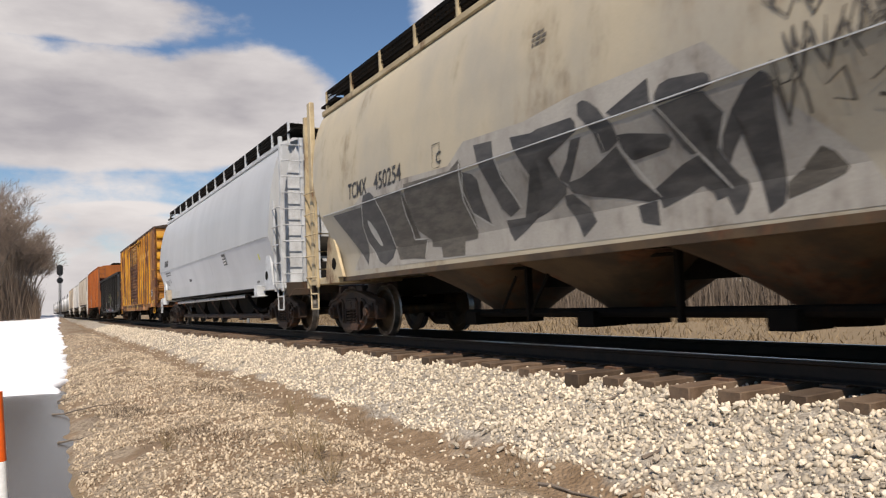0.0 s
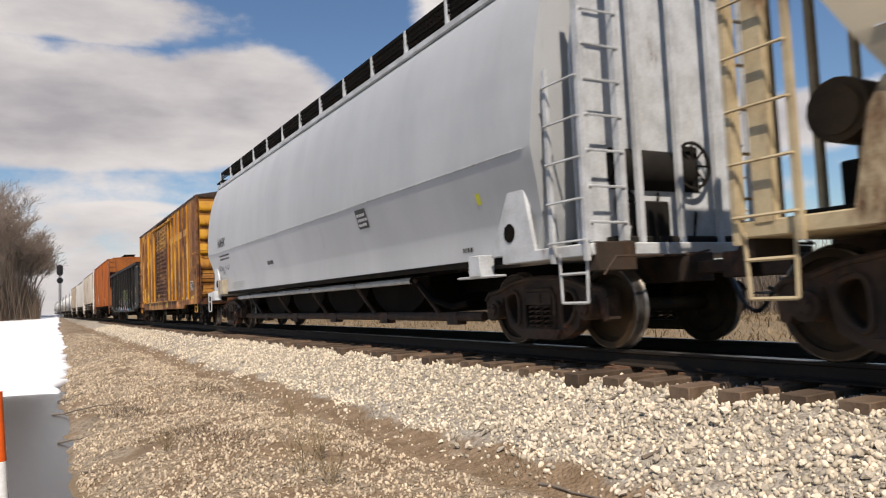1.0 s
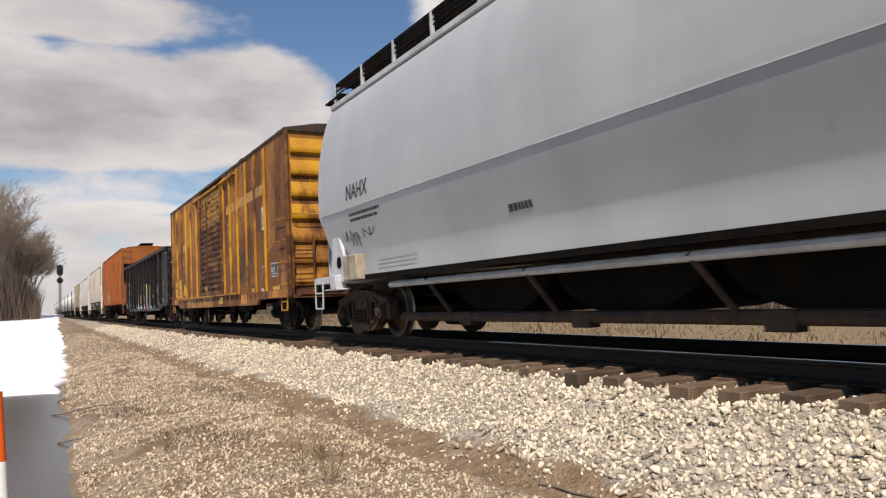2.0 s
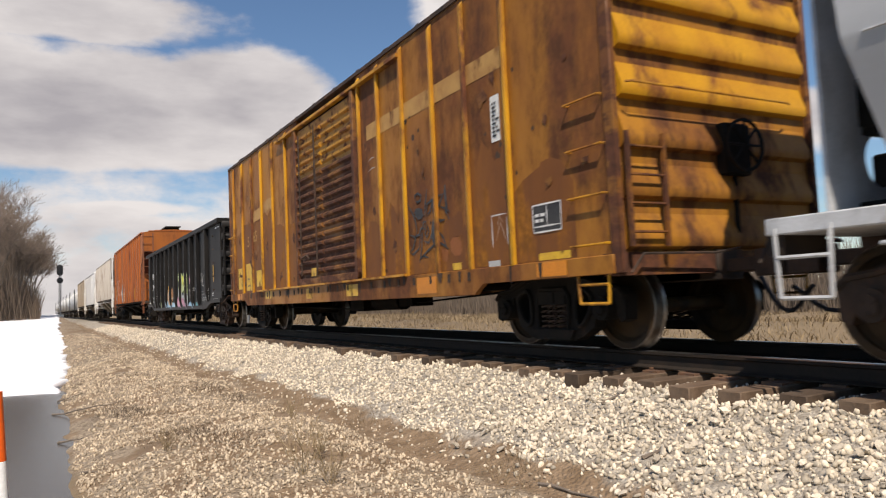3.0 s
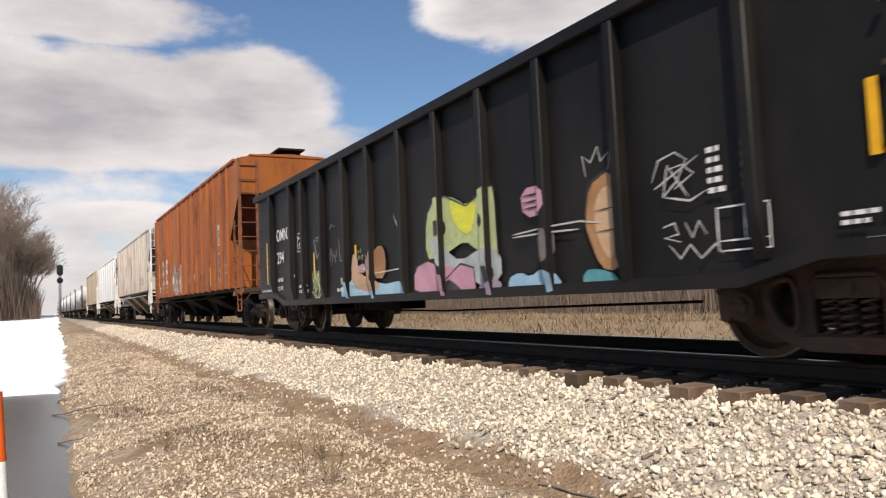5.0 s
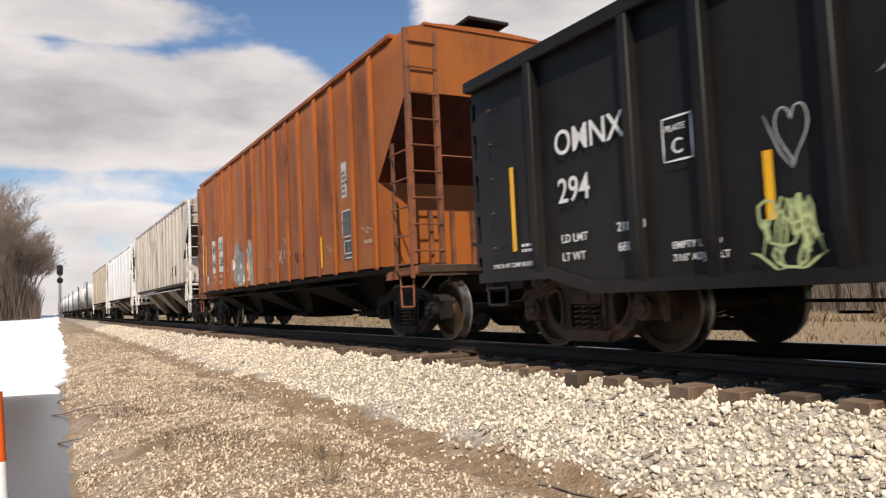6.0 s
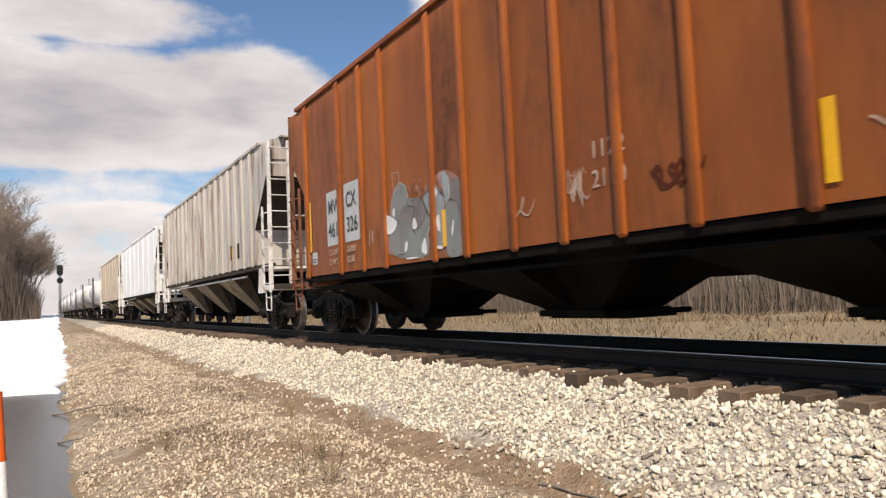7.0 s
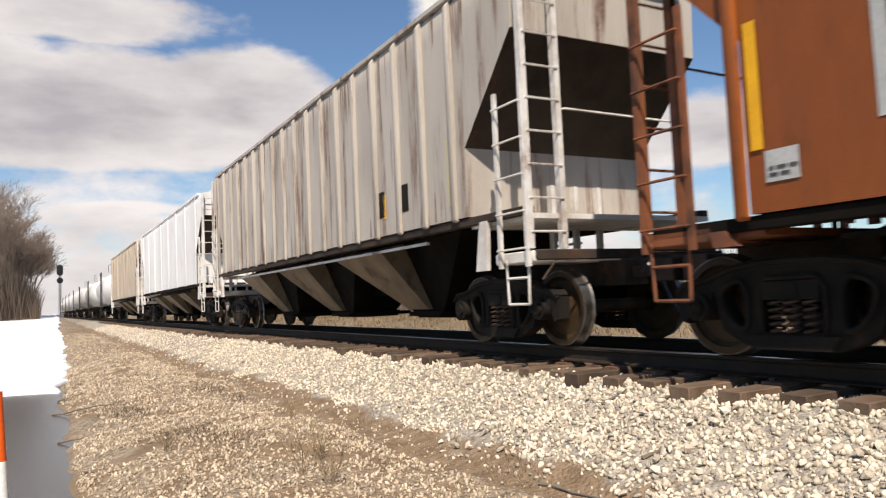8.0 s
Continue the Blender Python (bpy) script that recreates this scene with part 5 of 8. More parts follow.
    paint(car, g, [(0.0, 2.2), (0.07, 2.22), (0.45, 2.23), (0.56, 2.22), (0.62, 2.12), (0.7, 2.01), (0.61, 1.87), (0.55, 1.86), (0.54, 2.0), (0.4, 2.08), (0.42, 1.96), (0.6, 1.67), (0.69, 1.52), (0.76, 1.47), (0.78, 1.39), (0.7, 1.25), (0.63, 1.2), (0.56, 1.35), (0.63, 1.39), (0.59, 1.49), (0.48, 1.63), (0.38, 1.76), (0.28, 1.76), (0.22, 1.83), (0.11, 2.05)], d, Y)
    paint(car, g, [(-0.15, 1.46), (-0.21, 1.54), (0.17, 1.7), (0.37, 1.75), (0.46, 1.63), (0.61, 1.44), (0.62, 1.39), (0.45, 1.35), (0.42, 1.42), (0.32, 1.49), (0.16, 1.44), (-0.14, 1.36)], d, Y)
    paint(car, g, [(1.09, 2.23), (1.15, 2.19), (1.16, 2.08), (1.13, 1.91), (1.11, 1.66), (1.09, 1.45), (1.09, 1.32), (1.06, 1.24), (0.93, 1.18), (0.93, 1.3), (0.97, 1.44), (0.88, 1.71), (0.85, 1.87), (0.69, 1.7), (0.64, 1.62), (0.57, 1.75), (0.63, 1.85), (0.77, 2.02), (0.95, 2.18)], d, Y)
    paint(car, g, [(1.1, 1.39), (1.22, 1.47), (1.41, 1.61), (1.5, 1.55), (1.58, 1.43), (1.55, 1.39), (1.34, 1.33), (1.09, 1.27)], br, Y)
    strokes(car, "graffiti_outline", [[(-3.24, 2.25), (-3.36, 1.99), (-3.27, 1.7), (-2.89, 1.5)], [(-0.52, 2.01), (-0.35, 1.75), (-0.15, 1.46)], [(0.03, 2.37), (0.04, 2.23), (0.37, 1.75), (0.62, 1.42)], [(0.7, 2.01), (0.62, 1.85), (0.59, 1.73)], [(-2.52, 2.38), (-2.45, 2.0), (-2.23, 1.64)], [(-0.73, 2.17), (-0.7, 1.96)]], 0.022, ol, Y, 0.011)
    strokes(car, "graffiti_outline", [[(-6.42, 2.38), (-6.52, 2.19), (-6.69, 1.90), (-6.67, 1.64), (-6.34, 1.29)], [(-5.96, 2.29), (-5.79, 1.93), (-5.68, 1.46)], [(-5.0, 2.26), (-5.05, 2.06), (-5.06, 1.89), (-5.0, 1.68), (-4.99, 1.52), (-4.61, 1.50), (-4.74, 1.22)], [(-3.28, 2.41), (-3.37, 2.04), (-3.40, 1.87), (-3.26, 1.49)]], 0.028, ol, Y, 0.011)
    paint(car, "graffiti_highlight", soften([(-6.45, 1.98), (-6.35, 1.94), (-6.19, 1.73), (-6.11, 1.52), (-6.21, 1.52), (-6.41, 1.73), (-6.47, 1.88)]), ol, Y, 0.011)
    strokes(car, "graffiti_tag", [[(1.15, 2.75), (1.35, 2.55), (1.45, 2.75), (1.55, 2.5), (1.7, 2.7)], [(1.3, 2.45), (1.4, 2.1), (1.5, 2.35), (1.6, 2.1), (1.75, 2.4), (1.85, 2.1)], [(1.55, 2.0), (1.7, 2.08), (1.72, 1.85), (1.58, 1.9)], [(1.8, 2.8), (1.95, 2.3), (2.1, 2.6), (2.2, 2.1)], [(1.85, 1.95), (2.0, 2.02), (2.02, 1.8), (1.88, 1.85), (2.2, 1.75)]], 0.032, br, Y)
    rng = random.Random(12)
    for k in range(26):                                       # dense scrawl over the fading paint
        x, z = rng.uniform(1.1, 3.4), rng.uniform(1.75, 2.95)
        w, h = rng.uniform(0.08, 0.2), rng.uniform(0.1, 0.3)
        strokes(car, "scrawl", [scribble(x, z, w * 2.2, h * 1.3, 70 + k, 14)], rng.uniform(0.014, 0.03), br, Y)
    bars(car, -1.75, 3.35, 0.22, 0.18, 3, M["spray_brown"], Y, seed=3)
    return car


def grey_hopper():
    mats = dict(body=M["grey_hopper"], frame=M["grey_frame"], sill=M["under"], tank=M["cast_dark"], body_label="clean grey-white curved steel shell")
    car = curved_hopper("clean grey-white curved-side covered hopper car with roof walkways", -25.1, 9.3, 7.85, mats, (8.25, 8.4, 8.52, 8.6, 8.62), True, True)
    Y = CURVE
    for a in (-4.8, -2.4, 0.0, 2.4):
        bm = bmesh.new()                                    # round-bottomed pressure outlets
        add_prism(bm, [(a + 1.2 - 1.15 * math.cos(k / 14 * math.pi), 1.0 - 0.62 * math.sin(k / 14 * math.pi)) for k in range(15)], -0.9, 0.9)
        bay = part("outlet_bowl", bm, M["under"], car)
    bm = bmesh.new()
    add_pipe(bm, [(-6.3, -1.22, 0.90), (4.75, -1.22, 0.93)], 0.05, 8)
    part("vent_pipe", bm, M["grey_frame"], car, "long pale pipe under the sill")
    bm = bmesh.new()
    add_pipe(bm, [(4.75, -1.22, 0.93), (5.0, -1.2, 0.85), (5.2, -1.1, 0.62), (5.6, -1.0, 0.50), (6.0, -0.95, 0.55)], 0.05, 8)
    part("hose", bm, M["under"], car)
    bm = bmesh.new()
    add_tube(bm, (-6.4, -0.95, 0.36), (6.4, -0.95, 0.36), 0.07, 8)
    for x in (-5.0, -2.5, 0.0, 2.5, 4.9):
        add_tube(bm, (x, -1.25, 0.95), (x + 0.3, -0.95, 0.34), 0.035, 6)
        add_box(bm, x + 0.55, x + 0.85, -1.02, -0.86, 0.24, 0.42)
    part("discharge_pipe", bm, M["cast"], car, "rusty pipe along the outlets")
    letters(car, "NAHX", -7.15, 2.40, 0.26, M["ink_black"], Y, stretch=0.85)
    bars(car, -7.1, 2.02, 1.4, 0.18, 2, M["ink_black"], Y, seed=4)
    strokes(car, "graffiti_tag", [scribble(-7.6, 1.7, 0.4, 0.2, 1), scribble(-7.3, 1.58, 0.5, 0.28, 2), scribble(-6.75, 1.72, 0.6, 0.16, 3)], 0.024, M["spray_dark"], Y)
    bars(car, -6.4, 1.18, 1.6, 0.2, 3, M["label_grey"], Y, seed=5)
    paint(car, "data_panel", rect(3.45, 1.86, 3.88, 2.18), M["ink_black"], Y, label="black data panel")
    bars(car, 3.49, 1.90, 0.36, 0.24, 3, M["ink_white"], Y, 0.012, 6)
    bars(car, 6.65, 1.22, 0.25, 0.10, 1, M["ink_black"], Y, seed=7)
    paint(car, "yellow_tag", rect(7.2, 1.78, 7.30, 1.92), M["lime"], Y)
    bars(car, -2.45, 1.62, 0.5, 0.16, 1, M["ink_black"], Y, seed=8)
    # equipment boxes above the rear truck
    bm = bmesh.new()
    add_box(bm, -7.55, -6.95, -1.56, -1.38, 1.02, 1.46)
    part("equipment_box", bm, M["equipment"], car, "dirty beige box", bevel=0.015)
    for x in (-7.95, 7.25):
        bm = bmesh.new()
        add_box(bm, x - 0.13, x + 0.13, -1.62, -1.40, 0.88, 1.14)
        add_box(bm, x - 0.45, x + 0.45, -1.60, -1.44, 0.86, 0.89)
        part("placard_holder", bm, M["grey_frame"], car, bevel=0.01)
    return car


# ---------------------------------------------------------------- ribbed three-bay hoppers
def ribbed_hopper(label, x0, half, truck_x, mats, posts, sill_z, roof_z, bays, rusty=False, turning=True, side_x=None, post_w=0.06, post_d=0.085, pocket=0.52):
    car = thing("covered_hopper", label, "hopper car", "freight cars of the train")
    side_x = side_x or half - 0.55
    cut = smooth_profile([(sill_z, side_x - 0.36), (2.55, side_x - 0.36), (3.75, side_x + 0.76), (roof_z, side_x + 0.80)])
    flat = smooth_profile([(sill_z, 1.52), (roof_z - 0.1, 1.52), (roof_z, 1.46)])
    zs = frange(sill_z, 2.55, 4) + frange(2.85, 3.75, 3) + frange(4.0, roof_z - 0.1, 2) + [roof_z]
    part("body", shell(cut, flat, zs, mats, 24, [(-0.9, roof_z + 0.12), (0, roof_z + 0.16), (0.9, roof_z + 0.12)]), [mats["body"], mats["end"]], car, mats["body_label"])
    for s in (-1, 1):
        for x in posts:
            z1 = roof_z - 0.02
            bm = bmesh.new()
            add_prism_x(bm, [(s * 1.522, sill_z - 0.05), (s * (1.52 + post_d), sill_z - 0.02), (s * (1.52 + post_d), z1 - 0.1), (s * 1.50, z1 + 0.02)], x - post_w, x + post_w)
            part("side_post", bm, mats["post"], car, bevel=0.01)
    bm = bmesh.new()
    for s in (-1, 1):
        add_box(bm, -side_x - 0.3, side_x + 0.3, *sorted((s * 1.40, s * 1.56)), roof_z - 0.03, roof_z + 0.05)
    part("roof_eave", bm, mats["post"], car, bevel=0.01)
    bm = bmesh.new()
    for s in (-1, 1):
        add_box(bm, -half + 0.1, half - 0.1, *sorted((s * 1.36, s * 1.50)), sill_z - 0.12, sill_z - 0.01)
    part("side_sill", bm, mats["sill"], car, bevel=0.01)
    bm = bmesh.new()
    add_box(bm, -half + 0.3, half - 0.3, -0.19, 0.19, 0.74, 1.06)
    part("centre_sill", bm, M["under"], car)
    bm = bmesh.new()
    add_box(bm, -half, half, -0.38, 0.38, roof_z + 0.28, roof_z + 0.33)
    for x in frange(-half + 0.4, half - 0.4, 9):
        add_box(bm, x - 0.03, x + 0.03, -0.36, 0.36, roof_z + 0.12, roof_z + 0.28)
    part("running_board", bm, M["cast_dark"], car)
    for s in (-1, 1):                                     # end roof grating and its braces
        bm = bmesh.new()
        a, b = sorted((s * (half - 0.45), s * (half + 0.02)))
        add_box(bm, a, b, -1.2, 1.2, roof_z + 0.06, roof_z + 0.10)
        for y in (-1.1, 1.1):
            add_tube(bm, (s * (half - 0.02), y, roof_z + 0.06), (s * (half - 0.45), y, roof_z - 0.5), 0.02, 5)
        part("end_walkway", bm, mats["post"], car)
    for s in (-1, 1):
        hopper_end(car, s, half, side_x - 0.36, roof_z - 0.02, mats)
        bm = bmesh.new()                                  # long grab bar across the end
        add_pipe(bm, [(s * (half - 0.05), -1.0, 2.78), (s * (half + 0.03), -0.95, 2.78), (s * (half + 0.03), 0.95, 2.76), (s * (half - 0.05), 1.0, 2.76)], 0.014, 5)
        part("grab_bar", bm, mats["frame"], car)
        bm = bmesh.new()                                  # shear plate between body and platform
        add_box(bm, *sorted((s * (side_x - 0.40), s * (half - 0.05))), -1.44, 1.44, sill_z - 0.16, sill_z - 0.10)
        part("shear_plate", bm, mats["frame"], car)
        for y in (-1.49, 1.49):
            bm = bmesh.new()
            add_prism(bm, [(s * (side_x - 0.1), sill_z - 0.1), (s * (side_x + 0.06), sill_z - 0.1), (s * (side_x + 0.02), 0.95), (s * (side_x - 0.22), 0.95)], y - 0.03, y + 0.03)
            part("jacking_plate", bm, mats["frame"], car)
        add_truck(car, s * truck_x, rusty, turning)
    for a, b in bays:                                     # outer pockets of dusty sheet in the lit tone, over a deeper bay coloured shade-dark
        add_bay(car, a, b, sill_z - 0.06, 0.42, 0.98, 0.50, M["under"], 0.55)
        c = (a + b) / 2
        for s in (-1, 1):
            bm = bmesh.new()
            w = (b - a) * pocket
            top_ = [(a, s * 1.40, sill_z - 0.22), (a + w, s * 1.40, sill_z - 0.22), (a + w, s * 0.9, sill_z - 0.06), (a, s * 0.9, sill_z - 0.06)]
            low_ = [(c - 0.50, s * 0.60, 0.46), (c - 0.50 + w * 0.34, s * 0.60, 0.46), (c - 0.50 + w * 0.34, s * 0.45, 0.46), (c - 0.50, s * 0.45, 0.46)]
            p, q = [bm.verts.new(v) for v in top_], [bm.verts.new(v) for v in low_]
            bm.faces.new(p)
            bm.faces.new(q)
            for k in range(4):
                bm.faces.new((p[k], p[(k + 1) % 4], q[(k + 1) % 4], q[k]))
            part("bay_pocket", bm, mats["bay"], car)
    for s in (-1, 1):
        bm = bmesh.new()                                  # thin angle along the head of the pockets
        add_box(bm, bays[0][0] - 0.2, bays[-1][1] - 0.2, *sorted((s * 1.39, s * 1.44)), sill_z - 0.25, sill_z - 0.21)
        part("bay_angle", bm, mats.get("angle", mats["sill"]), car)
    add_brake_gear(car, -1, half - 0.3, 0.75, 1.95)
    CARS.append((car, x0))
    return car


def orange_hopper():
    mats = dict(body=M["orange_hopper"], post=M["orange_post"], frame=M["orange_frame"], sill=M["under"], bay=M["under"], end=M["red_shade_grime"], body_label="weathered orange-brown steel sides")
    posts = [-6.9, -5.1, -4.08, -3.2, -1.6, -0.75, 0.3, 1.2, 2.05, 2.94, 3.98, 4.88, 5.81, 6.7]
    car = ribbed_hopper("rust-orange ribbed covered hopper car with silver graffiti", -79.05, 8.0, 6.85, mats, posts, 1.18, 4.72, ((-6.0, -2.7), (-1.7, 1.7), (2.5, 5.8)), side_x=7.2, post_w=0.055, post_d=0.06)
    lift = 0.0
    flat = smooth_profile([(0, 1.52), (5, 1.52)])
    for x0, x1, z0, z1, txt in ((-5.82, -5.22, 1.70, 2.71, "MW"), (-4.93, -4.24, 1.70, 2.74, "CX")):
        paint(car, "number_panel", rect(x0, z0, x1, z1), M["label_grey"], flat, label="grey stencil panel")
        letters(car, txt, x0 + 0.09, z1 - 0.42, 0.26, M["ink_black"], flat, 0.012, 0.86)
    letters(car, "461", -5.74, 1.86, 0.26, M["ink_black"], flat, 0.012, 0.92)
    letters(car, "326", -4.84, 1.88, 0.26, M["ink_black"], flat, 0.012, 0.92)
    for x, a, b in ((-5.74, "LD LMT", "LT WT"), (-4.86, "200000", "62500")):
        letters(car, a, x, 1.52, 0.11, M["faded_white"], flat, 0.012, 0.9)
        letters(car, b, x, 1.34, 0.11, M["faded_white"], flat, 0.012, 0.9)
    paint(car, "paper_label", rect(-6.68, 1.40, -6.40, 1.64), M["label_grey"], flat, 0.010)
    bars(car, -6.65, 1.44, 0.2, 0.10, 2, M["spray_dark"], flat, 0.014, 41)
    # silver fat letters with white shines, over a lilac haze
    paint(car, "graffiti_base", soften([(-3.15, 1.29), (-3.2, 1.63), (-2.95, 2.29), (-2.65, 2.43), (-2.34, 2.26), (-1.76, 2.22), (-1.58, 2.3), (-1.35, 2.38), (-1.13, 2.33), (-0.86, 2.18), (-0.76, 1.74), (-0.75, 1.19), (-1.36, 1.17)], 1), M["lilac_haze"], flat, 0.004)
    paint(car, "graffiti_letter", soften([(-3.05, 1.35), (-3.07, 1.72), (-2.89, 2.25), (-2.81, 2.37), (-2.65, 2.41), (-2.45, 2.32), (-2.37, 2.14), (-2.24, 2.09), (-2.02, 2.1), (-1.9, 2.03), (-1.81, 1.84), (-1.7, 1.77), (-1.72, 1.64), (-1.82, 1.56), (-1.78, 1.34), (-1.85, 1.23), (-2.55, 1.25)], 1), M["silver"], flat, 0.007)
    paint(car, "graffiti_shade", soften([(-2.36, 2.11), (-2.02, 2.1), (-1.91, 2.03), (-1.83, 1.83), (-2.0, 1.68), (-2.13, 1.63), (-2.29, 1.71), (-2.18, 1.98)], 1), M["silver_brown"], flat, 0.01)
    paint(car, "graffiti_shade", soften([(-2.59, 2.02), (-2.45, 2.04), (-2.18, 1.97), (-2.29, 1.79), (-2.71, 1.79), (-2.68, 1.92)], 1), M["silver_brown"], flat, 0.0095)
    paint(car, "graffiti_letter", soften([(-1.93, 2.08), (-1.77, 2.16), (-1.58, 2.09), (-1.57, 1.79), (-1.69, 1.79), (-1.81, 1.9)], 1), M["sky_grey"], flat, 0.0085)
    paint(car, "graffiti_letter", soften([(-1.58, 2.21), (-1.5, 2.19), (-1.33, 2.03), (-1.29, 1.88), (-1.36, 1.83), (-1.36, 1.34), (-1.59, 1.33), (-1.67, 1.53), (-1.62, 1.78)], 1), M["sky_grey"], flat, 0.0085)
    paint(car, "graffiti_letter", soften([(-1.36, 2.35), (-1.26, 2.35), (-1.16, 2.24), (-1.15, 2.0), (-1.25, 1.86), (-1.31, 2.0), (-1.33, 2.14)], 1), M["sky_grey"], flat, 0.009)
    paint(car, "graffiti_shade", soften([(-1.16, 2.23), (-0.86, 2.18), (-0.78, 1.94), (-0.78, 1.22), (-0.89, 1.19), (-0.91, 1.59), (-0.97, 1.87), (-1.16, 1.97)], 1), M["silver_brown"], flat, 0.0075)
    paint(car, "graffiti_letter", soften([(-1.28, 1.9), (-1.16, 1.96), (-1.0, 1.9), (-0.93, 1.71), (-0.92, 1.39), (-0.9, 1.17), (-1.27, 1.17), (-1.3, 1.34), (-1.28, 1.54)], 1), M["silver"], flat, 0.01)
    paint(car, "graffiti_shine", soften([(-3.22, 1.97), (-3.13, 1.98), (-2.77, 1.85), (-2.82, 1.73), (-3.01, 1.65), (-3.19, 1.68)], 1), M["ink_white"], flat, 0.013)
    paint(car, "graffiti_shine", soften([(-2.96, 1.96), (-2.84, 2.09), (-2.83, 1.89)], 1), M["ink_white"], flat, 0.013)
    paint(car, "graffiti_shine", soften([(-2.21, 1.86), (-2.09, 1.69), (-2.2, 1.64), (-2.29, 1.7)], 1), M["ink_white"], flat, 0.013)
    paint(car, "graffiti_shine", soften([(-2.53, 1.5), (-2.42, 1.5), (-2.48, 1.35), (-2.56, 1.34)], 1), M["ink_white"], flat, 0.013)
    paint(car, "graffiti_shine", soften([(-2.02, 1.31), (-1.99, 1.42), (-1.89, 1.53), (-1.84, 1.37), (-1.86, 1.25)], 1), M["ink_white"], flat, 0.013)
    paint(car, "graffiti_shine", soften([(-1.53, 1.78), (-1.44, 1.78), (-1.46, 1.66), (-1.43, 1.53), (-1.52, 1.58), (-1.55, 1.67)], 1), M["ink_white"], flat, 0.013)
    paint(car, "graffiti_shine", soften([(-1.13, 1.58), (-1.06, 1.7), (-1.08, 1.54), (-1.14, 1.43)], 1), M["ink_white"], flat, 0.013)
    paint(car, "graffiti_shine", soften([(-1.6, 2.19), (-1.51, 2.18), (-1.46, 2.09), (-1.53, 2.03), (-1.6, 2.07)], 1), M["ink_white"], flat, 0.013)
    paint(car, "graffiti_shine", soften([(-2.52, 1.26), (-2.08, 1.25), (-2.13, 1.23), (-2.49, 1.23)], 1), M["ink_white"], flat, 0.013)
    paint(car, "graffiti_shine", soften([(-1.56, 1.36), (-1.39, 1.35), (-1.39, 1.3), (-1.54, 1.31)], 1), M["ink_white"], flat, 0.013)
    paint(car, "paint_fleck", soften([(-2.2, 2.39), (-2.13, 2.38), (-2.07, 2.2), (-2.19, 2.21)], 1), M["lilac_haze"], flat, 0.011)
    paint(car, "paint_fleck", soften([(-2.02, 2.36), (-1.96, 2.36), (-1.95, 2.28), (-2.02, 2.29)], 1), M["lilac_haze"], flat, 0.011)
    paint(car, "paint_fleck", soften([(-3.6, 1.73), (-3.49, 1.73), (-3.48, 1.59), (-3.58, 1.63)], 1), M["lilac_haze"], flat, 0.011)
    paint(car, "paint_fleck", soften([(-3.39, 1.73), (-3.31, 1.73), (-3.3, 1.51), (-3.37, 1.54)], 1), M["lilac_haze"], flat, 0.011)
    strokes(car, "graffiti_outline", [[(-2.37, 2.14), (-2.42, 2.03), (-2.17, 1.98), (-2.3, 1.71), (-2.16, 1.56)], [(-2.82, 1.99), (-2.71, 1.79), (-2.66, 1.91)], [(-2.02, 2.1), (-1.9, 2.03), (-1.81, 1.84), (-1.7, 1.77)], [(-1.93, 2.08), (-1.77, 2.16), (-1.58, 2.09)], [(-1.28, 1.9), (-1.16, 1.96), (-1.0, 1.9)], [(-2.82, 1.32), (-2.53, 1.32)], [(-1.58, 2.21), (-1.33, 2.03), (-1.29, 1.99)]], 0.022, M["spray_dark"], flat, 0.0145)
    strokes(car, "graffiti_outline", [[(-2.89, 2.25), (-2.65, 2.42), (-2.45, 2.33), (-2.37, 2.14)], [(-1.7, 1.77), (-1.71, 1.64), (-1.82, 1.55), (-1.78, 1.34)], [(-1.16, 2.25), (-1.15, 1.98), (-1.28, 1.89)]], 0.02, M["spray_outline"], flat, 0.0147)
    strokes(car, "graffiti_tag", [scribble(4.45, 1.6, 0.5, 0.14, 12)], 0.022, M["faded_white"], flat)
    strokes(car, "plate_mark", [[(-2.91, 2.59), (-2.67, 2.58), (-2.66, 2.33), (-2.86, 2.32), (-2.91, 2.59)], [(-2.91, 2.59), (-2.785, 2.46)]], 0.025, M["faded_white"], flat)
    strokes(car, "graffiti_tag", [scribble(0.2, 1.5, 0.55, 0.25, 4), scribble(1.25, 1.5, 0.4, 0.4, 5), scribble(1.3, 1.6, 0.3, 0.3, 6), scribble(6.15, 1.75, 0.6, 0.14, 7), scribble(-3.9, 1.55, 0.3, 0.3, 8)], 0.024, M["faded_white"], flat)
    letters(car, "1122", 1.65, 1.95, 0.17, M["faded_white"], flat)
    letters(car, "2110", 1.65, 1.66, 0.17, M["faded_white"], flat)
    strokes(car, "graffiti_tag", [scribble(2.45, 1.5, 0.65, 0.25, 9), scribble(2.5, 1.52, 0.6, 0.22, 10)], 0.035, M["red_shade_grime"], flat)
    for x, z0, z1 in ((-6.74, 1.66, 2.66), (4.12, 1.32, 1.92), (-1.33, 1.33, 1.83)):
        paint(car, "reflector", rect(x - 0.05, z0, x + 0.06, z1), M["reflector"], flat, 0.015, "yellow reflective strip")
    paint(car, "data_panel", rect(5.25, 1.80, 5.72, 2.26), M["spray_dark"], flat)
    strokes(car, "panel_border", [[(5.25, 1.80), (5.72, 1.80), (5.72, 2.26), (5.25, 2.26), (5.25, 1.80)]], 0.022, M["ink_white"], flat, 0.011)
    paint(car, "data_panel", rect(5.28, 1.38, 5.76, 1.76), M["ink_black"], flat)
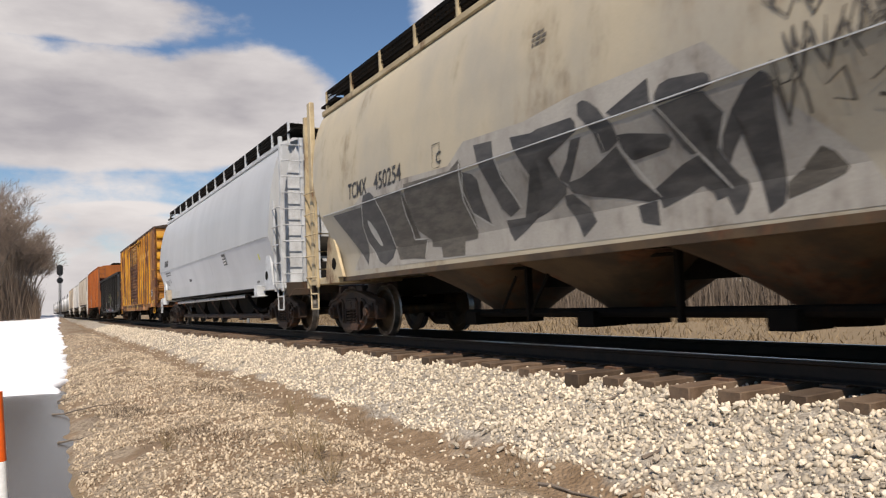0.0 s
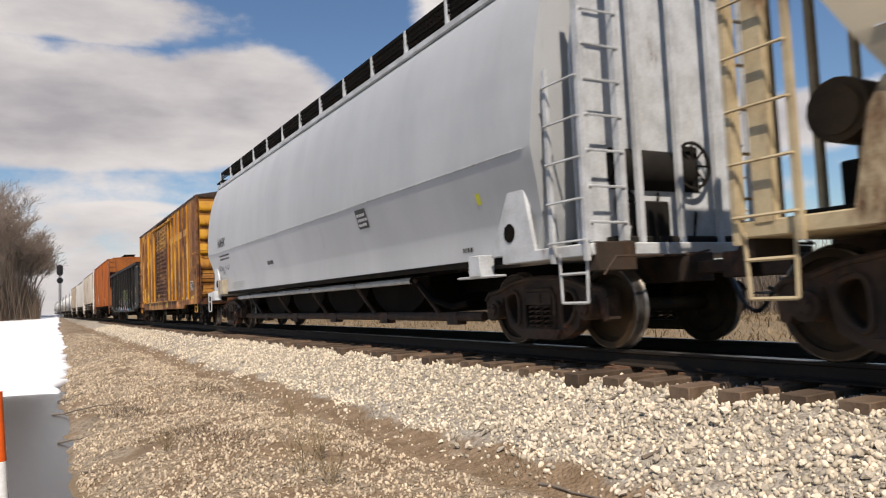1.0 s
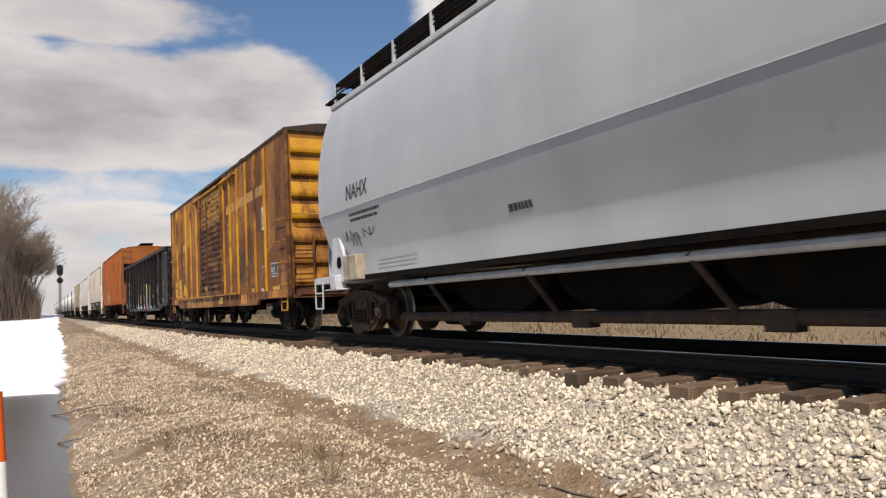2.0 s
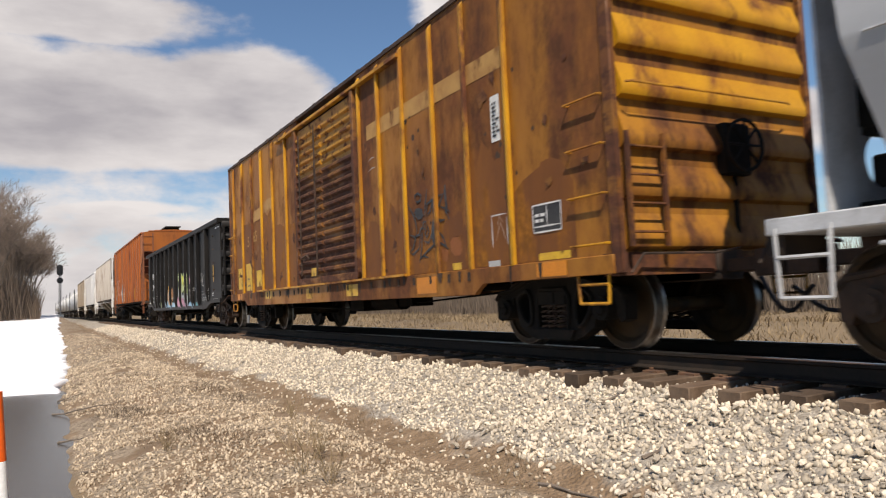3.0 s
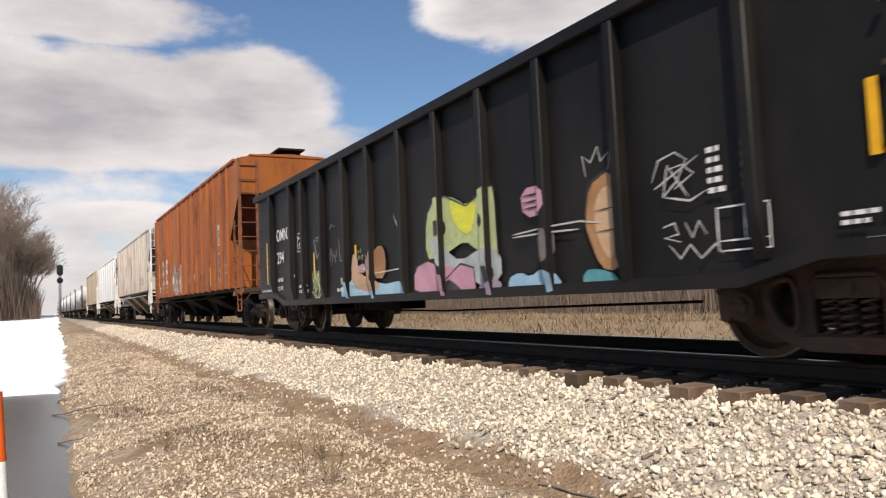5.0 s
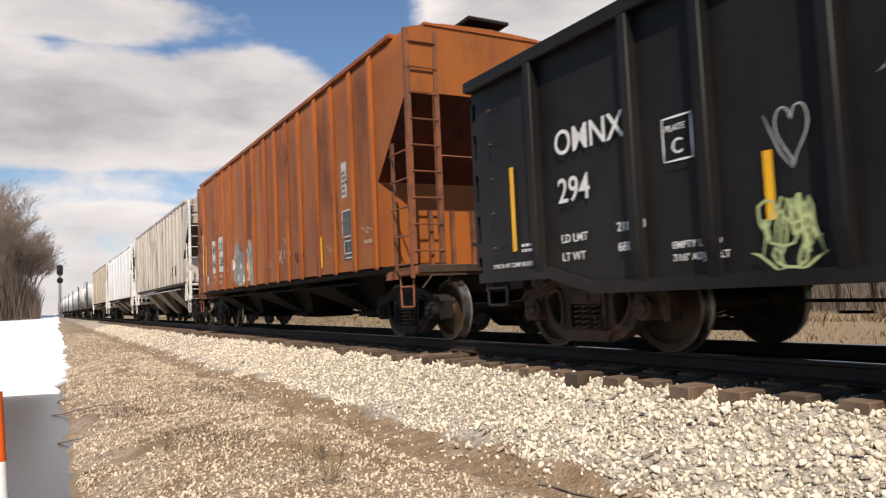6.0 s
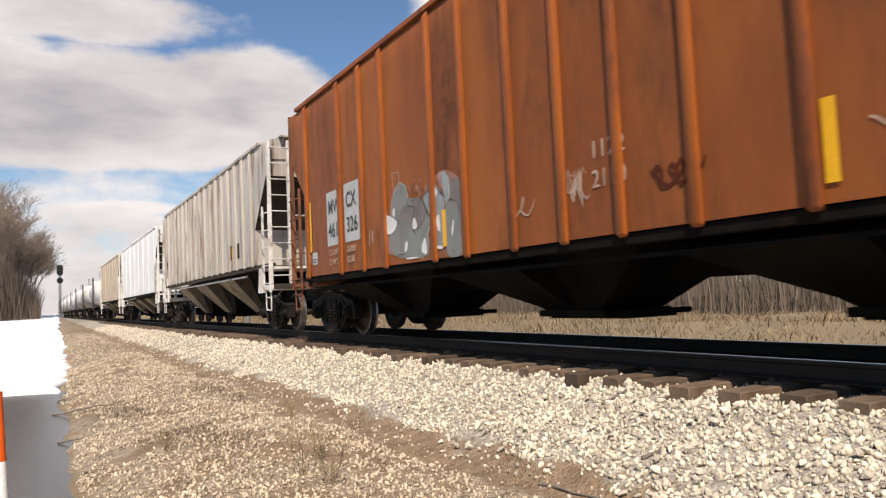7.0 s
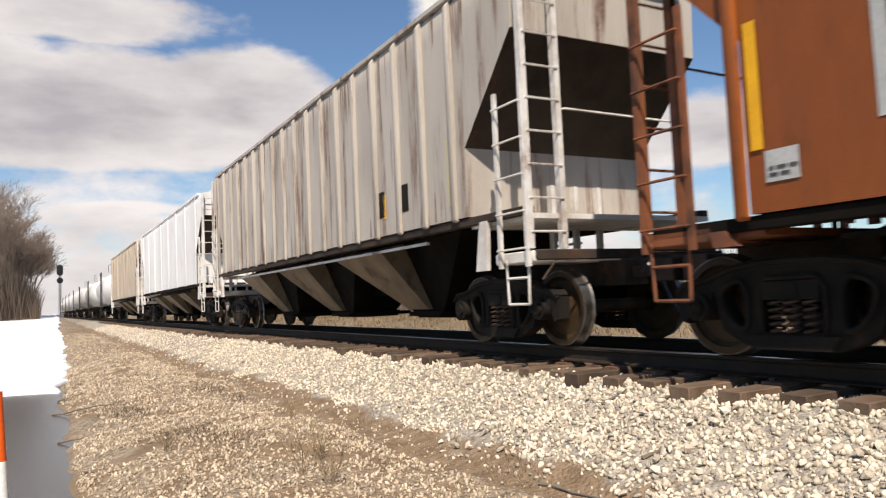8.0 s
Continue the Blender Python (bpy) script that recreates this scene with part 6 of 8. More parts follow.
    strokes(car, "panel_border", [[(5.32, 1.42), (5.72, 1.42), (5.72, 1.72), (5.32, 1.72), (5.32, 1.42)], [(5.52, 1.50), (5.52, 1.72)], [(5.32, 1.50), (5.72, 1.50)]], 0.022, M["ink_white"], flat, 0.011)
    paint(car, "placard", rect(5.26, 2.50, 5.50, 3.14), M["label_grey"], flat)
    bars(car, 5.30, 2.56, 0.16, 0.45, 5, M["ink_black"], flat, 0.012, 11)
    bars(car, 6.2, 1.6, 0.5, 0.12, 1, M["faded_white"], flat, seed=12)
    return car


def pale_hopper():
    mats = dict(body=M["pale_hopper"], post=M["pale_hopper"], frame=M["pale_frame"], sill=M["end_shade_grime"], angle=M["pale_frame"], bay=M["pale_bay"], end=M["end_shade_grime"], body_label="pale grey steel sides with rust streaks")
    posts = [-7.3 + k * 0.825 for k in range(18)]
    car = ribbed_hopper("pale grey ribbed covered hopper car with rust streaks", -97.05, 8.3, 7.0, mats, posts, 1.66, 4.62, ((-5.4, -1.9), (-1.9, 1.9), (1.9, 5.9)), side_x=7.35, post_w=0.05, post_d=0.07)
    flat = smooth_profile([(0, 1.52), (5, 1.52)])
    for x in (4.05, 4.88):
        paint(car, "data_panel", rect(x + 0.06, 1.95, x + 0.46, 2.36), M["cast_dark"], flat, label="dark grey data panel")
    paint(car, "reflector", rect(4.46, 1.92, 4.56, 2.30), M["reflector"], flat)
    paint(car, "faded_strip", rect(6.50, 1.85, 6.62, 2.75), M["faded_lemon"], flat)
    rng = random.Random(23)
    for k in range(70):                                       # runs of rust from the roof edge and up from the sill
        x, w = rng.uniform(-7.2, 7.2), rng.uniform(0.02, 0.07)
        h = rng.uniform(0.25, 1.1)
        if k % 3:
            pts = [(x, 4.50), (x + w, 4.50), (x + w * 0.75, 4.50 - h * 0.6), (x + w * 0.45, 4.50 - h), (x + w * 0.2, 4.50 - h * 0.5)]
        else:
            pts = [(x, 1.68), (x + w, 1.68), (x + w * 0.8, 1.68 + h * 0.3), (x + w * 0.4, 1.68 + h * 0.45)]
        paint(car, "rust_run", pts, M["thin_rust"], flat, 0.004)
    return car


def far_hopper(label, x0, body, turning=False):
    mats = dict(body=M[body], post=M[body], frame=M["pale_frame"], sill=M["under"], bay=M["pale_bay"], end=M["end_shade_grime"], body_label="")
    return ribbed_hopper(label, x0, 8.2, 6.9, mats, [-7.0 + 2.0 * k for k in range(8)], 1.5, 4.5, ((-5.4, -1.9), (-1.9, 1.9), (1.9, 5.4)), turning=turning, side_x=7.3, post_w=0.04, post_d=0.03)


def tank_car(x0):
    car = thing("tank_car", "white cylindrical tank car with a black underframe", "tank car", "freight cars of the train")
    bm = bmesh.new()
    prof = [(-8.0, 0.05), (-7.9, 0.7), (-7.6, 1.2), (-7.2, 1.45), (7.2, 1.45), (7.6, 1.2), (7.9, 0.7), (8.0, 0.05)]
    add_lathe(bm, prof, 28)
    bmesh.ops.rotate(bm, verts=bm.verts, cent=(0, 0, 0), matrix=Matrix.Rotation(math.pi / 2, 3, "Z"))
    bmesh.ops.translate(bm, verts=bm.verts, vec=(0, 0, 2.65))
    part("tank", bm, M["white_car"], car, "white tank shell")
    bm = bmesh.new()
    add_tube(bm, (0, 0, 4.0), (0, 0, 4.45), 0.45, 16)
    add_box(bm, -1.3, 1.3, -0.8, 0.8, 4.1, 4.15)
    part("dome", bm, M["white_car"], car)
    bm = bmesh.new()
    for s in (-1, 1):
        add_pipe(bm, [(-1.3, s * 0.8, 4.15), (-1.3, s * 0.8, 4.75), (1.3, s * 0.8, 4.75), (1.3, s * 0.8, 4.15)], 0.02, 5)
    part("guard_rail", bm, M["signal_black"], car)
    bm = bmesh.new()
    add_box(bm, -8.6, 8.6, -0.3, 0.3, 0.8, 1.25)
    for s in (-1, 1):
        add_box(bm, *sorted((s * 8.6, s * 6.6)), -1.4, 1.4, 1.0, 1.2)
    part("underframe", bm, M["under"], car)
    for s in (-1, 1):
        add_truck(car, s * 6.9, False, False)
        add_coupler(car, s, 8.6)
        add_ladder(car, (0.9 * s, -1.5), (0.45 * s, -1.5), 1.0, 4.1, 8, M["signal_black"], 0.025, name="side_ladder")
    CARS.append((car, x0))
    return car


# ---------------------------------------------------------------- yellow boxcar
def boxcar():
    car = thing("boxcar", "yellow boxcar with large rust-brown patches and a ribbed sliding door", "boxcar", "freight cars of the train")
    half, sill, eave = 7.78, 0.92, 4.50
    W = 1.52
    flat = smooth_profile([(0, W), (5, W)])
    for s in (-1, 1):
        for x0, x1 in ((-half, -1.66), (1.62, half)):
            bm = bmesh.new()
            add_box(bm, x0, x1, *sorted((s * W, s * (W - 0.05))), sill, eave)
            part("side_panel", bm, M["box_paint"], car)
        # sliding door with pressed ribs
        bm = bmesh.new()
        add_box(bm, -1.66, 1.62, *sorted((s * (W - 0.04), s * (W + 0.02))), 1.06, 4.24)
        door = part("door", bm, M["box_door"], car, "sliding door with pressed ribs, yellow above and rust-brown below")
        bm = bmesh.new()
        add_box(bm, -1.56, 1.50, *sorted((s * (W + 0.02), s * (W + 0.026))), 3.16, 4.22)
        part("door_panel", bm, M["door_yellow"], door)
        for k in range(17):                                 # the ribs high on the door have kept their yellow
            z = 1.22 + k * 0.172
            rib_paint = M["door_yellow"] if z > 3.15 else M["box_door"]
            for a, b in ((-1.55, -0.12), (-0.02, 1.52)):
                bm = bmesh.new()
                add_prism_x(bm, [(s * (W + 0.02), z), (s * (W + 0.075), z + 0.035), (s * (W + 0.075), z + 0.075), (s * (W + 0.02), z + 0.115)], a, b)
                part("pressed_rib", bm, rib_paint, door)
        bm = bmesh.new()
        for x in (-1.66, 1.50):
            add_box(bm, x, x + 0.12, *sorted((s * W, s * (W + 0.09))), 1.02, 4.28)
        add_box(bm, -1.66, 1.62, *sorted((s * W, s * (W + 0.085))), 1.02, 1.15)
        part("door_frame", bm, M["box_door"], door, bevel=0.008)
        bm = bmesh.new()
        add_box(bm, -half + 3.0, 3.4, *sorted((s * W, s * (W + 0.10))), 0.985, 1.02)
        add_box(bm, -3.0, 3.4, *sorted((s * W, s * (W + 0.10))), 4.28, 4.33)
        part("door_track", bm, M["box_post"], car)
        bm = bmesh.new()                                     # lock bar, handle and crank on the door
        for x in (-1.28, -0.35):
            add_tube(bm, (x, s * (W + 0.10), 1.2), (x, s * (W + 0.10), 4.1), 0.016, 5)
        add_pipe(bm, [(-1.3, s * (W + 0.11), 1.55), (-0.9, s * (W + 0.12), 1.6), (-0.75, s * (W + 0.12), 1.52)], 0.02, 5)
        part("lock_bar", bm, M["cast"], door)
        for x in (-7.25, -6.33, -5.37, -4.45, -3.5, -2.45, 1.74, 2.52, 3.38, 4.32, 5.18, 6.1):
            bm = bmesh.new()
            add_prism_x(bm, [(s * W, sill + 0.02), (s * (W + 0.055), sill + 0.06), (s * (W + 0.055), eave - 0.12), (s * W, eave - 0.04)], x - 0.034, x + 0.034)
            part("side_post", bm, M["box_post"], car, bevel=0.008)
        # deep side sill, shallower over the trucks
        bm = bmesh.new()
        add_prism(bm, [(-half + 0.02, 0.80), (-6.15, 0.80), (-5.95, 0.66), (5.25, 0.66), (5.45, 0.80), (half - 0.02, 0.80), (half - 0.02, 0.985), (-half + 0.02, 0.985)], s * (W + 0.01) - 0.035, s * (W + 0.01) + 0.035)
        part("side_sill", bm, M["box_paint"], car, bevel=0.006)
        for k in range(22):
            bm = bmesh.new()
            x = -5.6 + k * 0.51
            add_box(bm, x, x + 0.06, *sorted((s * (W + 0.04), s * (W + 0.055))), 0.84, 0.95)
            part("sill_clip", bm, M["cast"], car)
    for s in (-1, 1):
        bm = bmesh.new()
        e = s * half
        add_box(bm, *sorted((e, e - s * 0.05)), -W, W, sill, eave)
        end = part("end_wall", bm, M["end_brown"], car, "bright yellow corrugated end")
        for k in range(7):
            z = 1.02 + k * 0.495
            bm = bmesh.new()
            pts = [(e, z), (e + s * 0.070, z + 0.03), (e + s * 0.085, z + 0.07), (e + s * 0.080, z + 0.14), (e, z + 0.36)]
            add_prism(bm, pts, -W + 0.10, W - 0.10)
            part("end_corrugation", bm, M["box_end"] if k > 2 else M["end_brown"], end)
        for y in (-W, W):
            bm = bmesh.new()
            add_box(bm, e - 0.07, e + 0.07, y - 0.05 if y > 0 else y - 0.02, y + 0.02 if y > 0 else y + 0.05, 0.80, eave + 0.02)
            part("corner_post", bm, M["box_door"], car, bevel=0.01)
        bm = bmesh.new()
        add_box(bm, *sorted((e + s * 0.02, e - s * 0.2)), -W, W, 0.78, 1.0)
        part("end_sill", bm, M["box_door"], car)
        # side and end ladders of plain rungs
        sx = e - s * 0.04
        for y in (-1, 1):
            for k in range(4):
                bm = bmesh.new()
                z = 1.10 + k * 0.485
                a, b = sx - s * 0.04, sx - s * 0.56
                add_pipe(bm, [(a, y * W, z), (a, y * (W + 0.07), z), (b, y * (W + 0.07), z), (b, y * W, z)], 0.013, 5)
                part("ladder_rung", bm, M["box_post"], car)
        add_ladder(car, (e + s * 0.14, -1.45), (e + s * 0.14, -0.98), 1.05, 2.15, 4, M["box_door"], 0.022, name="end_ladder")
        bm = bmesh.new()
        add_pipe(bm, [(e + s * 0.16, -1.45, 2.62), (e + s * 0.2, -1.4, 2.62), (e + s * 0.2, 0.9, 2.62), (e + s * 0.16, 1.0, 2.62)], 0.013, 5)
        part("grab_bar", bm, M["box_post"], car)
        add_steps(car, sx - s * 0.32, M["box_post"], -W, 0.82, 0.52, 0.46)
        add_coupler(car, s, half)
        add_truck(car, s * 6.2)
    add_brake_gear(car, 1, half + 0.15, 0.15, 2.1)
    bm = bmesh.new()
    add_prism_x(bm, [(-W - 0.03, eave), (-W - 0.03, eave + 0.06), (-0.8, eave + 0.20), (0, eave + 0.25), (0.8, eave + 0.20), (W + 0.03, eave + 0.06), (W + 0.03, eave)], -half - 0.05, half + 0.05)
    roof = part("roof", bm, M["cast"], car, "rusty galvanised roof")
    for k in range(14):
        x = -half + 0.5 + k * (2 * half - 1.0) / 13
        bm = bmesh.new()
        add_prism_x(bm, [(-W, eave + 0.07), (0, eave + 0.26), (W, eave + 0.07), (W, eave + 0.10), (0, eave + 0.30), (-W, eave + 0.10)], x - 0.05, x + 0.05)
        part("roof_rib", bm, M["cast"], roof)
    bm = bmesh.new()
    add_box(bm, -half + 0.2, half - 0.2, -0.2, 0.2, 0.72, 0.95)
    add_box(bm, -half + 0.1, half - 0.1, -W + 0.08, W - 0.08, 0.92, 0.97)
    for x in frange(-5.0, 5.0, 8):
        add_box(bm, x - 0.06, x + 0.06, -W + 0.1, W - 0.1, 0.78, 0.93)
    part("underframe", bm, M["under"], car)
    bm = bmesh.new()
    add_tube(bm, (0.4, -0.7, 0.62), (1.5, -0.7, 0.62), 0.16, 12)
    add_box(bm, -0.5, 0.15, -0.9, -0.5, 0.45, 0.75)
    add_pipe(bm, [(-5.2, -0.75, 0.58), (-1.0, -0.75, 0.50), (2.2, -0.75, 0.58), (5.2, -0.75, 0.70)], 0.016, 5)
    add_box(bm, 1.6, 2.1, -0.85, -0.45, 0.52, 0.74)
    part("brake_rigging", bm, M["under"], car)
    # paint patches, stencils and tags
    sy = smooth_profile([(0, W + 0.045), (0.985, W + 0.045), (0.99, W), (5, W)])
    for x0, z0, x1, z1, m in ((3.70, 0.71, 4.28, 0.94, "orange_patch"), (0.98, 0.74, 1.50, 0.94, "yellow_patch"), (-1.2, 0.74, -0.82, 0.94, "yellow_patch"), (-4.2, 0.80, -3.65, 0.97, "yellow_patch"),
                              (6.56, 0.82, 7.08, 0.975, "orange_patch"), (-6.95, 0.82, -6.46, 0.975, "orange_patch"), (4.66, 1.0, 4.90, 1.09, "yellow_patch")):
        paint(car, "paint_patch", rect(x0, z0, x1, z1), M[m], sy)
    for x0, z0, x1, z1 in ((-5.11, 1.12, -4.52, 1.52), (-6.97, 1.10, -6.42, 1.66), (-6.12, 1.04, -5.54, 1.74), (6.56, 1.0, 7.10, 1.08)):
        paint(car, "paint_patch", rect(x0, z0, x1, z1), M["yellow_patch"], flat)
    paint(car, "door_patch", rect(-0.70, 1.17, -0.42, 1.33), M["yellow_patch"], flat, 0.10)
    for x0, z0, x1, z1 in ((-4.36, 2.88, -3.55, 3.14), (-5.3, 2.75, -4.55, 3.02), (2.0, 3.3, 6.0, 3.55)):
        paint(car, "faded_stripe", [(x0, z0), (x1, z0 + 0.04), (x1, z1 + 0.05), (x0, z1)], M["tan_stripe"], flat, 0.004)
    letters(car, "LD LMT", -6.66, 1.18, 0.10, M["ink_black"], flat, 0.012)
    bars(car, -5.98, 1.32, 0.3, 0.09, 1, M["spray_dark"], flat, 0.012, 44)
    bars(car, -5.95, 1.14, 0.3, 0.10, 1, M["spray_dark"], flat, 0.012, 45)
    letters(car, "5", -5.92, 2.18, 0.26, M["tan_stripe"], flat)
    letters(car, "65", -5.35, 2.26, 0.26, M["tan_stripe"], flat)
    paint(car, "data_panel", rect(6.49, 1.31, 6.98, 1.61), M["ink_black"], flat)
    strokes(car, "panel_border", [[(6.49, 1.31), (6.98, 1.31), (6.98, 1.61), (6.49, 1.61), (6.49, 1.31)], [(6.74, 1.36), (6.74, 1.60)], [(6.5, 1.37), (6.97, 1.37)]], 0.022, M["ink_white"], flat, 0.011)
    bars(car, 6.53, 1.42, 0.16, 0.12, 2, M["ink_white"], flat, 0.012, 14)
    paint(car, "placard", rect(5.74, 2.48, 5.93, 3.04), M["ink_white"], flat)
    bars(car, 5.775, 2.54, 0.11, 0.44, 9, M["ink_black"], flat, 0.012, 15)
    strokes(car, "panel_border", [[(5.66, 1.22), (5.66, 1.60), (5.98, 1.60)], [(5.98, 1.56), (5.98, 1.24)]], 0.02, M["ink_white"], flat)
    strokes(car, "small_tag", [[(5.74, 1.3), (5.84, 1.5), (5.94, 1.3)], [(5.78, 1.48), (5.82, 1.58), (5.9, 1.5)]], 0.03, M["faded_white"], flat)
    paint(car, "steel_tag", rect(5.55, 0.99, 5.80, 1.06), M["label_grey"], flat)
    for z in (2.95, 2.78):
        strokes(car, "paint_scratch", [[(2.05, z), (2.2, z + 0.03), (2.32, z + 0.02)]], 0.02, M["label_grey"], flat)
    for pts in ([(4.62, 1.44), (4.91, 1.42), (4.94, 1.18), (4.65, 1.19)], [(4.4, 1.45), (4.5, 1.44), (4.54, 1.36), (4.41, 1.35)], [(4.37, 1.34), (4.61, 1.26), (4.55, 1.11), (4.37, 1.15)]):
        paint(car, "faded_spray", soften(pts, 1), M["red_stain"], flat, 0.005)
    for pts in ([(4.49, 1.68), (4.73, 1.69), (4.94, 1.79), (5.0, 1.61), (4.93, 1.43), (4.67, 1.44), (4.57, 1.33), (4.45, 1.48)], [(2.41, 2.34), (2.54, 2.34), (2.55, 2.23), (2.42, 2.24)]):
        paint(car, "rust_stain", soften(pts, 1), M["box_brown"], flat, 0.004)
    # the lower half has gone brown, panel by panel, under a ragged edge
    rng = random.Random(52)
    edges = [-7.70, -7.29, -6.37, -5.41, -4.49, -3.54, -2.49, -1.70]
    for k, (a, b) in enumerate(zip(edges, edges[1:])):
        top_z = (2.55, 2.62, 2.70, 2.72, 2.86, 2.45, 2.30)[k]
        n = 8
        rim = [(b - (b - a) * i / n, top_z + rng.uniform(-0.10, 0.10)) for i in range(n + 1)]
        paint(car, "rust_field", [(a, 1.0), (b, 1.0)] + rim, M["box_brown"], flat, 0.0025)
    for a, b, z0, z1 in ((1.80, 2.48, 1.0, 1.75), (2.56, 3.34, 1.0, 1.95), (3.42, 4.28, 1.0, 1.35), (4.36, 5.14, 1.0, 1.6), (5.22, 6.06, 1.0, 2.4), (6.14, 7.2, 1.0, 1.9)):
        rim = [(b - (b - a) * i / 6, z1 + rng.uniform(-0.25, 0.25)) for i in range(7)]
        paint(car, "rust_field", [(a, z0), (b, z0)] + rim, M["box_brown"], flat, 0.0025)
    for x, z, w, h in ((-6.05, 2.05, 0.16, 0.22), (-5.30, 1.80, 0.34, 0.26), (-5.0, 2.0, 0.22, 0.14), (-6.75, 1.42, 0.30, 0.08), (-5.62, 1.46, 0.34, 0.08), (-5.95, 3.4, 0.3, 0.12)):
        paint(car, "paint_flake", soften([(x, z), (x + w * 0.5, z - h * 0.2), (x + w, z + h * 0.1), (x + w * 0.9, z + h * 0.8), (x + w * 0.4, z + h), (x + w * 0.1, z + h * 0.6)], 1), M["box_door"], flat, 0.011)
    for line in ([(3.41, 2.08), (3.5, 1.96), (3.58, 1.89), (3.66, 1.76), (3.7, 1.61)],
                 [(3.69, 2.06), (3.66, 2.14), (3.76, 2.16), (3.86, 2.11), (3.84, 2.05), (3.74, 2.03), (3.69, 2.06)],
                 [(3.92, 1.8), (3.99, 2.01), (4.04, 2.18)],
                 [(3.97, 1.79), (4.04, 1.97), (4.2, 2.01), (4.5, 2.05), (4.37, 1.9), (4.26, 1.79)],
                 [(4.41, 1.88), (4.55, 1.84), (4.66, 1.78)],
                 [(3.92, 1.78), (3.88, 1.65), (3.81, 1.64), (3.76, 1.56), (3.61, 1.54), (3.45, 1.59)],
                 [(3.68, 1.61), (3.62, 1.48), (3.55, 1.38), (3.44, 1.33), (3.54, 1.29), (3.73, 1.36), (3.8, 1.54)],
                 [(3.8, 1.54), (3.85, 1.58), (3.82, 1.36), (3.73, 1.15)],
                 [(3.74, 1.2), (3.99, 1.31), (4.2, 1.38), (4.36, 1.39), (4.47, 1.35), (4.59, 1.29)],
                 [(3.77, 1.25), (3.9, 1.24), (4.02, 1.21)],
                 [(3.89, 1.46), (4.04, 1.42), (4.16, 1.57), (4.21, 1.76)],
                 [(4.26, 1.77), (4.4, 1.69), (4.52, 1.69)],
                 [(4.29, 1.59), (4.45, 1.46), (4.53, 1.33)],
                 [(4.0, 1.69), (4.06, 1.58), (3.98, 1.5), (3.93, 1.57), (4.01, 1.62)],
                 [(3.86, 1.72), (3.97, 1.73), (3.94, 1.62), (3.86, 1.65)],
                 [(3.61, 1.89), (3.89, 1.91)],
                 [(3.63, 1.84), (3.89, 1.84)],
                 [(3.42, 1.8), (3.48, 1.73)],
                 [(4.03, 1.82), (4.13, 1.86), (4.16, 1.95)],
                 [(4.22, 1.38), (4.27, 1.51), (4.26, 1.67)],
                 [(4.64, 1.68), (4.57, 1.8)]):
        strokes(car, "graffiti_tag", [line], 0.042, M["ink_black"], flat, 0.009)
    for blob in ([(3.62, 1.95), (3.87, 1.94), (3.91, 1.79), (3.7, 1.77)],
                 [(4.51, 2.05), (4.57, 2.21), (4.59, 1.99), (4.61, 1.8), (4.52, 1.75), (4.56, 1.89)],
                 [(4.18, 1.74), (4.28, 1.75), (4.32, 1.5), (4.26, 1.38), (4.13, 1.42), (4.13, 1.62)],
                 [(4.16, 2.0), (4.28, 2.02), (4.29, 1.83), (4.19, 1.78)]):
        paint(car, "graffiti_blob", soften(blob, 1), M["ink_black"], flat, 0.0095)
    rng = random.Random(9)
    for k in range(34):                                       # flaked and stained spots where the paint has gone
        x, z, r = rng.choice((rng.uniform(-7.0, -5.4), rng.uniform(-7.2, -2.0), rng.uniform(1.8, 7.4))), rng.uniform(1.05, 3.6), rng.uniform(0.03, 0.13)
        n = 9
        paint(car, "rust_stain", [(x + r * math.cos(a) * rng.uniform(0.4, 1.3), z + r * math.sin(a) * rng.uniform(0.4, 1.5)) for a in frange(0, math.tau * (n - 1) / n, n - 1)], M["box_door"], flat, 0.010)
    for k in range(18):                                       # runs of rust below the sill bolts
        x = -7.4 + k * 0.83 + rng.uniform(-0.2, 0.2)
        w, h = rng.uniform(0.05, 0.16), rng.uniform(0.1, 0.22)
        paint(car, "rust_run", [(x, 0.975), (x + w, 0.975), (x + w * 0.7, 0.975 - h), (x + w * 0.2, 0.975 - h * 0.8)], M["cast"], sy, 0.009)
    rng = random.Random(8)
    for k in range(16):
        x, z, r = rng.uniform(2.7, 6.6), rng.uniform(1.2, 3.4), rng.uniform(0.02, 0.06)
        paint(car, "rust_spot", [(x + r * math.cos(a) * rng.uniform(0.7, 1.2), z + r * math.sin(a) * rng.uniform(0.8, 1.4)) for a in frange(0, math.tau * 7 / 8, 7)], M["cast"], flat, 0.004)
    CARS.append((car, -43.76))
    return car


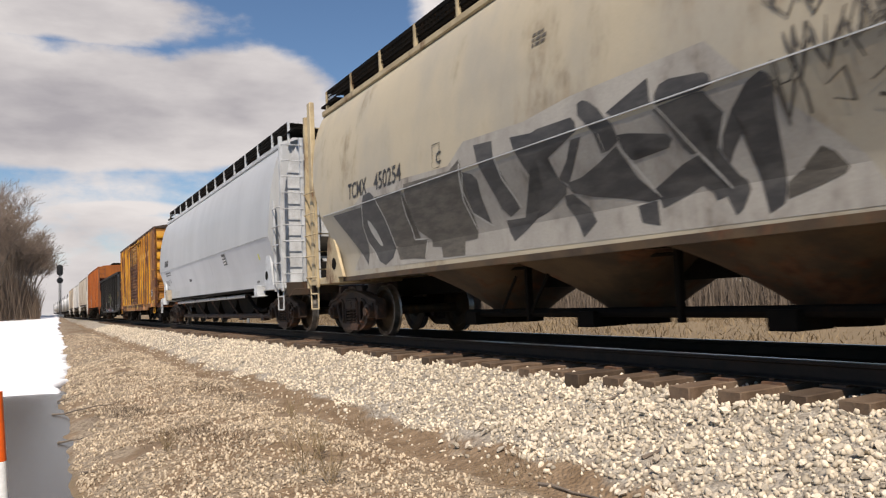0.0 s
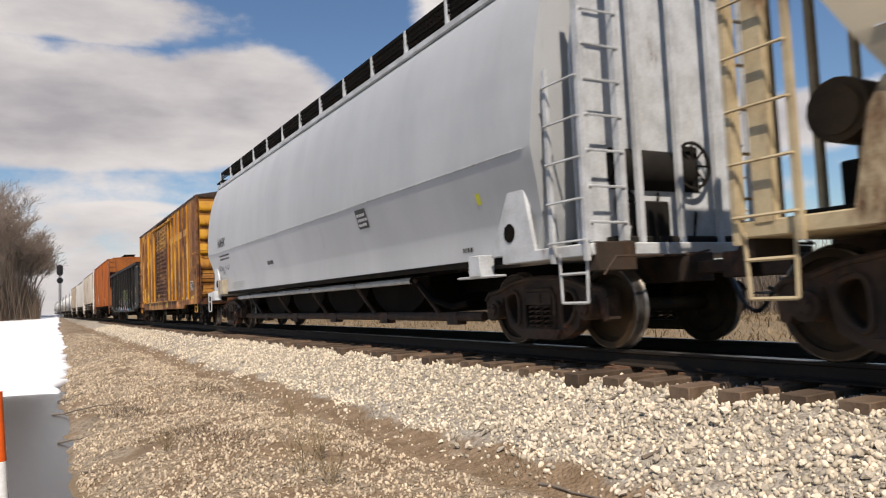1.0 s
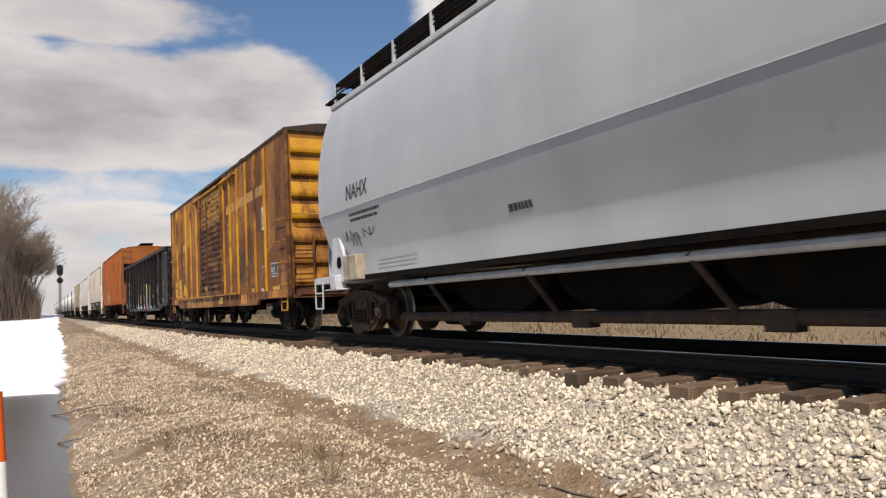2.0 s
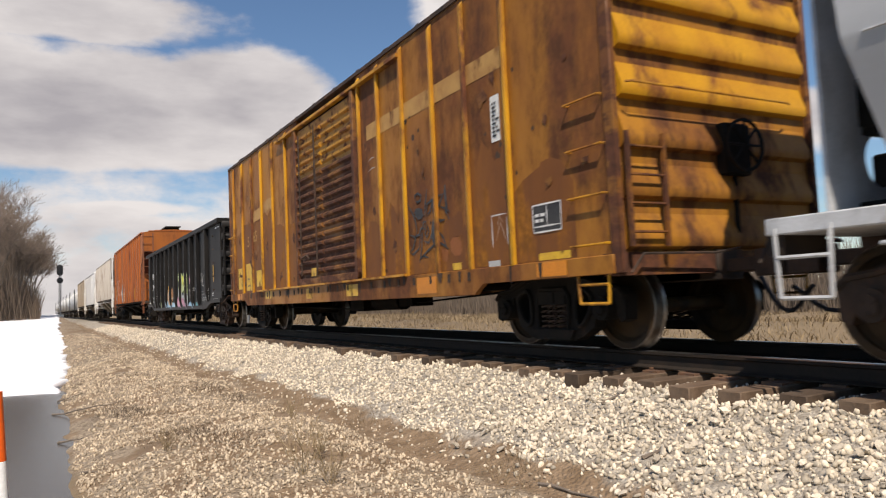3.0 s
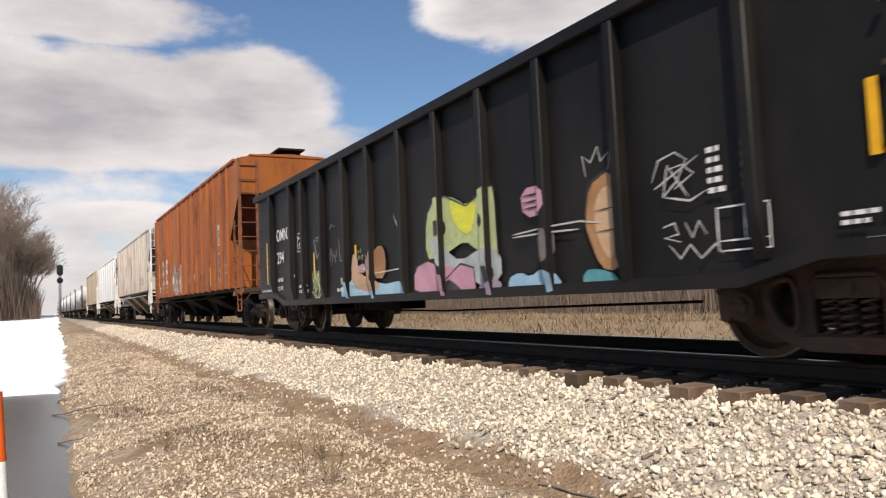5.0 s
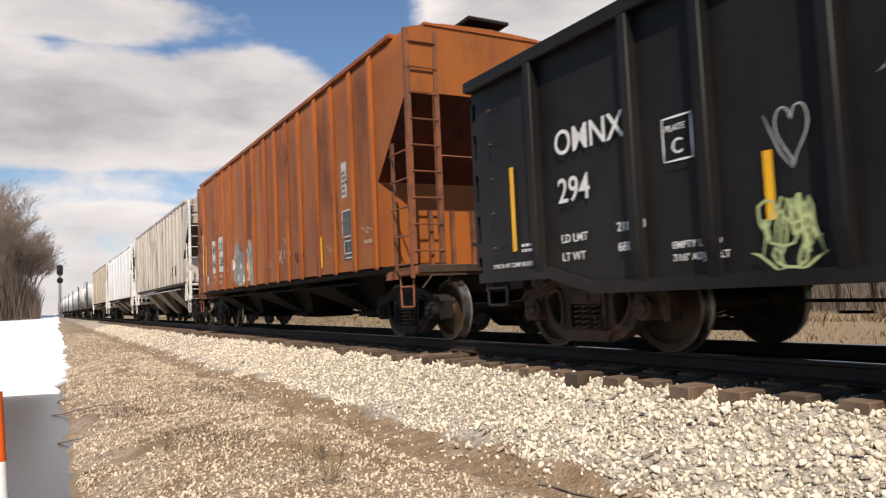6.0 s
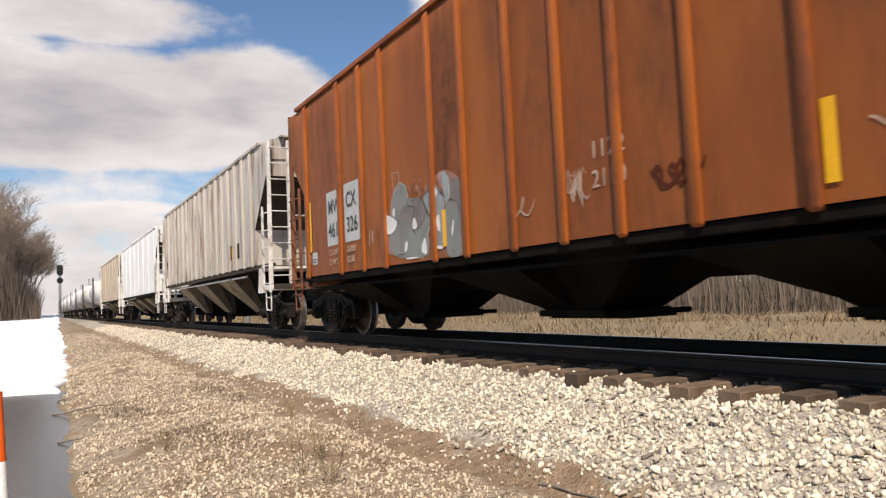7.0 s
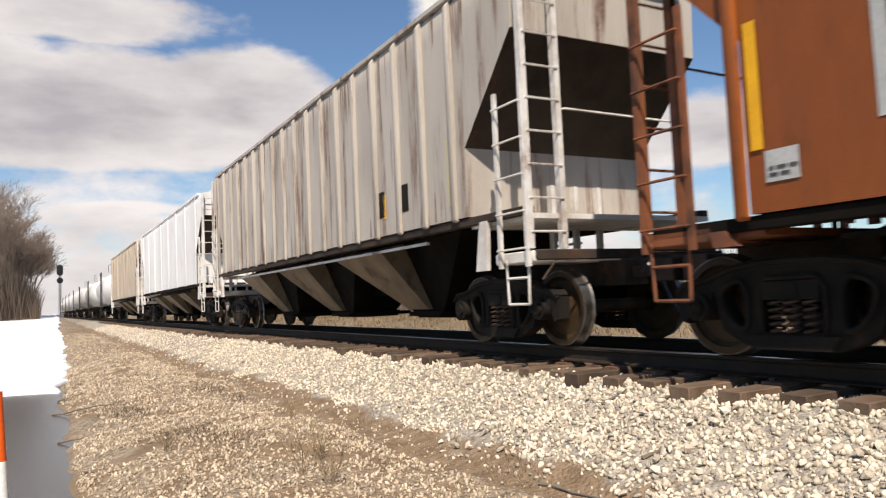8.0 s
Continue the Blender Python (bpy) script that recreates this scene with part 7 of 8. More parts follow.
# ---------------------------------------------------------------- black gondola
def gondola():
    car = thing("gondola", "black ribbed steel gondola car with colourful graffiti along its lower side", "gondola car", "freight cars of the train")
    half, top = 8.08, 3.30
    W = 1.50
    post_x = (-6.83, -5.33, -4.5, -3.4, -2.2, -1.1, 0.1, 1.25, 2.4, 3.6, 4.75, 6.2)
    post_face = smooth_profile([(0.66, W + 0.02), (1.01, W + 0.095), (4, W + 0.095)])

    def paint_across(name, pts, ink, lift):
        """Spray paint on the sheet and across the faces of the posts in front of it."""
        paint(car, name, pts, ink, flat, lift)
        for x in post_x:
            over = clip_x(pts, x - 0.055, x + 0.055)
            if over:
                paint(car, name, over, ink, post_face, lift - 0.003)

    flat = smooth_profile([(0, W), (5, W)])
    for s in (-1, 1):
        bm = bmesh.new()
        add_prism(bm, [(-half, 0.80), (-6.7, 0.80), (-6.0, 0.62), (6.0, 0.62), (6.7, 0.80), (half, 0.80), (half, top), (-half, top)], s * W - 0.025 * s, s * W - 0.075 * s)
        part("side_wall", bm, M["gon_paint"], car)
        bm = bmesh.new()
        add_box(bm, -half - 0.02, half + 0.02, *sorted((s * (W - 0.10), s * (W + 0.09))), top - 0.10, top + 0.05)
        part("top_chord", bm, M["gon_paint"], car, bevel=0.015)
        for x in post_x:
            bm = bmesh.new()
            zb = 0.66 if abs(x) < 6 else 0.82
            add_prism_x(bm, [(s * (W - 0.03), zb), (s * (W + 0.02), zb), (s * (W + 0.095), zb + 0.35), (s * (W + 0.095), top - 0.10), (s * (W - 0.03), top - 0.10)], x - 0.06, x + 0.06)
            part("side_post", bm, M["gon_paint"], car, bevel=0.012)
        bm = bmesh.new()
        add_prism(bm, [(-half, 0.80), (-6.7, 0.80), (-6.0, 0.62), (6.0, 0.62), (6.7, 0.80), (half, 0.80), (half, 0.92), (6.7, 0.92), (6.0, 0.74), (-6.0, 0.74), (-6.7, 0.92), (-half, 0.92)], s * W - 0.03, s * W + 0.03)
        part("side_sill", bm, M["gon_paint"], car)
        for x in (-7.45, 7.5):
            bm = bmesh.new()
            for k in range(5):
                add_tube(bm, (x - 0.25, s * (W + 0.01), 1.2 + k * 0.42), (x - 0.25, s * (W + 0.05), 1.2 + k * 0.42), 0.022, 6)
            part("rung_bolts", bm, M["cast"], car)
    bm = bmesh.new()
    add_box(bm, -half, half, -W + 0.05, W - 0.05, 0.98, 1.06)
    add_box(bm, -half + 0.2, half - 0.2, -0.2, 0.2, 0.68, 0.98)
    for x in frange(-5.6, 5.6, 8):
        add_box(bm, x - 0.06, x + 0.06, -W + 0.1, W - 0.1, 0.78, 0.98)
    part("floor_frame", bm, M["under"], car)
    for s in (-1, 1):
        e = s * half
        bm = bmesh.new()
        add_box(bm, *sorted((e - s * 0.02, e - s * 0.10)), -W + 0.03, W - 0.03, 0.85, top - 0.05)
        end = part("end_wall", bm, M["gon_paint"], car)
        for z in (1.10, 1.62, 2.14, 2.66, 3.05):
            bm = bmesh.new()
            add_prism(bm, [(e - s * 0.02, z), (e + s * 0.13, z + 0.03), (e + s * 0.13, z + 0.20), (e - s * 0.02, z + 0.24)], -W + 0.05, W - 0.05)
            part("end_rib", bm, M["gon_paint"], end, bevel=0.01)
        bm = bmesh.new()
        add_box(bm, *sorted((e + s * 0.10, e - s * 0.14)), -W - 0.09, W + 0.09, top - 0.09, top + 0.05)
        part("end_chord", bm, M["gon_paint"], car, bevel=0.015)
        add_ladder(car, (e + s * 0.17, -1.40), (e + s * 0.17, -0.95), 1.0, 3.1, 5, M["gon_paint"], 0.03, out=(s * 0.04, 0, 0), name="end_ladder")
        add_steps(car, e - s * 0.35, M["gon_paint"], -W, 0.85, 0.53, 0.42)
        add_coupler(car, s, half)
        add_truck(car, s * 6.6, True)
    add_brake_gear(car, -1, half + 0.2, -0.75, 2.0)
    bm = bmesh.new()                                          # crew step under the brake wheel
    add_box(bm, -half - 0.42, -half - 0.02, -1.35, -0.25, 1.30, 1.34)
    for y in (-1.30, -0.30):
        add_tube(bm, (-half - 0.38, y, 1.30), (-half - 0.05, y, 0.98), 0.02, 5)
    part("crew_step", bm, M["gon_paint"], car)
    bm = bmesh.new()
    for x in (-3.6, -2.2):
        add_pipe(bm, [(x, -1.35, 0.66), (x, -1.35, 0.42), (x + 0.25, -1.35, 0.42), (x + 0.25, -1.35, 0.66)], 0.016, 5)
    add_pipe(bm, [(-5.0, -0.8, 0.5), (0, -0.8, 0.44), (5.0, -0.8, 0.5)], 0.016, 5)
    add_box(bm, -3.2, -1.2, -1.0, -0.5, 0.48, 0.70)
    part("brake_rigging", bm, M["under"], car)
    for x, yy in ((7.55, 0), (7.9, 0)):
        paint(car, "corner_mark", rect(x, 3.07, x + 0.18, 3.12), M["ink_white"], flat)
    # lettering
    letters(car, "OMNX", -6.50, 2.09, 0.255, M["ink_white"], flat, stretch=0.92)
    letters(car, "294", -6.48, 1.58, 0.255, M["ink_white"], flat, stretch=0.92)
    for i, (a, b) in enumerate((("LD LMT", "218000"), ("LT WT", "68000"))):
        letters(car, a, -6.46, 1.16 - i * 0.19, 0.085, M["ink_white"], flat)
        letters(car, b, -5.62, 1.20 - i * 0.19, 0.085, M["ink_white"], flat)
    bars(car, -7.18, 1.12, 0.28, 0.12, 2, M["ink_white"], flat, seed=16)
    letters(car, "2 INCH HF COMP SHOES", -7.78, 0.96, 0.05, M["ink_white"], flat)
    strokes(car, "plate_border", [[(-4.98, 1.74), (-4.66, 1.74), (-4.66, 2.12), (-4.98, 2.12), (-4.98, 1.74)]], 0.022, M["ink_white"], flat)
    letters(car, "PLATE", -4.95, 2.00, 0.055, M["ink_white"], flat)
    letters(car, "C", -4.89, 1.80, 0.13, M["ink_white"], flat)
    letters(car, "EMPTY LOAD", -4.95, 0.98, 0.06, M["ink_white"], flat)
    letters(car, "7/16\" ADJ BOLT", -4.95, 0.87, 0.06, M["ink_white"], flat)
    letters(car, "RELEASE ROD", -2.75, 0.84, 0.055, M["ink_white"], flat)
    paint(car, "stencil_panel", rect(-2.55, 0.96, -2.22, 1.08), M["pale_green"], flat)
    for x, z0, z1 in ((-7.32, 1.14, 2.12), (-3.97, 1.12, 1.65), (-1.82, 1.12, 1.62), (7.12, 1.46, 1.98)):
        paint(car, "reflector", rect(x - 0.035, z0, x + 0.045, z1), M["reflector"], flat, label="yellow reflective strip")
    strokes(car, "chalk_heart", [[(-3.75 + 0.0135 * 16 * math.sin(a) ** 3 * 0.62, 1.76 + 0.0135 * (13 * math.cos(a) - 5 * math.cos(2 * a) - 2 * math.cos(3 * a) - math.cos(4 * a)) * 1.15) for a in frange(0, math.tau, 26)], [(-3.98, 1.92), (-3.85, 1.6), (-3.76, 1.48)]], 0.016, M["label_grey"], flat)
    strokes(car, "chalk_tag", [[(-3.05, 1.35), (-3.05, 1.68), (-2.9, 1.5), (-3.0, 1.35)], [(-2.82, 1.6), (-2.8, 1.38), (-2.7, 1.62)], [(-2.6, 1.8), (-2.55, 1.4), (-2.3, 1.38)], [(-3.1, 2.0), (-2.95, 2.1), (-2.8, 2.05)]], 0.014, M["spray_outline"], flat)
    strokes(car, "graffiti_tag", [scribble(-4.1, 1.05, 0.6, 0.25, 31), scribble(-4.08, 0.88, 0.62, 0.26, 32), scribble(-4.08, 0.72, 0.6, 0.2, 33), scribble(-4.0, 0.8, 0.5, 0.45, 34), scribble(-3.9, 0.9, 0.4, 0.4, 35)], 0.026, M["pale_green"], flat)
    paint_across("graffiti_figure", soften([(0.77, 1.2), (0.83, 1.8), (1.06, 2.0), (1.38, 2.02), (1.69, 1.93), (1.92, 1.81), (2.22, 1.92), (2.56, 2.0), (2.6, 1.81), (2.6, 1.36), (2.62, 1.1), (2.16, 1.21), (1.87, 1.37), (1.5, 1.27), (1.12, 1.18)], 1), M["pale_green"], 0.008)
    paint_across("graffiti_figure", soften([(1.5, 2.0), (1.8, 1.82), (2.2, 1.87), (2.07, 1.5), (1.88, 1.42), (1.54, 1.68)], 1), M["lime"], 0.012)
    paint_across("graffiti_figure", soften([(0.8, 1.45), (1.15, 1.57), (1.36, 1.28), (1.73, 1.1), (2.25, 1.25), (2.67, 1.18), (2.68, 0.81), (2.11, 0.76), (1.91, 1.02), (1.38, 0.97)], 1), M["silver_light"], 0.01)
    paint_across("graffiti_eye", soften([(1.14, 1.69), (1.35, 1.7), (1.4, 1.53), (1.22, 1.47), (1.07, 1.56)], 1), M["ink_black"], 0.014)
    paint_across("graffiti_eye", soften([(2.2, 1.67), (2.38, 1.67), (2.43, 1.52), (2.29, 1.48), (2.17, 1.54)], 1), M["ink_black"], 0.014)
    paint_across("graffiti_eye", soften([(2.27, 1.01), (2.49, 1.01), (2.51, 0.85), (2.34, 0.79), (2.23, 0.86)], 1), M["ink_black"], 0.014)
    paint_across("graffiti_letter", soften([(0.39, 0.68), (0.4, 1.09), (0.93, 1.19), (1.32, 0.89), (1.73, 1.08), (2.05, 1.01), (2.1, 0.66)], 1), M["pink"], 0.012)
    paint_across("graffiti_letter", soften([(2.1, 0.65), (2.21, 0.83), (2.64, 0.85), (2.68, 0.64)], 1), M["pale_pink"], 0.0115)
    paint_across("graffiti_shade", soften([(1.32, 0.92), (1.7, 0.77), (1.74, 0.67), (1.25, 0.68)], 1), M["ink_black"], 0.013)
    paint_across("graffiti_sign", soften([(3.12, 1.84), (3.62, 1.83), (3.66, 1.52), (3.16, 1.49)], 1), M["pink"], 0.008)
    paint_across("graffiti_sign", soften([(3.39, 1.35), (3.7, 1.34), (3.7, 1.02), (3.41, 0.95)], 1), M["silver_brown"], 0.008)
    paint_across("graffiti_patch", soften([(2.82, 0.64), (2.8, 0.84), (3.05, 0.9), (3.23, 0.83), (3.48, 0.93), (3.77, 0.81), (3.79, 0.63)], 1), M["sky_blue"], 0.01)
    paint_across("graffiti_figure", soften([(4.2, 1.32), (4.3, 1.72), (4.55, 1.81), (4.65, 1.73), (4.66, 1.36), (4.7, 0.99), (4.62, 0.82), (4.4, 0.87), (4.27, 1.15)], 1), M["ochre"], 0.008)
    paint_across("graffiti_figure", soften([(4.34, 1.43), (4.44, 1.63), (4.61, 1.67), (4.61, 1.38), (4.62, 1.0), (4.53, 0.93), (4.39, 1.14)], 1), M["peach"], 0.01)
    paint_across("graffiti_patch", soften([(4.12, 0.61), (4.14, 0.86), (4.4, 0.86), (4.63, 0.79), (4.65, 0.63)], 1), M["teal"], 0.007)
    paint_across("graffiti_patch", soften([(-2.54, 0.67), (-2.55, 0.98), (-1.33, 1.02), (-0.83, 0.89), (0.06, 0.94), (0.09, 0.67)], 1), M["sky_blue"], 0.008)
    paint_across("graffiti_figure", soften([(-2.04, 0.92), (-1.98, 1.46), (-1.76, 1.47), (-1.68, 1.11), (-0.95, 0.97), (-0.83, 0.83), (-1.35, 0.79)], 1), M["peach"], 0.01)
    paint_across("graffiti_figure", soften([(-1.18, 1.41), (-0.76, 1.56), (-0.58, 1.38), (-0.62, 0.99), (-1.08, 1.01)], 1), M["ochre"], 0.009)
    for line in ([(0.77, 1.2), (0.83, 1.8), (1.06, 2.0), (1.38, 2.02), (1.92, 1.81), (2.56, 2.0), (2.6, 1.81), (2.62, 1.1)], [(0.39, 0.7), (0.4, 1.09), (0.93, 1.19), (1.32, 0.89), (1.73, 1.08), (2.05, 1.01), (2.1, 0.66)], [(4.2, 1.32), (4.3, 1.72), (4.55, 1.81), (4.65, 1.73), (4.66, 1.36), (4.7, 0.99)], [(4.37, 1.43), (4.65, 1.44)], [(4.37, 1.22), (4.68, 1.23)], [(3.16, 1.75), (3.63, 1.74)], [(3.16, 1.67), (3.64, 1.67)], [(3.17, 1.6), (3.65, 1.6)],):
        strokes(car, "graffiti_outline", [line], 0.022, M["ink_black"], flat, 0.0155)
    for line in ([(2.93, 1.33), (3.58, 1.36), (4.13, 1.36), (4.44, 1.31)], [(2.93, 1.3), (3.57, 1.3), (4.12, 1.28)], [(-0.24, 1.97), (-0.05, 1.67), (0.16, 1.33)], [(-1.85, 1.26), (-0.97, 1.09), (0.14, 1.12)], [(4.26, 1.79), (4.22, 2.01), (4.34, 1.92), (4.45, 2.06), (4.49, 1.91), (4.62, 1.99), (4.59, 1.81)],):
        strokes(car, "graffiti_line", [line], 0.024, M["spray_outline"], flat, 0.013)
    for line in ([(5.14, 1.59), (5.23, 1.77), (5.42, 1.81), (5.54, 1.73), (5.43, 1.56), (5.26, 1.44), (5.56, 1.37), (5.74, 1.44)], [(5.3, 1.67), (5.49, 1.69), (5.61, 1.6), (5.39, 1.49)], [(5.26, 1.44), (5.33, 1.71), (5.54, 1.41)], [(5.16, 1.52), (5.67, 1.74)], [(5.23, 1.17), (5.37, 1.2), (5.41, 1.1), (5.25, 1.08), (5.43, 1.03)], [(5.49, 1.19), (5.56, 1.06), (5.64, 1.19), (5.71, 1.07)], [(5.3, 1.01), (5.42, 0.89), (5.53, 1.0), (5.64, 0.88), (5.8, 0.99), (5.86, 0.9)],):
        strokes(car, "graffiti_tag", [line], 0.022, M["spray_outline"], flat, 0.012)
    paint_across("graffiti_patch", soften([(-2.19, 0.74), (-2.21, 0.87), (-2.1, 1.01), (-2.07, 0.95), (-2.02, 1.07), (-1.96, 0.98), (-1.86, 0.95), (-1.81, 1.07), (-1.76, 0.93), (-1.67, 1.08), (-1.62, 0.94), (-1.52, 1.06), (-1.46, 0.91), (-1.35, 0.85), (-1.1, 0.8), (-1.11, 0.65), (-2.13, 0.65)], 1), M["sky_blue"], 0.006)
    paint_across("graffiti_patch", soften([(-1.71, 1.26), (-1.41, 1.28), (-1.39, 1.13), (-1.69, 1.12)], 1), M["pink"], 0.008)
    paint_across("graffiti_figure", soften([(-1.41, 1.38), (-1.35, 1.29), (-1.21, 1.2), (-1.07, 1.12), (-1.1, 0.83), (-1.2, 0.83), (-1.25, 0.74), (-1.31, 0.93), (-1.37, 1.07)], 1), M["peach"], 0.01)
    paint_across("graffiti_figure", soften([(-1.36, 1.02), (-1.32, 1.04), (-1.25, 0.96), (-1.28, 0.83), (-1.37, 0.86)], 1), M["ochre"], 0.012)
    paint_across("graffiti_figure", soften([(-1.42, 1.42), (-1.38, 1.42), (-1.28, 1.28), (-1.15, 1.18), (-1.05, 1.35), (-1.07, 1.21), (-1.14, 1.13), (-1.27, 1.2)], 1), M["teal"], 0.012)
    for line in ([(-2.04, 0.91), (-1.97, 0.93), (-2.03, 0.88), (-1.96, 0.88)], [(-1.93, 0.92), (-1.87, 0.93), (-1.91, 0.87)], [(-1.85, 0.87), (-1.85, 0.92), (-1.8, 0.87), (-1.79, 0.93)], [(-1.76, 0.88), (-1.75, 0.93), (-1.71, 0.94)], [(-1.69, 0.88), (-1.67, 0.93), (-1.63, 0.88)], [(-1.61, 0.89), (-1.56, 0.94), (-1.55, 0.88)], [(-1.52, 0.89), (-1.51, 0.94), (-1.47, 0.9)], [(-1.81, 0.73), (-1.74, 0.75), (-1.68, 0.71), (-1.61, 0.75), (-1.54, 0.72)],):
        strokes(car, "graffiti_words", [line], 0.035, M["teal"], flat, 0.012)
    for line in ([(-1.91, 0.81), (-1.83, 0.82), (-1.74, 0.81)], [(-1.72, 0.81), (-1.62, 0.83), (-1.52, 0.82)],):
        strokes(car, "graffiti_words", [line], 0.03, M["ink_white"], flat, 0.012)
    for line in ([(-1.73, 1.45), (-1.69, 1.51), (-1.67, 1.44)], [(-1.65, 1.46), (-1.61, 1.52), (-1.6, 1.46)], [(-1.6, 1.52), (-1.54, 1.54)], [(-1.58, 1.46), (-1.57, 1.53)], [(-1.69, 1.36), (-1.68, 1.42), (-1.63, 1.4), (-1.67, 1.38), (-1.63, 1.35)], [(-1.6, 1.35), (-1.59, 1.41), (-1.56, 1.35), (-1.54, 1.42)], [(-1.52, 1.36), (-1.51, 1.42), (-1.47, 1.42)], [(-1.51, 1.39), (-1.48, 1.39)],):
        strokes(car, "graffiti_words", [line], 0.024, M["pale_green"], flat, 0.012)
    for line in ([(-1.35, 1.29), (-1.21, 1.2), (-1.07, 1.12)], [(-1.38, 1.2), (-1.25, 1.15), (-1.08, 1.04)], [(-1.37, 1.07), (-1.3, 1.05)], [(-1.34, 0.99), (-1.19, 1.0), (-1.08, 1.0)], [(-1.4, 1.37), (-1.39, 1.23), (-1.37, 1.02), (-1.38, 0.86)], [(-1.69, 1.12), (-1.39, 1.12)], [(-1.39, 0.73), (-1.11, 0.73)],):
        strokes(car, "graffiti_outline", [line], 0.022, M["ink_black"], flat, 0.0145)
    strokes(car, "panel_border", [[(5.82, 0.92), (6.3, 0.92), (6.3, 1.27), (5.82, 1.27), (5.82, 0.92)], [(6.08, 1.0), (6.08, 1.26)], [(5.82, 1.0), (6.3, 1.0)]], 0.02, M["ink_white"], flat)
    bars(car, 5.75, 1.40, 0.12, 0.42, 5, M["ink_white"], flat, seed=18)
    bars(car, 6.08, 1.40, 0.12, 0.42, 5, M["ink_white"], flat, seed=19)
    bars(car, 6.85, 1.02, 0.25, 0.12, 2, M["ink_white"], flat, seed=20)
    letters(car, "2 INCH HF COMP SHOES", 7.02, 0.88, 0.045, M["ink_white"], flat)
    CARS.append((car, -61.2))
    return car


# ---------------------------------------------------------------- the train
tan_hopper()
grey_hopper()
boxcar()
gondola()
orange_hopper()
pale_hopper()
far_hopper("white covered hopper car with dusty brown outlet bays", -115.1, "white_car")
far_hopper("beige covered hopper car with rust along its posts", -132.9, "beige_car")
for k in range(8):
    tank_car(-151.2 - 18.3 * k)


# ---------------------------------------------------------------- loose stone
def stone_shapes(rng, count=14):
    bm = bmesh.new()
    bmesh.ops.create_icosphere(bm, subdivisions=1, radius=1)
    base = [v.co.copy() for v in bm.verts]
    bm.verts.index_update()
    faces = [[v.index for v in f.verts] for f in bm.faces]
    bm.free()
    shapes = []
    for _ in range(count):
        cuts = [(Vector((rng.gauss(0, 1), rng.gauss(0, 1), rng.gauss(0, 1))).normalized(), rng.uniform(0.35, 0.8)) for _ in range(5)]
        sx, sy, sz = rng.uniform(0.85, 1.6), rng.uniform(0.6, 1.05), rng.uniform(0.4, 0.75)
        vs = []
        for c in base:
            p = c * rng.uniform(0.68, 1.18)
            for n, d in cuts:                       # flat broken faces
                k = p.dot(n) - d
                if k > 0:
                    p = p - n * k
            vs.append((p.x * sx, p.y * sy, p.z * sz))
        shapes.append(np.array(vs))
    return shapes, np.array(faces)


def spread(name, areas, material, seed, label, category, parent=None):
    """Broken stone over the ground: areas of x0, x1, y0, y1, stones to the square metre, least and greatest radius."""
    rng = random.Random(seed)
    shapes, faces = stone_shapes(rng)
    vs, fs, off = [], [], 0
    for x0, x1, y0, y1, density, r0, r1 in areas:
        for _ in range(int((x1 - x0) * (y1 - y0) * density)):
            x, y = rng.uniform(x0, x1), rng.uniform(y0, y1)
            if name == "gravel":
                if y < shore(x) + 0.04 or noise.noise((x * 0.5, y * 1.2, 9)) + 0.5 * noise.noise((x * 2.2, y * 2.6, 5)) > 0.22 + 0.12 * y:
                    continue
                if 3.12 + 0.2 * noise.noise((x * 0.7, 0, 11)) < y < 3.75 and rng.random() < 0.85:
                    continue
            elif y < 3.66 + 0.3 * noise.noise((x * 0.9, 0, 4)) and rng.random() < 0.9:
                continue
            r = r0 + (r1 - r0) * rng.random() ** 1.7
            turn = Euler((rng.uniform(0, 6.3), rng.uniform(0, 6.3), rng.uniform(0, 6.3))).to_matrix()
            v = shapes[rng.randrange(len(shapes))] @ np.array(turn).T * r
            v = v + np.array((x, y, ground_z(x, y) + r * rng.uniform(0.1, 0.5)))
            vs.append(v)
            fs.append(faces + off)
            off += len(v)
    vs, fs = np.concatenate(vs), np.concatenate(fs)
    me = bpy.data.meshes.new(name)
    me.vertices.add(len(vs))
    me.vertices.foreach_set("co", vs.astype(np.float32).ravel())
    me.loops.add(fs.size)
    me.loops.foreach_set("vertex_index", fs.astype(np.int32).ravel())
    me.polygons.add(len(fs))
    me.polygons.foreach_set("loop_start", np.arange(0, fs.size, 3, dtype=np.int32))
    me.update(calc_edges=True)
    me.validate()
    me.materials.append(material)
    return tagged(new(name, me), label, category, kind="stuff")


# ---------------------------------------------------------------- bare trees, thickets and grass
def grow(segs, p, d, length, r, depth, rng, spread_=0.55):
    """Adds the tapered segments of one limb and its branches."""
    steps = 3 if depth > 1 else 2
    for k in range(steps):
        q = p + d * (length / steps)
        r2 = r * (0.86 if depth else 0.6)
        segs.append((p, q, r, r2, depth))
        p, r = q, r2
        d = (d + Vector((rng.uniform(-1, 1), rng.uniform(-1, 1), rng.uniform(-0.3, 0.7))) * 0.16).normalized()
        if depth and (k or depth < 4):
            for _ in range(2 if depth > 2 else 2 + (rng.random() < 0.5)):
                side = Vector((rng.uniform(-1, 1), rng.uniform(-1, 1), rng.uniform(-0.25, 0.6))).normalized()
                grow(segs, p, (d + side * spread_ * 1.4).normalized(), length * rng.uniform(0.55, 0.75), r * 0.62, depth - 1, rng, spread_)


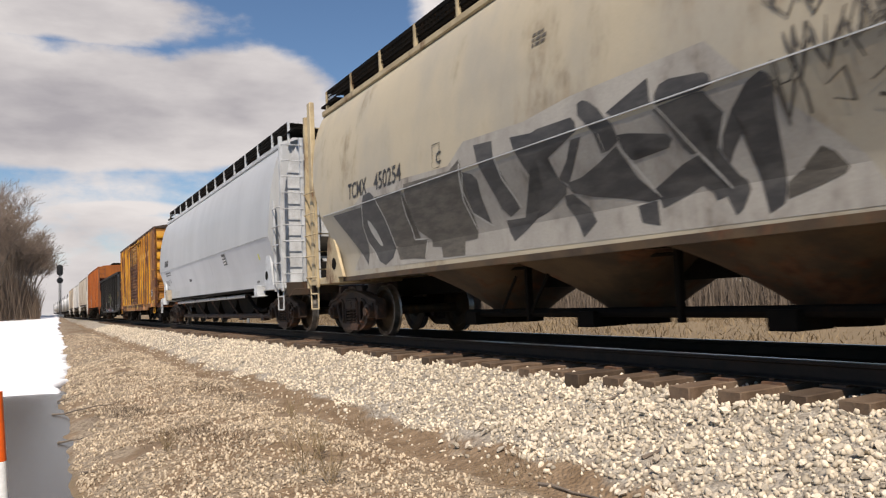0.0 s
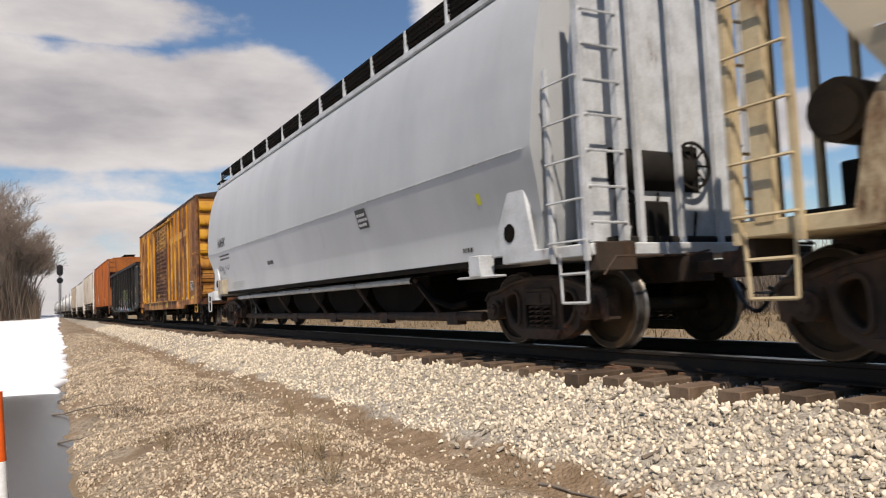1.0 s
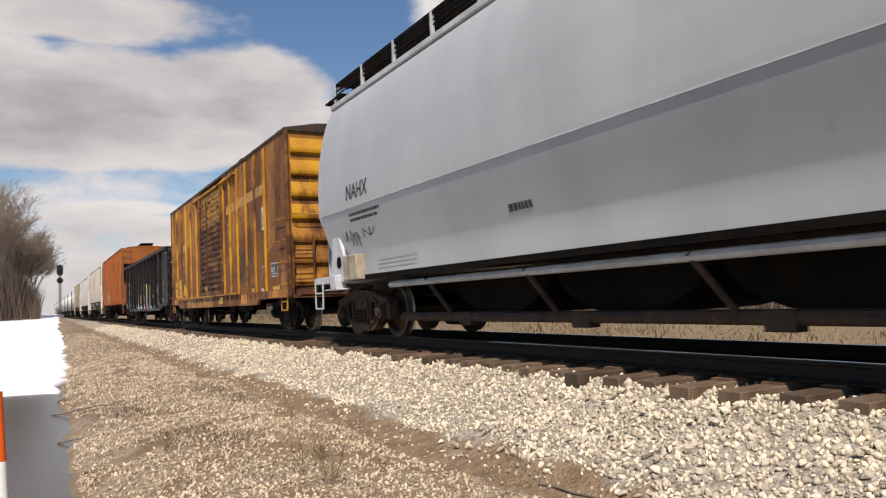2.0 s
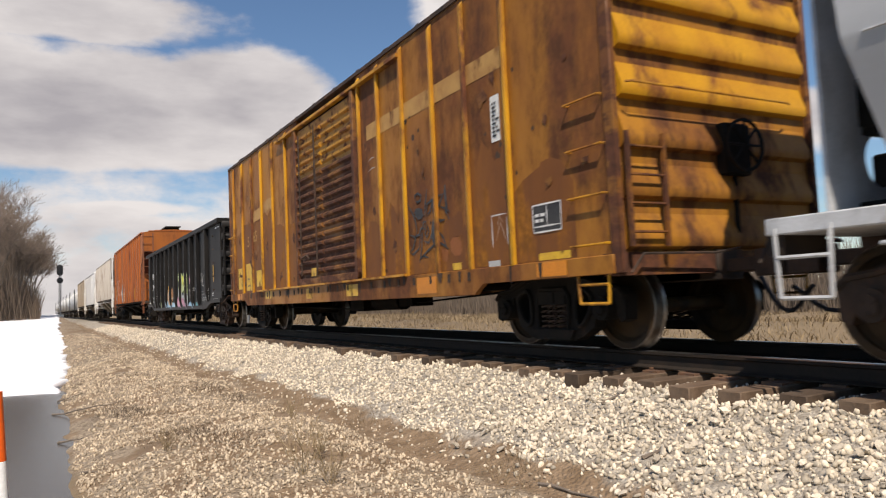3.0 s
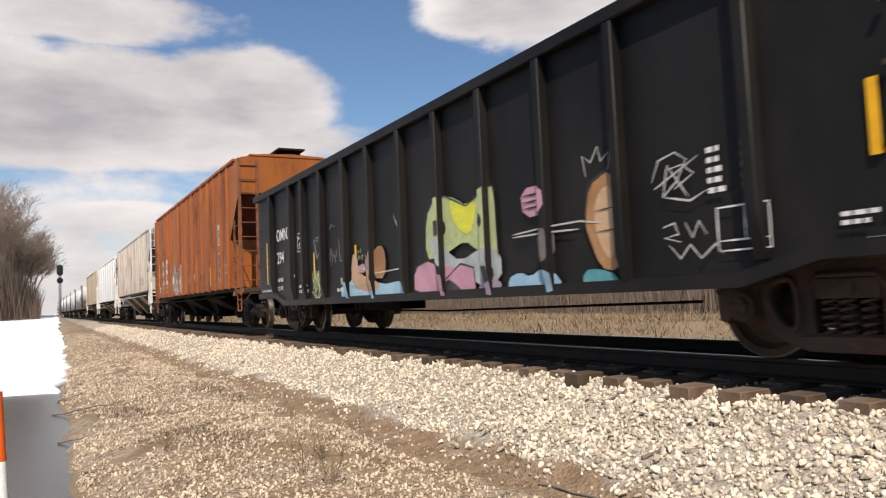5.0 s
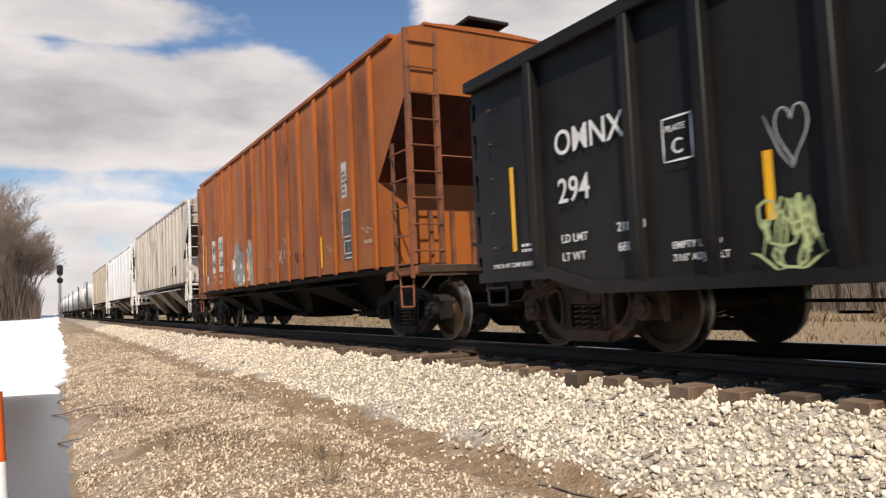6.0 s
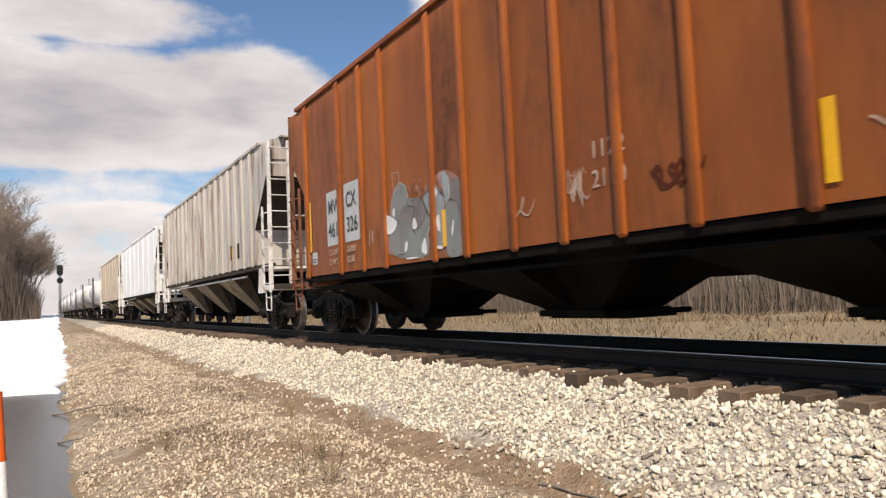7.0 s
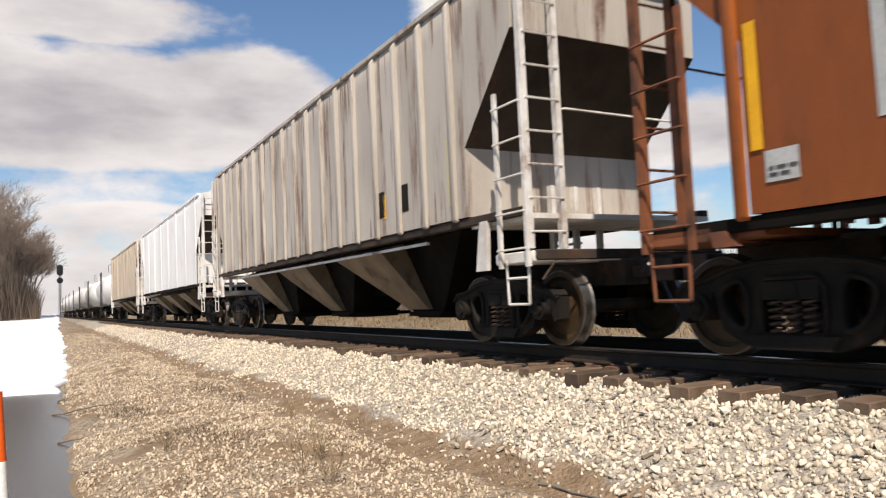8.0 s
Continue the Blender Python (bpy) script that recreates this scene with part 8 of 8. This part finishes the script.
def limb_mesh(name, segs, material, sides):
    vs, fs = [], []
    for p, q, r, r2, _ in segs:
        d = (q - p).normalized()
        a = d.orthogonal().normalized()
        b = d.cross(a)
        o = len(vs)
        for c, rr in ((p, r), (q, r2)):
            for k in range(sides):
                t = k * math.tau / sides
                vs.append(c + (a * math.cos(t) + b * math.sin(t)) * rr)
        for k in range(sides):
            fs.append((o + k, o + (k + 1) % sides, o + sides + (k + 1) % sides, o + sides + k))
    me = bpy.data.meshes.new(name)
    me.from_pydata([tuple(v) for v in vs], [], fs)
    me.materials.append(material)
    return me


def bare_tree(x, y, height, seed):
    rng = random.Random(seed)
    tree = thing("tree", "tall leafless deciduous tree with grey bark behind the snow", "tree", "bare trees by the line")
    tree.location = (x, y, ground_z(x, y) - 0.05)
    segs = []
    trunk_h = height * 0.34
    segs.append((Vector((0, 0, 0)), Vector((0.1, 0, trunk_h * 0.5)), height * 0.016, height * 0.0135, 9))
    segs.append((Vector((0.1, 0, trunk_h * 0.5)), Vector((0, 0.1, trunk_h)), height * 0.0135, height * 0.012, 9))
    top = Vector((0, 0.1, trunk_h))
    for k in range(4):
        a = k * math.tau / 4 + rng.uniform(-0.5, 0.5)
        d = Vector((math.cos(a) * 0.45, math.sin(a) * 0.45, 1)).normalized()
        grow(segs, top - Vector((0, 0, trunk_h * rng.uniform(0, 0.3))), d, height * rng.uniform(0.26, 0.34), height * 0.0075, 4, rng)
    thick = [s for s in segs if s[4] > 2]
    thin = [s for s in segs if s[4] <= 2]
    piece("trunk", limb_mesh("trunk", thick, M["bark"], 6), tree)
    piece("crown", limb_mesh("crown", [(p, q, max(r, 0.014), max(r2, 0.010), dd) for p, q, r, r2, dd in thin], M["twig"], 3), tree, label="fine bare twigs")
    return tree


def blades(name, label, category, count, place, material, seed):
    """Thin upright blades or twigs as one mesh; place(rng) gives x, y, height, width and lean."""
    rng = random.Random(seed)
    vs, fs = [], []
    for _ in range(count):
        x, y, h, w, lean = place(rng)
        z = ground_z(x, y) - 0.03
        a = rng.uniform(0, math.pi)
        dx, dy = math.cos(a) * w / 2, math.sin(a) * w / 2
        lx, ly = rng.uniform(-1, 1) * lean * h, rng.uniform(-1, 1) * lean * h
        o = len(vs)
        vs += [(x - dx, y - dy, z), (x + dx, y + dy, z), (x + dx * 0.8 + lx * 0.4, y + dy * 0.8 + ly * 0.4, z + h * 0.55),
               (x - dx * 0.8 + lx * 0.4, y - dy * 0.8 + ly * 0.4, z + h * 0.55), (x + lx, y + ly, z + h)]
        fs += [(o, o + 1, o + 2, o + 3), (o + 3, o + 2, o + 4)]
    me = bpy.data.meshes.new(name)
    me.from_pydata(vs, [], fs)
    me.materials.append(material)
    return tagged(new(name, me), label, category, kind="stuff")


def make_growth():
    rng = random.Random(21)
    spots = [(-86, -4.2, 14.5), (-92, -1.6, 10.0), (-98, -6.2, 16), (-106, -1.0, 10.5), (-114, -3.2, 12), (-120, -8, 16), (-128, -0.6, 11), (-80, -7.5, 16), (-140, -4.0, 14)]
    for i, (x, y, h) in enumerate(spots):
        bare_tree(x, y, h, 40 + i)

    def left_thicket(r):
        x = r.uniform(-125, -82)
        y = r.uniform(-14, 0.2) - max(0, (-x - 105) * 0.02)
        edge = max(0.15, min(1.0, (0.6 - y) / 3.0))
        return x, y, r.uniform(1.0, 8.5) * (0.35 + 0.65 * edge), r.uniform(0.02, 0.06), 0.30
    blades("thicket", "brown leafless thicket at the foot of the bare trees", "thicket", 14000, left_thicket, M["brush"], 3)

    def woods(r):
        x = r.uniform(-150, 40)
        y = r.uniform(31, 46)
        n = 0.5 + 0.5 * noise.noise((x * 0.11, y * 0.2, 1))
        return x, y, r.uniform(1.2, 3.2) + 2.6 * n * r.random(), r.uniform(0.02, 0.06), 0.30
    blades("woods", "grey-brown leafless brush along the far field", "woods", 52000, woods, M["woods"], 4)

    def field(r):
        x = r.uniform(-110, 25)
        y = 11 + 22 * r.random() ** 1.2
        return x, y, r.uniform(0.06, 0.30) * (0.6 + 0.8 * (noise.noise((x * 0.3, y * 0.3, 6)) + 0.5)), r.uniform(0.015, 0.045), 1.0
    blades("field_grass", "dry straw-coloured grass in the field beyond the track", "grass", 90000, field, M["straw"], 5)

    def mound(r):
        a, q = r.uniform(0, math.tau), r.random() ** 0.6
        return -8.7 + 2.6 * q * math.cos(a), 19.5 + 1.6 * q * math.sin(a), r.uniform(0.5, 1.75) * (1.1 - 0.7 * q), r.uniform(0.02, 0.05), 0.45
    blades("grass_clump", "tall pale clump of dry grass in the field", "grass", 2600, mound, M["straw"], 6)

    def toe(r):
        x = -2 - 20 * r.random() ** 1.5
        y = 3.40 + r.gauss(0, 0.15) + 0.15 * noise.noise((x * 0.8, 0, 2))
        k = max(0.0, noise.noise((x * 0.9, y * 0.6, 8)) + 0.25)
        return x, y, r.uniform(0.02, 0.10) * (0.3 + 1.6 * k), r.uniform(0.003, 0.007), 0.7
    blades("dry_grass", "sparse dry grass along the foot of the ballast", "grass", 5200, toe, M["straw"], 7)

    def bench(r):
        x = -3.5 - 16 * r.random() ** 1.3
        y = r.uniform(shore(x) + 0.05, 3.0)
        k = max(0.0, noise.noise((x * 0.55 + y * 0.35, y * 1.3 - x * 0.4, 9)))
        return x, y, r.uniform(0.012, 0.075) * (0.2 + 4.6 * k), r.uniform(0.002, 0.006), 0.9
    blades("dead_weeds", "thin dead weeds between the gravel of the bench", "grass", 30000, bench, M["brush"], 8)


def weed(x, y, h, seed):
    rng = random.Random(seed)
    ob = thing("weed", "dry branching brown weed stalk standing in the gravel", "weed", "dry weeds")
    ob.location = (x, y, ground_z(x, y) - 0.02)
    segs = []
    for _ in range(9):
        d = Vector((rng.uniform(-0.55, 0.55), rng.uniform(-0.55, 0.55), 1)).normalized()
        grow(segs, Vector((rng.uniform(-0.03, 0.03), rng.uniform(-0.03, 0.03), 0)), d, h * rng.uniform(0.5, 1.0), 0.0035, 1, rng, 0.5)
    piece("stalk", limb_mesh("stalk", [(p, q, max(r, 0.0022), max(r2, 0.0018), dd) for p, q, r, r2, dd in segs], M["straw"], 3), ob)


def stick(x, y, length, angle, rise_, seed):
    rng = random.Random(seed)
    bm = bmesh.new()
    p = Vector((0, 0, 0))
    pts = [p]
    for k in range(6):
        p = p + Vector((math.cos(angle), math.sin(angle), rise_ + rng.uniform(-0.12, 0.12))) * (length / 6)
        p.y += rng.uniform(-0.02, 0.02)
        pts.append(p)
    add_pipe(bm, pts, [0.018 * 0.85 ** k for k in range(7)], 6)
    ob = new("stick", to_mesh("stick", bm, M["bark"]))
    ob.location = (x, y, max(ground_z(x, y), WATER_Z) + 0.015)
    tagged(ob, "dark fallen stick at the edge of the meltwater", "stick", "sticks on the bank")


# ---------------------------------------------------------------- signals and marker
def signal(x, y, top, heads, label):
    z0 = ground_z(x, y)
    ob = thing("signal", label, "railway signal", "line signals", (x, y, z0))
    bm = bmesh.new()
    add_tube(bm, (0, 0, 0.25), (0, 0, top - z0 - 0.2), 0.075, 12)
    part("mast", bm, M["signal_pole"], ob)
    bm = bmesh.new()
    add_box(bm, -0.35, 0.35, -0.35, 0.35, -0.1, 0.28)
    part("base", bm, M["label_grey"], ob, "concrete base", bevel=0.03)
    for hz, tall in heads:
        h = hz - z0
        bm = bmesh.new()
        n = 24
        ring = [(0.33 * math.cos(k * math.tau / n), (tall / 2 - 0.33) * (1 if math.sin(k * math.tau / n) > 0 else -1) + 0.33 * math.sin(k * math.tau / n)) for k in range(n)]
        add_prism_x(bm, [(a, h + b) for a, b in ring], 0.12, 0.15)
        head = part("backboard", bm, M["signal_black"], ob, "black oval backboard")
        bm = bmesh.new()
        lamps = max(1, int((tall - 0.2) / 0.36))
        for k in range(lamps):
            zz = h + (k - (lamps - 1) / 2) * 0.34
            add_tube(bm, (0.15, 0, zz), (0.42, 0, zz - 0.02), 0.12, 14)
        add_box(bm, -0.08, 0.14, -0.16, 0.16, h - tall / 2 + 0.12, h + tall / 2 - 0.12)
        part("lamp_hood", bm, M["signal_black"], head)
    bm = bmesh.new()
    for s in (-0.16, 0.16):
        add_tube(bm, (-0.25, s, 0.2), (-0.25, s, top - z0 - 0.9), 0.016, 5)
    for k in range(int((top - z0 - 1.2) / 0.32)):
        add_tube(bm, (-0.25, -0.16, 0.4 + k * 0.32), (-0.25, 0.16, 0.4 + k * 0.32), 0.012, 5)
    part("ladder", bm, M["signal_pole"], ob)
    return ob, z0


def make_small_things():
    signal(-94.5, 2.3, 6.3, ((5.75, 1.3), (4.55, 0.7)), "line-side signal mast with two dark heads")
    ob, z0 = signal(-37.7, 9.5, 8.3, ((7.72, 1.35),), "tall signal mast with one black oval head beyond the track")
    bm = bmesh.new()
    add_tube(bm, (0.1, 0, 6.02 - z0), (0.1, 0, 6.32 - z0), 0.42, 16)
    add_box(bm, -0.5, 0.6, -0.45, 0.45, 5.96 - z0, 6.0 - z0)
    part("service_platform", bm, M["equipment"], ob)
    gz = ground_z(-7.3, -0.245)
    post = thing("marker_post", "orange and white plastic marker post leaning in the ditch", "marker post", loc=(-7.3, -0.243, gz))
    post.rotation_euler = (0.047, 0, 0)
    for a, b, m, n in ((0, -0.57 - gz, "post_white", "lower_sleeve"), (-0.57 - gz, 0.02 - gz, "post_orange", "upper_sleeve")):
        bm = bmesh.new()
        add_tube(bm, (0, 0, a), (0, 0, b), 0.045, 20)
        part(n, bm, M[m], post, "white band" if m == "post_white" else "orange band", bevel=0.004)
    weed(-6.25, 2.02, 0.50, 1)
    weed(-5.9, 2.15, 0.30, 4)
    weed(-8.3, 1.2, 0.22, 5)
    weed(-6.7, 2.3, 0.25, 2)
    weed(-9.4, 2.9, 0.22, 3)
    stick(-14.9, 0.22, 1.9, 0.55, 0.16, 1)
    stick(-17.0, 0.35, 0.9, 0.5, 0.2, 2)
    stick(-11.6, 0.24, 0.5, 0.7, 0.2, 3)
    stick(-4.05, 3.9, 0.30, 1.3, 0.3, 4)
    stick(-5.2, 4.55, 0.22, 1.2, 0.5, 5)
    stick(-4.6, 3.35, 0.7, 0.1, 0.02, 6)
    stick(-9.0, 0.42, 0.35, 0.6, 0.15, 7)


make_growth()
make_small_things()


# ---------------------------------------------------------------- broken stone, laid last
BALLAST = spread("ballast", [(-9.5, 0.5, 3.35, 5.08, 620, 0.016, 0.040), (-22, -9.5, 3.35, 5.08, 420, 0.018, 0.042), (-60, -22, 3.4, 5.08, 110, 0.025, 0.05),
                             (-24, 1, 5.08, 7.8, 90, 0.018, 0.040), (-16, 1, 5.0, 5.65, 170, 0.014, 0.028)], M["stone"], 1, "pale limestone ballast of broken stones beside the ties", "ballast")
spread("gravel", [(-11, -1.5, 0.1, 3.45, 600, 0.009, 0.030), (-26, -11, 0.1, 3.45, 300, 0.013, 0.036), (-50, -26, 0.3, 3.45, 50, 0.02, 0.045)], M["gravel"], 2, "brown-grey gravel strewn over the bench", "gravel")


def loose_stones():
    """The nearest larger stones, one by one."""
    rng = random.Random(77)
    shapes, faces = stone_shapes(rng, 10)
    meshes = []
    for s in shapes:
        me = bpy.data.meshes.new("stone")
        me.from_pydata([tuple(v) for v in s], [], [tuple(int(i) for i in f) for f in faces])
        me.materials.append(M["loose"])
        meshes.append(me)
    for _ in range(280):
        x, y = rng.uniform(-6.5, -1.6), rng.uniform(3.5, 5.0)
        r = rng.uniform(0.030, 0.052)
        ob = new("stone", meshes[rng.randrange(10)])
        ob.parent = BALLAST
        ob.location = (x, y, ground_z(x, y) + r * 0.7)
        ob.rotation_euler = (rng.uniform(0, 6), rng.uniform(0, 6), rng.uniform(0, 6))
        ob.scale = (r, r, r)


loose_stones()


# ---------------------------------------------------------------- the train rolls by at an even speed
def motions():
    for car, x0 in CARS:
        walk(car, [(float(t), pose(x0 + SPEED * t, TRACK_Y, 0)) for t in range(9)])
    step = 2 / FPS
    n = int(round(8.0 / step))
    for w, x in ROLLING:
        walk(w, [(k * step, pose(x, 0, WHEEL_R, 0, math.degrees(SPEED * k * step / WHEEL_R) % 360, 0)) for k in range(n + 1)])


motions()
